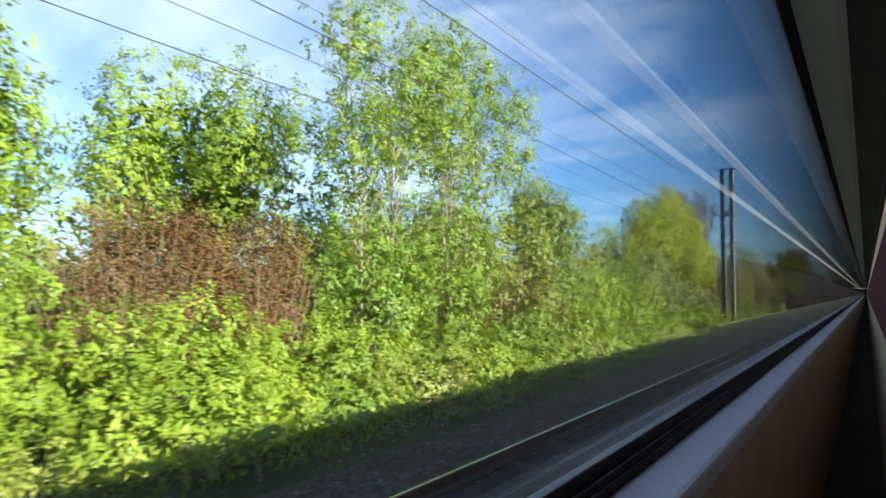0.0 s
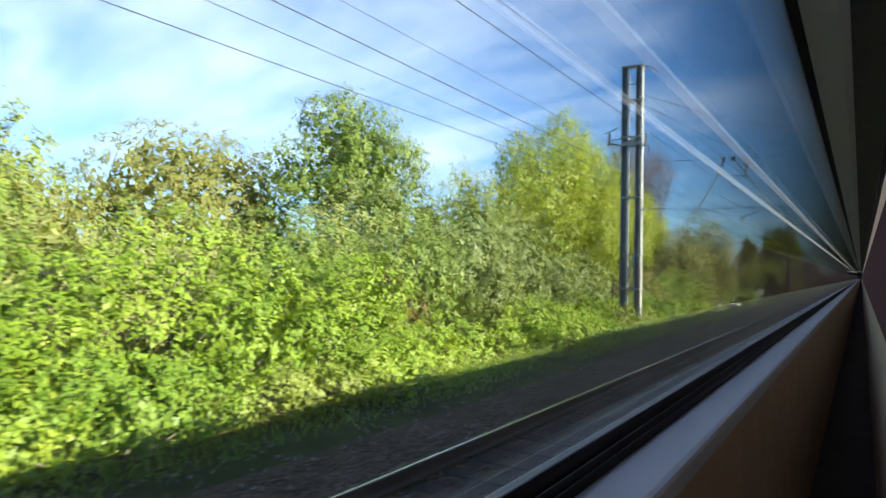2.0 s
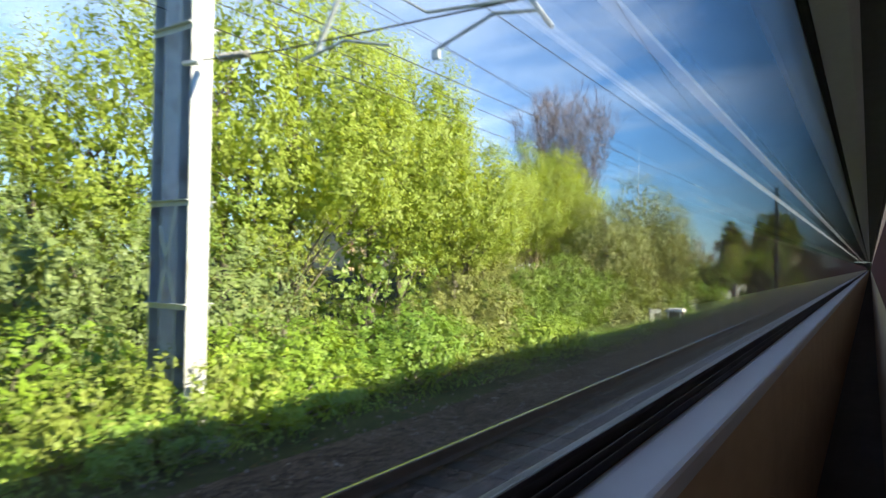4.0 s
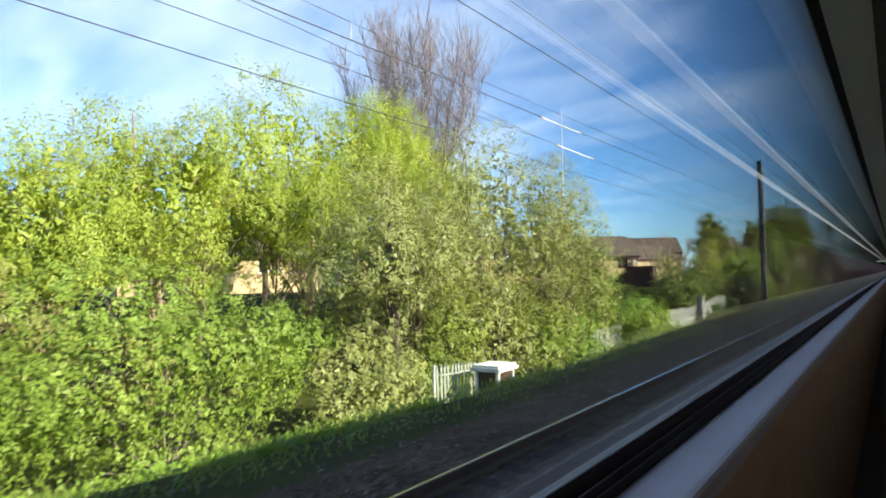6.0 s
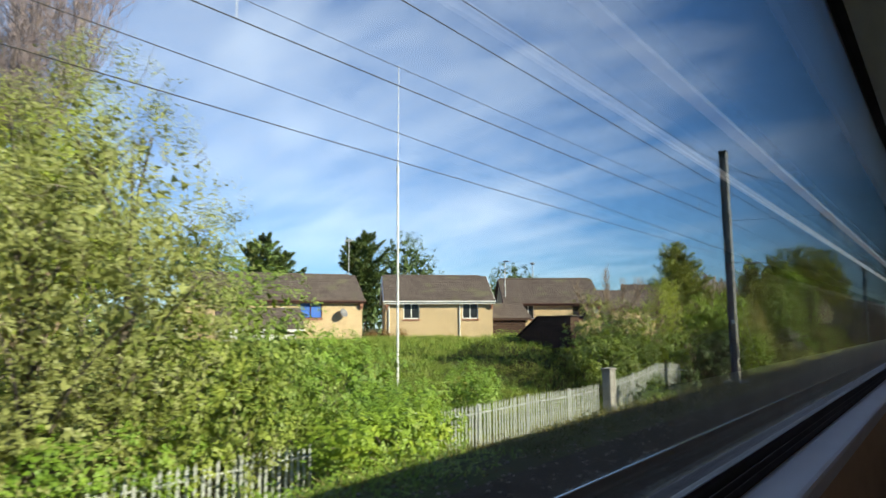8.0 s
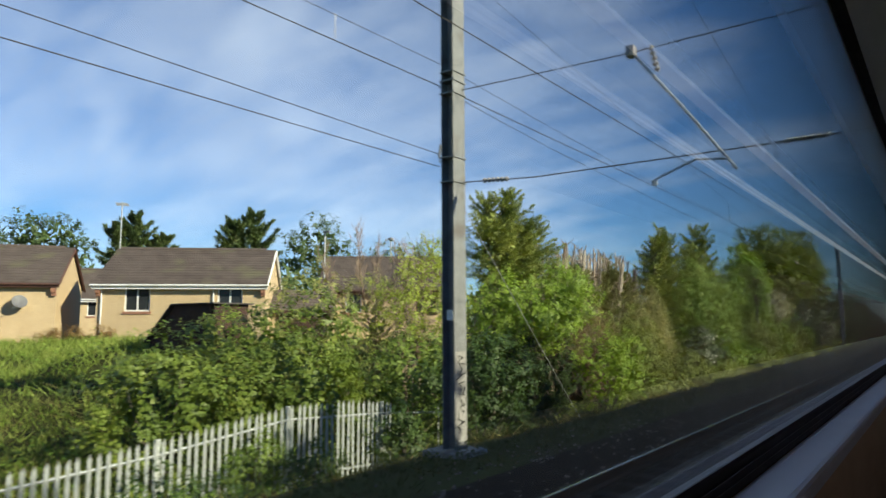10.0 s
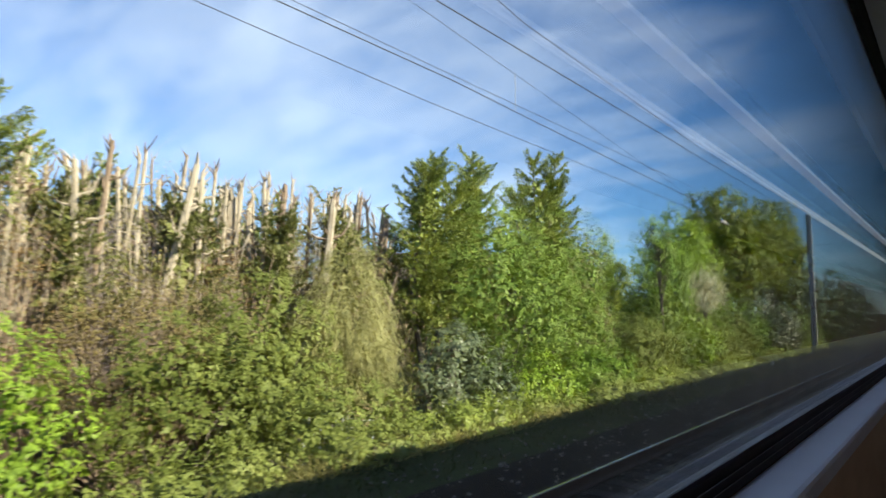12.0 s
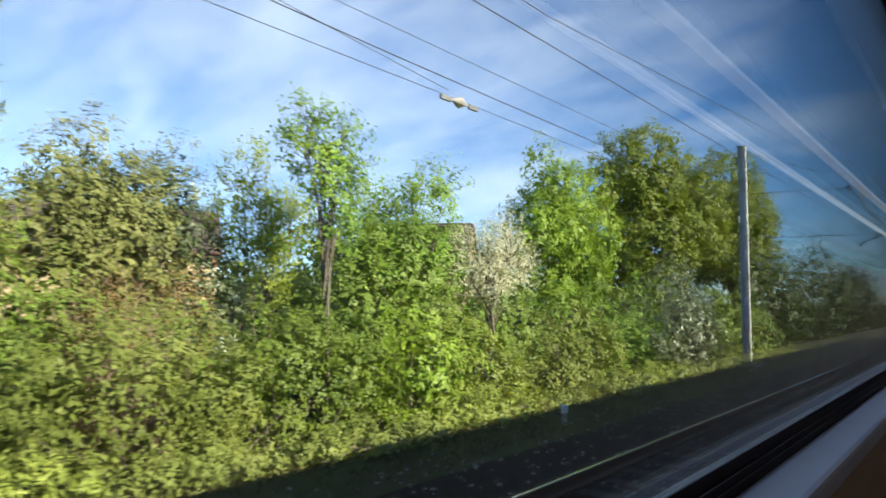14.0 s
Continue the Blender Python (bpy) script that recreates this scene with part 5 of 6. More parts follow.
def cypress(x, y, r, top, label, leaders=3, spread=1.6, bottom=None, leaf=None, dens=1.0, fine=1.0, rich=1.0):
    """Cypress: leaning leaders, layered boughs that lift at the tip, flat feathery sprays of branchlets on each."""
    PLANT[0] += 1
    rng = np.random.default_rng(100 + PLANT[0])
    base = land(x, y) - 0.05
    ob = empty("conifer", (x, y, base))
    h = top - base
    lo = 0.3 if bottom is None else bottom - base
    out = []
    for k in range(leaders):
        off = (k - (leaders - 1) / 2) * spread
        hh = h * (1 - 0.16 * rng.random() * (k != leaders // 2))
        tip = np.array([rng.normal() * 0.25, off + rng.normal() * 0.25, hh])
        foot = np.array([0.0, off * 0.35, 0.0])
        mid = foot * 0.5 + tip * 0.5 + np.array([rng.normal() * 0.15, rng.normal() * 0.2, 0])
        part("trunk", tube([foot, mid, tip - np.array([0, 0, 0.25])], [0.12, 0.07, 0.012], 6), BARK, ob)
        axis = lambda z: foot * (1 - z / hh) ** 2 + mid * 2 * (z / hh) * (1 - z / hh) + tip * (z / hh) ** 2
        boughs = int(56 * dens)
        bm = bmesh.new()
        for i in range(boughs):
            s = ((i + rng.random()) / boughs) ** 0.85
            z = lo + (hh - lo) * s
            root = axis(z)
            ln = r * (1 - s) ** 0.6 * rng.uniform(0.6, 1.25) + 0.22 + 0.25 * (rng.random() < 0.12)
            az = rng.uniform(0, 6.28)
            d = unit(np.array([math.cos(az), math.sin(az), rng.uniform(-0.12, 0.25) + 0.8 * s ** 3]))
            q = np.linspace(0.06, 1.0, max(8, int(14 * rich * ln ** 0.5)))
            line = root + d * ln * q[:, None] + np.array([0, 0, 1.0]) * (0.44 * ln * q * q - 0.22 * ln * q)[:, None]
            tube([line[0], line[len(q) // 2], line[-1]], [0.018, 0.011, 0.004], 3, bm)
            flat = unit(np.cross(d, np.array([0, 0, 1.0])))
            per = 15
            m = len(q)
            sgn = np.where(np.arange(m) % 2 == 0, 1.0, -1.0)[:, None]
            way = unit(d * 0.9 + flat * sgn * rng.uniform(0.3, 0.9, (m, 1)) + np.array([0, 0, 0.25]) + rng.normal(size=(m, 3)) * 0.2)
            reach = (0.11 + 0.25 * ln * (1 - 0.7 * q))[:, None]
            u = np.tile(np.linspace(0.0, 1.0, per), m)[:, None]
            at = np.repeat(line, per, 0) + np.repeat(way * reach, per, 0) * u + rng.normal(size=(m * per, 3)) * 0.018 * fine
            at[:, 2] -= (0.32 * u * u * np.repeat(reach, per, 0))[:, 0]
            fw = unit(np.repeat(way, per, 0) + rng.normal(size=at.shape) * 0.42)
            sd = unit(np.cross(fw, np.array([0.4, 0.0, 1.0]) + rng.normal(size=at.shape) * 0.45))
            L, W = 0.105 * fine * rng.uniform(0.6, 1.35, (len(at), 1)), 0.017 * fine
            out.append(np.stack([at + sd * W, at - sd * W, at + fw * L], 1))
        part("boughs", bm, BARK, ob)
        zc = lo + (hh - lo) * rng.uniform(0.0, 0.86, 300)
        around = rng.uniform(0, 6.28, 300)
        rad = r * (1 - (zc - lo) / (hh - lo)) ** 0.6 * rng.uniform(0.12, 0.48, 300)
        inner = np.array([axis(z) for z in zc]) + np.stack([np.cos(around) * rad, np.sin(around) * rad, 0 * rad], 1)
        out.append(blades(rng, inner, unit(np.stack([np.cos(around), np.sin(around), 0.3 + 0 * rad], 1) + rng.normal(size=(300, 3)) * 0.3), 0.24 * fine ** 0.5, 0.15 * fine ** 0.5))
    v = np.concatenate(out)
    cr = new("crown", blade_mesh("crown", v, leaf or CYPRESS)); cr.parent = ob
    return tagged(ob, label, "conifer")


def weeping_broom(x, y, rx, ry, top, label):
    """A rounded bush of fine pale shoots that arch over and hang."""
    PLANT[0] += 1
    rng = np.random.default_rng(100 + PLANT[0])
    base = land(x, y) - 0.05
    ob = empty("broom", (x, y, base))
    h = top - base
    n, per = 2300, 13
    az, s = rng.uniform(0, 6.28, n), rng.random(n) ** 0.5
    head = np.stack([np.cos(az) * rx * s * 0.8, np.sin(az) * ry * s * 0.8, h * np.sqrt(np.maximum(0.05, 1.02 - (0.92 * s) ** 2)) * rng.uniform(0.55, 1.0, n)], 1)
    head *= lumps(rng, 7, 0.20)(unit(head - np.array([0, 0, h * 0.4])))[:, None]
    way = np.stack([np.cos(az), np.sin(az), 0.6 + 0 * az], 1) * (0.22 + 0.45 * rng.random((n, 1)))
    q = np.linspace(0, 1, per)[None, :, None]
    fall = rng.uniform(0.6, 1.5, (n, 1, 1))
    at = head[:, None, :] + way[:, None, :] * q + np.array([0, 0, -1.0]) * fall * q ** 2 + rng.normal(size=(n, per, 3)) * 0.015
    run = unit(way[:, None, :] + np.array([0, 0, -2.0]) * fall * q + rng.normal(size=(n, per, 3)) * 0.25).reshape(-1, 3)
    at = at.reshape(-1, 3)
    side = unit(np.cross(run, rng.normal(size=at.shape) * 0.5 + np.array([0.8, 0.0, 0.4])))
    L = 0.16 * rng.uniform(0.6, 1.3, (len(at), 1))
    v = np.stack([at + side * 0.010, at - side * 0.010, at + run * L], 1)
    v = v[v[:, :, 2].min(1) > 0.0]
    deep = rng.integers(0, n, 700)
    core = head[deep] * np.array([0.72, 0.72, 0.8])
    v = np.concatenate([v, blades(rng, core, unit(core * np.array([1, 1, 0.2]) + rng.normal(size=core.shape) * 0.3), 0.24, 0.16)])
    part("stems", stems(rng, (0, 0, 0), [tuple(head[i]) for i in rng.integers(0, n, 26)], 0.025), TWIG, ob)
    cr = new("shoots", blade_mesh("shoots", v, BROOM)); cr.parent = ob
    return tagged(ob, label, "shrub")


def bare_tree(x, y, r, bottom, top, label, bark=None, twig_n=150, category="tree"):
    """Leafless tree: trunk, forking limbs, and fine twigs that turn upward."""
    PLANT[0] += 1
    rng = np.random.default_rng(100 + PLANT[0])
    base = land(x, y) - 0.05
    ob = empty("bare_tree", (x, y, base))
    h, b = top - base, bottom - base
    part("trunk", tube([(0, 0, 0), (0.1, 0.1, b * 0.6), (0, 0, b)], [0.16, 0.13, 0.09], 8), bark or TWIG, ob)
    limbs, twigs = bmesh.new(), bmesh.new()
    mains = max(6, twig_n // 24)
    for k in range(mains):
        az = 6.283 * (k + rng.random() * 0.8) / mains
        far = r * rng.uniform(0.25, 0.95)
        tip = Vector((math.cos(az) * far, math.sin(az) * far, h - (h - b) * 0.30 * (far / r) ** 2 * rng.uniform(0.6, 1.4)))
        root = Vector((0, 0, b * rng.uniform(0.72, 1.0)))
        bend = root.lerp(tip, 0.45) + Vector((math.cos(az), math.sin(az), -0.4)) * far * 0.22
        path = [root, root.lerp(bend, 0.55), bend, bend.lerp(tip, 0.5) + Vector((rng.normal(), rng.normal(), 0)) * 0.12, tip]
        tube(path, [0.05, 0.036, 0.024, 0.013, 0.005], 4, limbs)
        for _ in range(max(8, 4 * twig_n // mains)):
            s = rng.uniform(0.9, 3.9)
            i = int(s)
            p = path[i].lerp(path[min(i + 1, 4)], s - i)
            a2, ln = rng.uniform(0, 6.28), rng.uniform(0.25, 1.0) * (h - b) * 0.22
            out = Vector((math.cos(a2) * 0.55, math.sin(a2) * 0.55, rng.uniform(0.5, 1.3))).normalized()
            end = p + out * ln
            tube([p, p.lerp(end, 0.5) + Vector((out.x, out.y, -0.2)) * ln * 0.1, end], [0.012, 0.008, 0.004], 3, twigs)
            for _ in range(2):
                q = p.lerp(end, rng.uniform(0.35, 0.8))
                tube([q, q + Vector((rng.normal() * 0.3, rng.normal() * 0.3, 0.8)).normalized() * ln * 0.45], [0.008, 0.003], 3, twigs)
    part("limbs", limbs, bark or TWIG, ob)
    part("branches", twigs, bark or TWIG, ob)
    return tagged(ob, label, category)


def dead_trunk(x, y, top, label, thick=None):
    """A lopped conifer stem: forked, torn head, stubs and a few dry shoots."""
    PLANT[0] += 1
    rng = np.random.default_rng(100 + PLANT[0])
    base = land(x, y) - 0.05
    ob = empty("dead_trunk", (x, y, base))
    h = top - base
    w = rng.uniform(0.028, 0.06) if thick is None else thick
    lean = rng.normal(size=2) * 0.42
    kink = rng.normal(size=2) * 0.10
    at = lambda s: Vector((lean[0] * s + kink[0] * math.sin(5 * s), lean[1] * s + kink[1] * math.sin(4 * s), h * s))
    part("stem", tube([at(s) for s in (0, 0.3, 0.55, 0.8, 0.95, 1.0)], [w * 1.5, w * 1.3, w * 1.15, w, w * 0.95, w * 0.7], 6), PALEBARK if rng.random() < 0.85 else TWIG, ob)
    bm = bmesh.new()
    for _ in range(13):
        s = rng.uniform(0.35, 0.92)
        az, ln = rng.uniform(0, 6.28), rng.uniform(0.2, 0.8)
        p = at(s)
        up = rng.uniform(0.1, 1.0) * ln
        e1 = p + Vector((math.cos(az) * ln * 0.5, math.sin(az) * ln * 0.5, up * 0.25))
        e2 = p + Vector((math.cos(az) * ln * 0.8, math.sin(az) * ln * 0.8, up))
        tube([p, e1, e2], [w * 0.5, w * 0.4, w * 0.18], 4, bm)
    for _ in range(6):      # splinters of the torn head
        p = at(rng.uniform(0.93, 1.0))
        e = p + Vector((rng.normal() * 0.12, rng.normal() * 0.12, rng.uniform(0.12, 0.34)))
        tube([p, e], [w * 0.55, w * 0.15], 4, bm)
    part("stubs", bm, TWIG if rng.random() < 0.3 else PALEBARK, ob)
    return tagged(ob, label, "dead tree", "lopped conifers")


def twiggery(x, y, rx, ry, top, label, leaf=None, n=170, bark=None, leaf_dens=0.35, length=0.10):
    """A tangle of arching dry shoots with thin withered leaf."""
    PLANT[0] += 1
    rng = np.random.default_rng(100 + PLANT[0])
    base = land(x, y) - 0.05
    ob = empty("dry_shrub", (x, y, base))
    h = top - base
    bm = bmesh.new()
    tips = []
    for _ in range(n):
        az, s = rng.uniform(0, 6.28), rng.random() ** 0.6
        tip = Vector((math.cos(az) * rx * s, math.sin(az) * ry * s, h * rng.uniform(0.45, 1.0) * (1.1 - 0.45 * s)))
        root = Vector((math.cos(az) * rx * s * 0.3, math.sin(az) * ry * s * 0.3, 0))
        bend = Vector((rng.normal() * 0.16, rng.normal() * 0.22, 0.10 * rng.normal())) * h * 0.5
        tube([root, root.lerp(tip, 0.35) + bend * 0.5, root.lerp(tip, 0.7) + bend + Vector((0, 0, 0.12 * h)), tip], [0.011, 0.009, 0.006, 0.003], 3, bm)
        tips.append(tip)
    part("shoots", bm, bark or TWIG, ob)
    c, d = crown_points(rng, int(900 * leaf_dens * rx * ry / 2), (0, 0, h * 0.45), (rx * 0.95, ry * 0.95, h * 0.44), -0.6, 0.6, 0.14)
    c = c[c[:, 2] > 0.05]
    v = leafy(rng, c, d[:len(c)], 8, 0.16, length, length * 0.5)
    cr = new("withered_leaves", blade_mesh("withered_leaves", v, leaf or DRY)); cr.parent = ob
    return tagged(ob, label, "shrub")


BR, EL, SA, HW = "bright green bramble thicket on the bank", "mid-green elder bush beside the line", "grey-green sallow bush beside the line", "dull green hawthorn bush on the bank"

# ---- before and around the first mast
shrub(-11.2, -5.5, 2.2, 3.6, 3.0, BRAMBLE, BR, 0.105, 1.35, strength=0.16)
shrub(-11.3, 2.6, 2.1, 3.0, 2.95, BRAMBLE, BR, 0.105, 1.35, strength=0.16)
shrub(-10.3, 6.6, 1.3, 2.2, 1.75, BRAMBLE, BR, 0.105, 1.35, strength=0.16)
shrub(-10.4, 10.2, 1.4, 2.2, 1.35, BRAMBLE, BR, 0.105, 1.35, strength=0.16)
twiggery(-12.9, 7.6, 1.3, 2.2, 4.7, "russet dry shrub with withered reddish leaves", n=260, leaf_dens=2.4, length=0.09, leaf=RUSSET)
twiggery(-12.6, 10.4, 1.2, 2.0, 3.9, "russet dry shrub with withered reddish leaves", n=220, leaf_dens=2.4, length=0.09, leaf=RUSSET)
tree(-17.6, 12.4, 3.2, 4.0, 0.6, 8.8, MAPLE, "bright green young maple with dense leaves", 0.16, 1.6)
shrub(-17.2, 7.0, 2.0, 3.4, 4.6, HAWTHORN, "dense green thicket behind the front bushes", 0.17, 0.6)
shrub(-16.6, 18.6, 2.0, 3.6, 7.2, HAWTHORN, "dense green thicket behind the front bushes", 0.17, 0.9)
shrub(-16.4, 24.6, 2.0, 3.0, 5.6, OLIVE, "dense green thicket behind the front bushes", 0.17, 0.8)
shrub(-17.6, 14.6, 2.0, 3.8, 7.6, MIXED, "dense green thicket behind the front bushes", 0.17, 0.6)
tree(-15.2, 4.4, 2.4, 2.6, 0.5, 8.8, MAPLE, "bright green young maple behind the brambles", 0.17, 1.6)
tree(-13.3, 15.6, 2.5, 3.6, 1.6, 11.6, MAPLE, "tall young ash with pale slim trunks", 0.14, 1.05, trunks=2, bark=PALEBARK, trunk_r=0.07, twigs=44, shell=0.85)
tree(-13.1, 20.2, 2.5, 3.6, 1.6, 12.0, MAPLE, "tall young ash with pale slim trunks", 0.14, 1.05, trunks=2, bark=PALEBARK, trunk_r=0.07, twigs=44, shell=0.85)
shrub(-12.1, 13.6, 1.8, 2.3, 4.5, ELDER, EL, 0.125)
shrub(-12.1, 17.3, 1.8, 2.4, 5.1, ELDER, EL, 0.125)
shrub(-11.9, 21.6, 1.9, 2.3, 5.6, MIXED, "green bush with russet shoots on the bank", 0.12)
shrub(-11.8, 24.3, 1.7, 2.0, 4.5, HAWTHORN, HW, 0.11)
twiggery(-11.5, 22.4, 0.9, 2.0, 4.4, "thin russet shoots among green leaves", n=60, leaf_dens=0.5)
shrub(-10.0, 14.5, 1.2, 2.6, 1.15, BRAMBLE, BR)
shrub(-9.9, 19.2, 1.1, 2.4, 1.3, ELDER, EL, 0.11)
shrub(-10.9, 28.0, 1.9, 3.3, 3.0, BRAMBLE, BR, 0.105, 1.35, strength=0.16)
shrub(-10.6, 32.6, 1.6, 2.3, 2.15, BRAMBLE, BR, 0.105, 1.35, strength=0.16)
shrub(-9.9, 24.2, 1.1, 2.4, 1.4, BRAMBLE, BR, 0.105, 1.35, strength=0.16)
shrub(-12.8, 33.2, 2.0, 2.8, 3.5, HAWTHORN, HW, 0.11)
shrub(-12.2, 36.8, 1.9, 2.6, 3.5, HAWTHORN, HW, 0.105)
twiggery(-11.9, 36.4, 1.2, 1.8, 2.6, "thin brown dry shoots in a green thicket", n=60, leaf_dens=0.25)
shrub(-12.4, 41.0, 1.9, 2.8, 4.1, GREYWILLOW, SA, 0.10, 1.5, width=0.45, core=2.8)
tree(-22.0, 45.6, 3.6, 4.6, 1.5, 10.3, HAWTHORN, "dark green full-crowned tree beyond the thicket", 0.17, 1.7, clump=0.75)
shrub(-26.6, 40.6, 3.4, 5.6, 8.0, PALEWILLOW, "yellow-olive rounded willow far behind", 0.12, 1.8, clump=0.3, width=0.6, reach=0.3, strength=0.10, category="tree", core=3.6)
shrub(-26.8, 30.8, 3.4, 6.4, 6.5, PALEWILLOW, "yellow-olive rounded willow far behind", 0.12, 1.8, clump=0.3, width=0.6, reach=0.3, strength=0.10, category="tree", core=3.6)
shrub(-20.5, 36.0, 2.2, 4.6, 4.3, SALLOW, "pale grey-olive scrub behind the bramble mound", 0.15, 0.9)
tree(-19.0, 26.0, 3.5, 5.5, -0.5, 6.2, MIXED, "yellow-olive rounded willow far behind", 0.20, 0.8)
shrub(-16.9, 43.0, 2.0, 4.6, 5.0, GREYWILLOW, "pale olive shrub behind the thicket", 0.14, core=2.6)
shrub(-13.0, 45.6, 2.0, 3.6, 4.6, GREYWILLOW, SA, 0.10, 1.6, width=0.45, core=2.8)
shrub(-12.6, 50.6, 1.9, 2.6, 3.1, GREYWILLOW, SA, 0.11)
shrub(-11.0, 37.2, 1.2, 2.2, 0.7, BRAMBLE, BR)
shrub(-10.4, 42.0, 1.4, 2.6, 1.05, BRAMBLE, BR)
shrub(-10.3, 46.4, 1.3, 2.4, 0.95, BRAMBLE, BR)
shrub(-8.3, 47.2, 0.45, 0.9, 0.2, ELDER, "bramble shoots round the mast's foot", 0.09)
shrub(-10.1, 50.6, 1.3, 2.4, 0.85, BRAMBLE, BR)
shrub(-10.6, 55.2, 1.5, 2.8, 0.95, ELDER, EL, 0.11)
tree(-15.2, 54.8, 3.4, 5.6, -1.4, 10.3, WILLOW, "bright yellow-green willow with a rounded crown", 0.14, 1.5, trunks=2, strength=0.22, reach=0.8, rise=0.9)
tree(-17.0, 50.6, 2.8, 3.6, -1.2, 7.6, WILLOW, "bright yellow-green willow with a rounded crown", 0.14, 1.2, trunks=2, strength=0.22, reach=0.8, rise=0.9, width=0.45)
tree(-15.8, 61.2, 3.2, 5.0, -1.2, 10.6, WILLOW, "bright yellow-green willow with a rounded crown", 0.14, 1.7, trunks=2, strength=0.22, reach=0.8, rise=0.9)
shrub(-11.8, 60.5, 1.7, 2.8, 1.6, OLIVE, "low olive shrub in rough grass", 0.11)

# ---- between the masts: willows, sallows, mound
shrub(-12.2, 65.4, 1.7, 3.4, 1.9, MOUND, "smooth green bramble mound in rough grass", 0.078, 1.2, strength=0.12, clump=0.28)
shrub(-12.1, 70.2, 2.0, 4.2, 2.35, MOUND, "smooth green bramble mound in rough grass", 0.078, 1.2, strength=0.12, clump=0.28)
shrub(-14.5, 66.5, 2.0, 3.2, 2.6, OLIVE, "olive shrub behind the mound", 0.13)
shrub(-11.4, 75.2, 1.0, 1.5, -0.05, SALLOW, "low grey-green weeds beside the fence", 0.10)
shrub(-12.3, 76.0, 1.1, 2.2, 0.45, SALLOW, "low grey-green weeds beside the fence", 0.09)
shrub(-12.2, 78.6, 0.9, 2.0, -0.4, HAWTHORN, "low green weeds behind the fence", 0.09)
WI = "light yellow-green willow, open crown with thin stems"
tree(-19.2, 70.4, 2.6, 4.2, -0.9, 6.6, WILLOW, WI, 0.135, 1.9, trunks=2, shell=0.65, bark=TWIG, twigs=40, reach=0.8, rise=1.0, width=0.42, clump=0.5)
tree(-19.0, 75.0, 2.6, 4.0, -0.9, 8.3, WILLOW, WI, 0.135, 1.8, trunks=2, shell=0.65, bark=TWIG, twigs=40, reach=0.8, rise=1.0, width=0.42, clump=0.5)
tree(-19.0, 79.6, 2.8, 4.2, -0.9, 9.5, WILLOW, WI, 0.135, 1.9, trunks=2, shell=0.65, bark=TWIG, twigs=40, reach=0.8, rise=1.0, width=0.42, clump=0.5)
tree(-19.2, 84.6, 2.8, 3.6, -0.9, 9.9, WILLOW, WI, 0.135, 1.9, trunks=2, shell=0.65, bark=TWIG, twigs=40, reach=0.8, rise=1.0, width=0.42, clump=0.5)
tree(-20.0, 90.0, 2.6, 3.6, -0.9, 9.2, WILLOW, WI, 0.135, 1.8, trunks=2, shell=0.65, bark=TWIG, twigs=40, reach=0.8, rise=1.0, width=0.42, clump=0.5)
bare_tree(-21.0, 89.6, 4.3, 5.6, 15.3, "tall leafless tree with fine upright twigs", GREYTWIG, twig_n=760)
BS = "large grey-green sallow with pale upturned leaves"
tree(-13.9, 79.6, 2.8, 3.5, -2.3, 6.0, SALLOW, BS, 0.098, 0.95, trunks=2, shell=0.5, twigs=30, width=0.45)
tree(-13.5, 84.2, 3.0, 3.8, -2.3, 7.4, SALLOW, BS, 0.098, 0.95, trunks=2, shell=0.5, twigs=30, width=0.45)
tree(-13.3, 89.0, 2.8, 3.3, -2.2, 7.0, SALLOW, BS, 0.098, 0.9, trunks=2, shell=0.55, twigs=30, width=0.45)
for k in range(5):
    shrub(-12.3 - 0.4 * (k % 2), 80.0 + 2.7 * k, 1.2, 2.0, 1.5 + 0.6 * math.sin(k * 1.9), SALLOW if k % 2 else MIXED, "leafy lower boughs of young sallow", 0.11, 0.8)
shrub(-12.9, 92.4, 1.6, 2.2, 3.2, HAWTHORN, "mid-green bush at the end of the sallows", 0.12)
shrub(-11.9, 88.4, 0.9, 3.2, 0.35, ELDER, "fresh green undergrowth by the fence", 0.10)
shrub(-10.7, 94.6, 1.2, 2.4, 0.55, BRAMBLE, BR)
shrub(-12.4, 96.4, 1.5, 1.8, 0.9, ELDER, EL, 0.11)
shrub(-16.0, 97.6, 1.8, 2.4, 1.9, ELDER, EL, 0.12)

# ---- gardens, second mast
shrub(-13.6, 101.6, 1.0, 1.1, 0.75, ELDER, "tall fresh green nettles behind the fence", 0.10)
shrub(-13.6, 111.9, 1.5, 1.8, 1.9, HEDGE, "bright-tipped green bush behind the fence", 0.12)
shrub(-15.9, 114.6, 1.2, 1.3, 2.2, MIXED, "olive-green bush before the shed", 0.12)
shrub(-14.4, 115.6, 1.9, 2.4, 2.9, HEDGE, "olive-green bush behind the fence", 0.12)
shrub(-12.9, 114.4, 1.1, 2.2, 1.5, HEDGE, HW, 0.10)
shrub(-11.6, 112.4, 0.5, 0.9, -0.2, HAWTHORN, "weeds grown through the palisade", 0.085, 0.8)
# dark ivy added over the pales to stand in for their shade
shrub(-11.15, 110.4, 0.45, 1.2, -0.35, IVY, "dark ivy added for the shade on the palisade", 0.08, 0.6)
shrub(-11.15, 113.4, 0.4, 0.8, -0.35, IVY, "dark ivy added for the shade on the palisade", 0.08, 0.5)
shrub(-11.3, 116.3, 0.6, 0.8, 0.15, IVY, "weeds grown through the palisade", 0.085, 0.7)
shrub(-10.7, 111.0, 0.6, 1.6, -0.65, GRASS, "rough grass tuft before the fence", 0.10, 0.6, width=0.3)
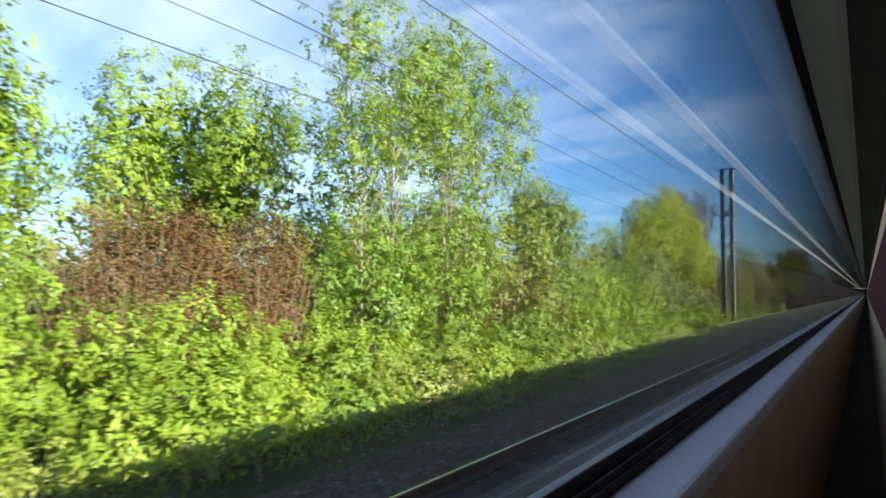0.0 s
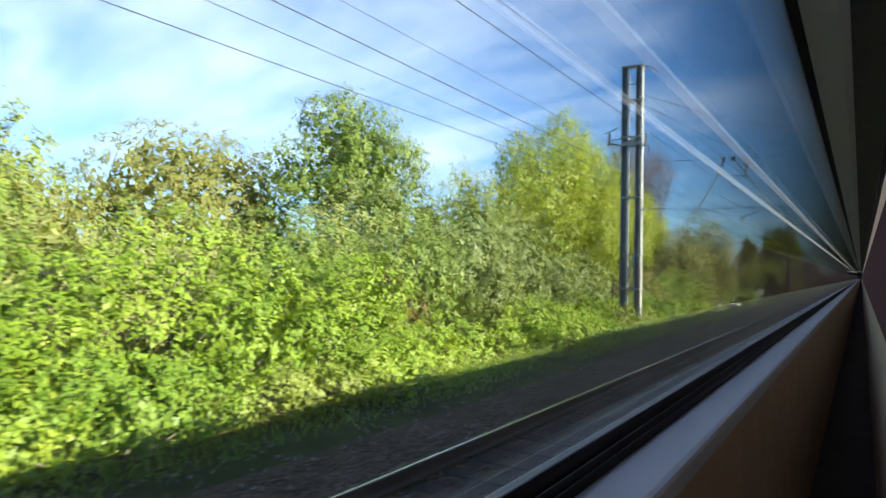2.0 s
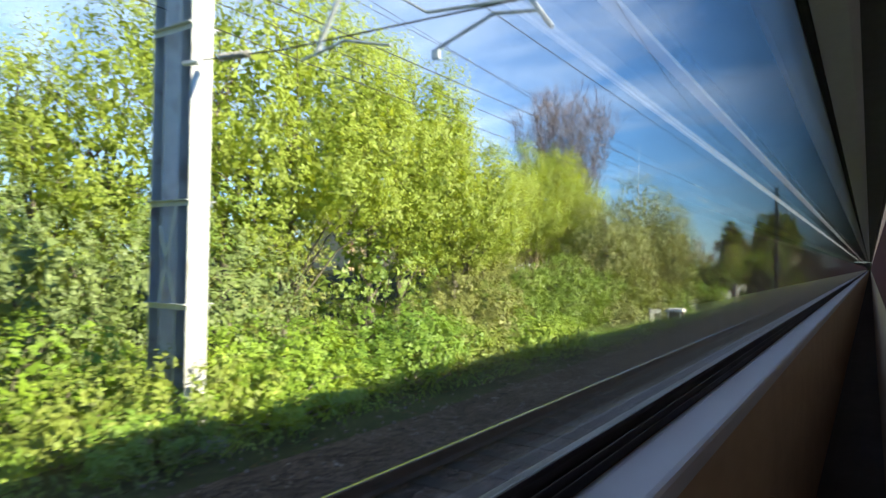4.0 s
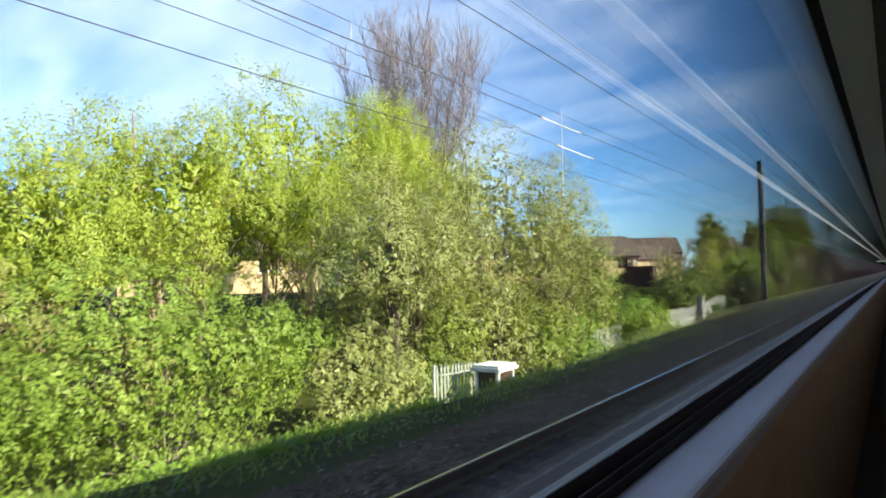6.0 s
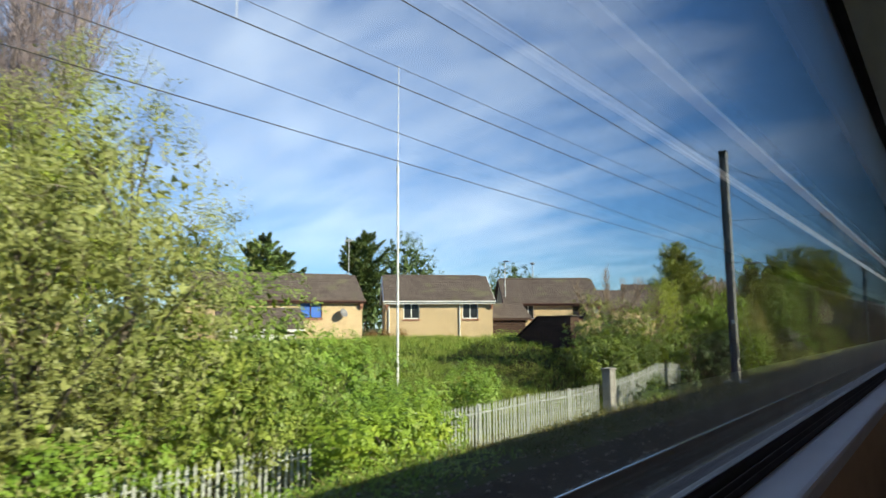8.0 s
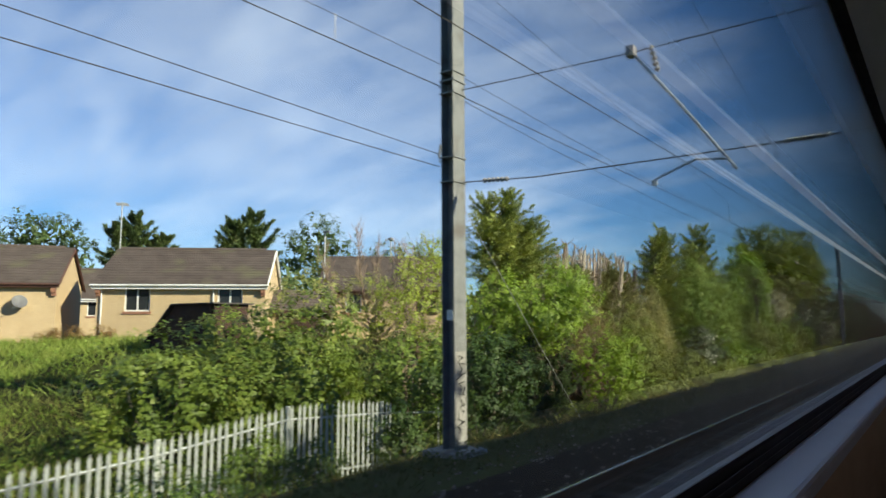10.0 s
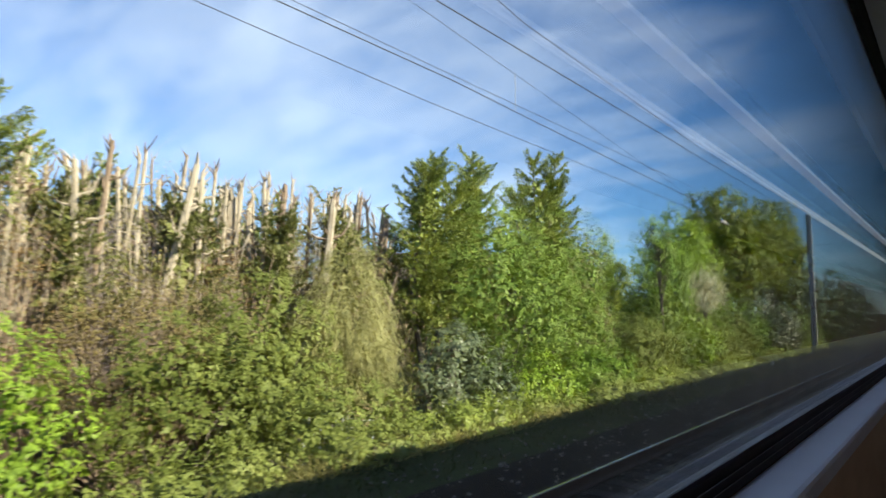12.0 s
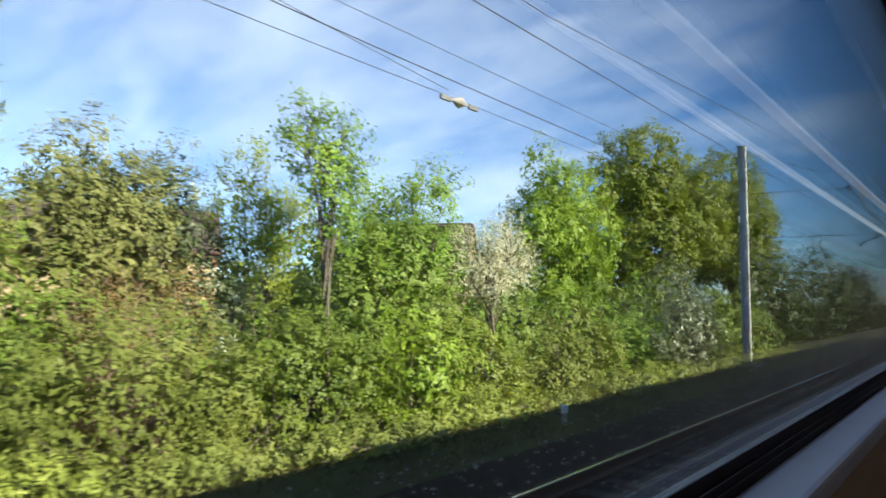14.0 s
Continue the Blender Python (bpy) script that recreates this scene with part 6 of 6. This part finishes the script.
shrub(-13.0, 118.6, 1.5, 1.8, 1.9, HAWTHORN, HW, 0.11)
bare_tree(-17.2, 121.5, 2.4, 2.2, 5.6, "thin wispy sapling with few leaves", twig_n=110)
shrub(-17.0, 119.5, 2.2, 3.2, 3.6, OLIVE, "olive-green bush behind the fence", 0.13, 0.7)
shrub(-10.4, 118.0, 1.2, 1.75, 1.9, IVY, "dark ivy-covered hedge beside the mast", 0.095)
shrub(-15.6, 121.9, 1.0, 2.0, 2.2, IVY, "dark ivy-covered hedge beside the line", 0.095)
tree(-14.0, 119.9, 1.6, 2.0, 0.2, 5.0, WILLOW, "pale yellow-green willow with upright wispy shoots", 0.10, 0.45, trunks=2, shell=0.75, bark=TWIG, trunk_r=0.06, strength=0.35)
tree(-12.2, 124.3, 2.3, 2.9, -0.1, 4.1, MAPLE, "fresh green maple bush with broad leaves", 0.12, 1.1, trunks=2, trunk_r=0.06)
cypress(-14.9, 126.5, 1.7, 7.3, "olive-green cypress with feathery spreading heads", 4, 0.95, 3.6, CYPRESS, 1.0, 1.0, 1.4)
# darker copy of the cypress leaf; the shade below is put into its colour
shrub(-15.3, 126.4, 1.0, 1.7, 4.4, DARKCYPRESS, "lower boughs of a feathery cypress, shade put into the leaf colour", 0.12, 1.2, width=0.27, reach=0.4, strength=0.3)
# dark leaves fill the hollow, standing in for its deep shade
shrub(-11.7, 122.0, 1.1, 2.0, 1.7, SHADELEAF, "undergrowth in a hollow, its deep shade put into the colour", 0.10)
shrub(-10.5, 121.6, 0.7, 1.5, -0.1, SHADELEAF, "undergrowth in a hollow, its deep shade put into the colour", 0.10)
shrub(-12.3, 125.2, 0.9, 1.9, 1.7, SHADELEAF, "undergrowth in a hollow, its deep shade put into the colour", 0.10)
shrub(-11.0, 127.2, 1.2, 2.0, 1.75, MAPLE, "yellow-green maple shoots among brambles", 0.10, 0.8)
shrub(-11.7, 131.0, 1.5, 2.4, 2.1, BRIAR, "dull green bramble tangle under the lopped conifers", 0.085)
twiggery(-13.2, 130.8, 1.2, 2.0, 3.3, "brown dry twigs heaped against the conifers", n=200, bark=TWIG, leaf=DEADHEDGE, leaf_dens=1.6, length=0.08)
shrub(-12.6, 133.0, 1.4, 2.2, 2.6, BRIAR, "green bush below the lopped conifers", 0.09)
weeping_broom(-12.6, 135.4, 1.3, 1.65, 3.25, "pale yellow-olive broom bush with drooping thin shoots")
shrub(-10.5, 133.2, 1.1, 2.0, 0.75, BRIAR, HW, 0.09)
STOUT = {11: 0.10, 18: 0.07, 26: 0.09, 34: 0.06, 43: 0.14, 47: 0.075, 49: 0.09, 55: 0.06, 59: 0.10, 63: 0.065, 69: 0.08, 73: 0.11}
for k in range(84):
    dead_trunk((-14.75 if k in STOUT else -15.4) + 0.6 * math.sin(k * 2.4) * (k not in STOUT), 127.8 + 0.142 * k + 0.16 * math.sin(k * 5.1), (5.15 if k in STOUT else 5.35) + 0.2 * math.sin(k * 1.7) + 0.2 * math.sin(k * 4.9), "pale lopped conifer stem with torn head", STOUT.get(k))
for k in range(6):
    cypress(-15.3 - 0.5 * (k % 2), 128.2 + 2.3 * k, 0.8, 5.2 + 0.5 * math.sin(k * 2.2), "half-lopped cypress with a few green boughs", 2, 1.0, 1.4, leaf=CYPRESS if k % 2 else IVIED, dens=0.4)
twiggery(-15.2, 129.0, 1.0, 2.2, 5.8, "brown brushwood round the lopped conifers", n=300, bark=PALEBARK, leaf=STRAW, leaf_dens=0.7, length=0.08)
twiggery(-15.2, 132.4, 1.0, 2.4, 5.9, "brown brushwood round the lopped conifers", n=300, bark=PALEBARK, leaf=STRAW, leaf_dens=0.7, length=0.08)
twiggery(-15.2, 136.2, 1.0, 2.4, 6.0, "brown brushwood round the lopped conifers", n=300, bark=PALEBARK, leaf=STRAW, leaf_dens=0.7, length=0.08)
twiggery(-15.0, 140.0, 1.0, 1.8, 4.8, "brown brushwood round the lopped conifers", n=160, bark=TWIG, leaf=STRAW, leaf_dens=0.8, length=0.08)
for k in range(6):
    shrub(-16.2 - 0.3 * (k % 2), 128.4 + 2.1 * k, 0.9, 1.6, 4.7 + 0.25 * math.sin(k * 2.6), DEADHEDGE if k % 2 else IVIED, "dull brown-green hedge behind the lopped conifers", 0.10, 0.8, width=0.4)
for k in range(5):
    twiggery(-14.5 - 0.2 * (k % 2), 128.8 + 2.2 * k, 0.7, 1.5, 5.0 + 0.3 * math.sin(k * 2.1), "grey-brown dead brushwood hung on lopped conifers", n=210, bark=GREYTWIG if k % 2 else TWIG, leaf=STRAW if k % 2 else DRY, leaf_dens=0.55, length=0.08)
for k in range(4):
    cypress(-14.4, 129.6 + 2.5 * k, 0.95, 4.45 + 0.5 * math.sin(k * 3.1), "half-lopped cypress with a few green boughs", 1, 0.9, 1.9, leaf=IVIED, dens=0.8)
OC = "dense olive-green cypress with ragged heads"
cypress(-13.6, 140.2, 1.5, 6.6, OC, 3, 0.8, 1.6, rich=1.3, dens=1.15)
cypress(-13.9, 143.2, 1.5, 7.5, OC, 3, 1.2, 1.6, rich=1.3, dens=1.1)
cypress(-13.4, 146.3, 1.4, 7.9, OC, 3, 1.0, 1.6, rich=1.3, dens=1.1)
cypress(-13.2, 147.0, 0.8, 7.2, OC, 1, 1.0, 0.8, dens=1.1, rich=1.3)
shrub(-14.2, 141.2, 1.4, 2.5, 5.9, CYPRESS, "dense olive cypress boughs with ragged outline", 0.105, 1.3, width=0.27, reach=0.4, strength=0.2)
shrub(-13.7, 144.9, 1.4, 2.3, 6.0, CYPRESS, "dense olive cypress boughs with ragged outline", 0.105, 1.3, width=0.27, reach=0.4, strength=0.2)
shrub(-12.3, 147.2, 1.3, 2.0, 3.3, HAWTHORN, "tall green bush grown against the conifers", 0.115)
shrub(-10.5, 137.3, 1.1, 1.5, 1.85, LAUREL, "dark glossy laurel bush by the line", 0.11)
shrub(-12.1, 141.5, 1.7, 2.7, 5.7, FEATHER, "broad mid-green conifer bush with layered boughs", 0.095, 1.0, clump=0.5, width=0.42, reach=0.34)
shrub(-11.9, 144.9, 1.7, 2.6, 5.6, FEATHER, "broad mid-green conifer bush with layered boughs", 0.095, 1.0, clump=0.5, width=0.42, reach=0.34)
shrub(-10.3, 140.4, 0.9, 1.5, 0.9, BRAMBLE, BR, 0.10)
shrub(-10.3, 144.2, 0.9, 1.8, 1.0, ELDER, EL, 0.10)

# ---- towards the third mast
shrub(-10.9, 149.4, 1.3, 2.2, 2.0, BRIAR, "bright-tipped green bramble hedge by the line", 0.08)
shrub(-11.2, 152.4, 1.4, 2.3, 2.2, HEDGE, "dense green bramble hedge by the line", 0.08)
tree(-15.0, 150.4, 1.3, 1.8, -0.8, 5.5, IVIED, "ivy-clad old tree with dull leaves", 0.11, 0.8, bark=PALEBARK, strength=0.35)
shrub(-14.3, 149.7, 1.4, 1.7, 5.8, IVIED, "dull olive leaves on an old ivied tree", 0.11, 1.7, strength=0.16)
shrub(-14.5, 151.9, 1.2, 1.3, 5.9, LAUREL, "grey-green rounded holly beside an ivied tree", 0.10, 1.5, strength=0.14)
dead_trunk(-13.0, 148.1, 4.3, "pale lopped conifer stem with torn head")
twiggery(-12.9, 149.7, 0.6, 0.9, 3.2, "grey-pink withered brushwood under an ivied tree", n=150, leaf=DRY, leaf_dens=2.2, length=0.07)
shrub(-17.2, 158.8, 1.6, 2.4, 5.6, HAWTHORN, "dense green thicket behind the front bushes", 0.14, 1.0)
shrub(-15.8, 158.0, 1.5, 2.0, 5.0, HAWTHORN, "dense green thicket behind the front bushes", 0.14, 0.8)
shrub(-15.8, 152.0, 1.0, 1.0, 2.6, IVIED, "dull ivy leaves on an old stump", 0.12, 1.1)
# this one in the near-black leaf, for the dark hollow under the roof
shrub(-17.5, 155.5, 1.6, 2.4, 2.6, SHADELEAF, "dense green thicket behind the front bushes", 0.15, 0.7)
shrub(-17.5, 160.5, 1.6, 2.6, 4.4, MIXED, "dense green thicket behind the front bushes", 0.15, 0.7)
twiggery(-14.0, 151.2, 1.1, 1.2, 3.4, "brown withered branches on an ivied tree", n=110, leaf_dens=0.6)
shrub(-12.3, 156.0, 1.6, 2.2, 3.9, HAWTHORN, HW, 0.11)
tree(-11.6, 153.4, 0.7, 0.9, 2.2, 6.4, ELDER, "slim upright maple sapling with open leaves", 0.12, 1.0, trunk_r=0.06, shell=0.8)
tree(-14.2, 153.7, 0.9, 1.3, 0.6, 5.6, WILLOW, "pale green sapling with sparse young leaves", 0.10, 0.9, trunks=2, trunk_r=0.04, shell=0.85)
tree(-13.0, 157.6, 1.5, 2.5, 0.2, 6.1, ELDER, "light green young maple behind the hedge", 0.12, 1.2, trunk_r=0.07, shell=0.8)
tree(-11.5, 159.0, 0.9, 1.2, 1.0, 4.5, BLOSSOM, "hawthorn in white blossom", 0.055, 0.45, trunk_r=0.06, per=10, width=0.9)
shrub(-12.3, 160.4, 1.2, 1.4, 4.0, HAWTHORN, "leafy part of a flowering hawthorn", 0.10, 0.5)
shrub(-10.9, 155.6, 1.1, 1.6, 1.9, MAPLE, "bright green young maple in the hedge", 0.13, 0.8)
shrub(-10.9, 157.6, 1.1, 2.2, 1.5, MIXED, EL, 0.105)
shrub(-11.0, 162.6, 1.3, 2.6, 1.9, BRIAR, HW, 0.11)
shrub(-11.1, 167.6, 1.3, 2.8, 1.7, ELDER, EL, 0.11)
tree(-16.6, 171.4, 2.8, 4.0, -1.2, 9.0, MAPLE, "yellow-green tree with flat layered boughs", 0.16, 1.8)
tree(-17.0, 182.0, 5.0, 6.5, -1.4, 12.4, OAK, "large rounded green tree behind the mast", 0.22, 3.0, trunk_r=0.3, strength=0.2)
tree(-15.6, 196.0, 4.4, 6.4, -1.4, 13.0, OAK, "large rounded green tree further along", 0.24, 2.6, trunk_r=0.3, strength=0.2)
shrub(-11.7, 173.8, 1.8, 3.4, 3.9, LAUREL, "dull grey-green bush at the mast's foot", 0.11)
shrub(-9.6, 168.4, 0.8, 2.4, 2.5, LAUREL, "dull grey-green bush before the mast", 0.11)
shrub(-11.4, 180.5, 1.8, 3.4, 3.0, HAWTHORN, HW, 0.15)
for k in range(6):
    shrub(-12.5 - (k % 2), 190.0 + 9 * k, 2.6, 5.2, 5.0 + (k % 3), FARTREE, "distant green trackside trees", 0.24)

# ---- second rows that close the thickets
for k in range(17):
    shrub(-15.4 - 1.2 * (k % 2), -4.0 + 4.0 * k, 1.9, 2.9, (3.1 if 7 <= k <= 10 else 4.3) + 0.6 * math.sin(k * 1.9), SALLOW if 7 <= k <= 11 else OLIVE if k % 3 == 0 else HAWTHORN, "dense green thicket behind the front bushes", 0.17 if 7 <= k <= 11 else 0.21, 0.8 if 7 <= k <= 11 else 0.55)
for k in range(7):
    shrub(-17.4, 67.5 + 4.0 * k, 1.6, 2.8, 1.25 + 0.4 * math.sin(k * 2.3), OLIVE if k % 2 else MIXED, "dull olive undergrowth below the willows", 0.16, 0.6)
for k in range(9):
    shrub(-14.6 - 0.8 * (k % 2), 152.5 + 4.2 * k, 1.7, 2.7, (2.4 if k == 0 else 3.2) + 0.6 * math.sin(k * 1.3), HAWTHORN if k % 2 else ELDER, "dense green thicket behind the front bushes", 0.18, 0.6)
for k in range(22):
    if k in (13, 14):      # a gap of open grass
        continue
    shrub(-8.62 - 0.2 * (k % 3), -3.0 + 2.95 * k + 0.5 * math.sin(k * 3.1), 0.85 + 0.1 * (k % 2), 1.9, 0.55 + 0.28 * math.sin(k * 2.7), (BRAMBLE, ELDER, MIXED)[k % 3], "low bramble fringe at the ballast edge", 0.10, 0.8)
for k in range(2, 18):
    shrub(-9.2 - 0.25 * (k % 3), 123.0 + 3.3 * k, 0.75, 1.9, (0.05 if k < 9 else -0.12) + 0.2 * math.sin(k * 2.1), (BRIAR, MIXED, BRIAR)[k % 3], "low weed fringe at the ballast edge", 0.095, 0.75)

# ---- the willow row goes on behind the mounds
tree(-15.0, 65.2, 2.6, 2.5, -1.0, 7.9, WILLOW, "bright yellow-green willow with a rounded crown", 0.14, 1.5, trunks=2, strength=0.22, reach=0.8, rise=0.9)

# ---- trees behind the houses
tree(-89.0, 138.6, 5.0, 6.6, 5.0, 16.0, FARTREE, "broad grey-green tree behind the houses", 0.42, 1.1)
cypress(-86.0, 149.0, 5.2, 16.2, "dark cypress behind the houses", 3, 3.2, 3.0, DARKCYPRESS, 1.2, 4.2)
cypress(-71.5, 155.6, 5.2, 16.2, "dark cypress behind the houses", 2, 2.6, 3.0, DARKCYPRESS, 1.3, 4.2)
tree(-80.0, 175.0, 5.6, 7.2, 4.0, 19.0, FARTREE, "broad dull green tree behind the houses", 0.45, 1.1)
tree(-42.0, 151.0, 3.2, 5.0, 2.0, 9.4, FARTREE, "broad tree behind the houses", 0.32, 0.9)
tree(-38.0, 100.0, 3.0, 4.0, 2.0, 8.0, FARTREE, "broad tree beside the houses", 0.30, 0.9)
for k in range(3):
    shrub(-33.4 + 0.62 * k, 117.4 + 0.9 * k, 0.42, 0.42, 1.85, DRY, "small round brown-leaved garden bush", 0.07, foot=1.2, twigs=5)
for k in range(2):
    shrub(-31.8 + 0.6 * k, 124.3 + 0.9 * k, 0.42, 0.42, 1.95, DRY, "small round brown-leaved garden bush", 0.07, foot=1.2, twigs=5)


# ---- trees on the sunny side of the line, whose shade falls across the track
SH = "broad green tree on the sunny side of the line"
tree(8.4, 116.6, 2.4, 2.5, -0.4, 10.2, OAK, SH, 0.30, 1.7)
tree(8.2, 121.4, 2.2, 1.9, -0.4, 9.6, OAK, SH, 0.30, 1.7)
tree(8.4, 125.6, 2.4, 2.4, -0.4, 11.8, OAK, SH, 0.30, 1.7)
tree(8.4, 112.2, 2.2, 1.9, -0.4, 9.5, OAK, SH, 0.30, 1.7)


# ---- undergrowth, verge grass and the far hedge line
def ground_heights(x, y):
    return np.array([land(a, b) for a, b in zip(x, y)])


def grass_stuff(name, n, xr, yr, material, height, label, lean=0.35, seed=5, thin=0.012, bare=-0.5):
    rng = np.random.default_rng(seed)
    x, y = rng.uniform(*xr, n), rng.uniform(*yr, n)
    keep = np.sin(x * 2.1 + y * 0.9) + np.sin(y * 1.7 - x) + rng.normal(size=n) * 0.9 > bare
    x, y = x[keep], y[keep]
    m = len(x)
    at = np.stack([x, y, ground_heights(x, y) - 0.02], 1)
    h = height * rng.uniform(0.4, 1.25, (m, 1))
    up = unit(np.concatenate([rng.normal(size=(m, 2)) * lean, np.ones((m, 1))], 1))
    sd = unit(np.cross(up, rng.normal(size=(m, 3)))) * thin
    bend = np.concatenate([rng.normal(size=(m, 2)) * lean * 0.7, -0.12 * np.ones((m, 1))], 1) * h
    tip = at + up * h + bend * 0.8
    v = np.stack([at - sd, at + sd, at + (tip - at) * 0.6 + sd * 0.8, tip], 1)
    tagged(new(name, blade_mesh(name, v, material)), label, "grass", kind="stuff")


grass_stuff("verge_grass", 15500, (-10.4, -7.7), (0, 95), GRASS, 0.24, "short green grass along the track edge")
grass_stuff("dark_grass", 14500, (-10.4, -7.3), (95, 182), DARKGRASS, 0.26, "dull dark grass along the track edge", 0.5, 16)
grass_stuff("verge_straw", 7000, (-11.2, -8.7), (54, 182), STRAW, 0.42, "dry straw-coloured grass along the bank", 0.7, 6, 0.007)
grass_stuff("verge_litter", 22000, (-9.6, -7.2), (0, 182), RUSSET, 0.10, "dead brown stalks and litter on the ballast edge", 1.5, 9, 0.012)
grass_stuff("meadow_grass", 62000, (-31.5, -11.8), (94, 128), MEADOW, 0.45, "rough green meadow grass below the gardens", 0.5, 7, 0.015, -1.9)
grass_stuff("meadow_straw", 8500, (-20, -11.9), (96, 113), STRAW, 0.62, "fallen dry stalks in the meadow", 1.1, 8, 0.005)
grass_stuff("sunny_grass", 14000, (-11.0, -8.5), (58, 78), GRASS, 0.30, "fresh sunlit grass below the mound", 0.5, 12, 0.011)
grass_stuff("gap_grass", 4200, (-10.4, -8.4), (33.8, 40.2), GRASS, 0.28, "fresh sunlit grass between brambles", 0.5, 14, 0.010)
grass_stuff("gap_straw", 900, (-10.6, -8.8), (33.8, 40.0), STRAW, 0.5, "dry straw stalks between brambles", 0.9, 15, 0.006)
grass_stuff("heap_straw", 3800, (-10.6, -8.7), (131, 139.5), STRAW, 0.55, "dry straw stalks below the laurel", 0.9, 17, 0.007, -1.9)
grass_stuff("sunny_straw", 2500, (-10.9, -9.3), (58, 120), STRAW, 0.45, "dry straw stalks along the bank", 0.8, 13, 0.006)


def undergrowth(name, n, xr, yr, material, length, top, label, seed):
    rng = np.random.default_rng(seed)
    x, y = rng.uniform(*xr, n), rng.uniform(*yr, n)
    wave = np.sin(y * 0.83) + np.sin(y * 2.1 + 1) + np.sin(x * 3 + y * 0.4)
    keep = wave + rng.normal(size=n) * 0.8 > -0.6
    x, y, wave = x[keep], y[keep], wave[keep]
    z = ground_heights(x, y) + np.abs(rng.random(len(x))) * top * (0.55 + 0.18 * wave)
    at = np.stack([x, y, np.maximum(z, ground_heights(x, y) + 0.02)], 1)
    v = leafy(rng, at, np.tile([0.5, 0, 0.8], (len(at), 1)), 6, length * 1.3, length, length * 0.6)
    tagged(new(name, blade_mesh(name, v, material)), label, "undergrowth", kind="stuff")


undergrowth("bramble_undergrowth", 5000, (-11.6, -9.3), (-4, 62), BRAMBLE, 0.10, 0.55, "low bramble leaves covering the bank", 21)
undergrowth("bank_undergrowth", 3600, (-11.4, -9.6), (64, 96), ELDER, 0.10, 0.40, "low green weeds covering the bank", 22)
undergrowth("hedge_undergrowth", 4600, (-11.8, -9.4), (126.5, 186), BRIAR, 0.10, 0.50, "low dull green weeds covering the bank", 23)
undergrowth("verge_weeds", 2700, (-8.8, -7.5), (-2, 95), HAWTHORN, 0.075, 0.30, "low dull weeds at the foot of the ballast", 26)
undergrowth("dark_weeds", 2500, (-8.8, -7.5), (95, 184), DARKGRASS, 0.075, 0.28, "low dark weeds at the foot of the ballast", 27)
undergrowth("meadow_weeds", 2400, (-27.0, -12.2), (95, 122), ELDER, 0.10, 0.45, "fresh green weeds in the rough meadow", 24)
undergrowth("thicket_floor", 3600, (-24.0, -11.6), (-4, 95), HAWTHORN, 0.16, 0.9, "shaded leaves under the thicket", 25)


def far_wood(seed=31):
    """Distant hedges and woods all round the fields."""
    rng = np.random.default_rng(seed)
    n = 18000
    y = rng.uniform(-160, 420, n)
    x = -66 - 14 * rng.random(n) - 0.0004 * (y - 130) ** 2
    prof = 5.2 + 1.6 * np.sin(y * 0.09) + 1.3 * np.sin(y * 0.23 + 2) + 0.8 * np.sin(y * 0.61)
    z = 1.0 + prof * rng.random(n) ** 0.7
    at = np.stack([x, y, z], 1)
    face = unit(np.array([0.7, -0.2, 0.6]) + rng.normal(size=(n, 3)) * 0.7)
    v = blades(rng, at, face, 1.35, 0.9)
    tagged(new("far_woods", blade_mesh("far_woods", v, FARTREE)), "distant green hedges and woods beyond the houses", "trees", kind="stuff")


far_wood()


# ---------------------------------------------------------------- sleepers of the neighbouring track
SLEEPER = sleeper_mesh()
track = empty("sleeper_row", (TRACK_X, 0, 0))
for k in range(290):
    piece("sleeper", SLEEPER, track, pose(random.uniform(-0.015, 0.015), -4 + 0.65 * k, random.uniform(-0.008, 0.004), 0, 0, random.uniform(-0.5, 0.5)))
tagged(track, "worn concrete sleepers under the neighbouring track", "sleepers", kind="structure")
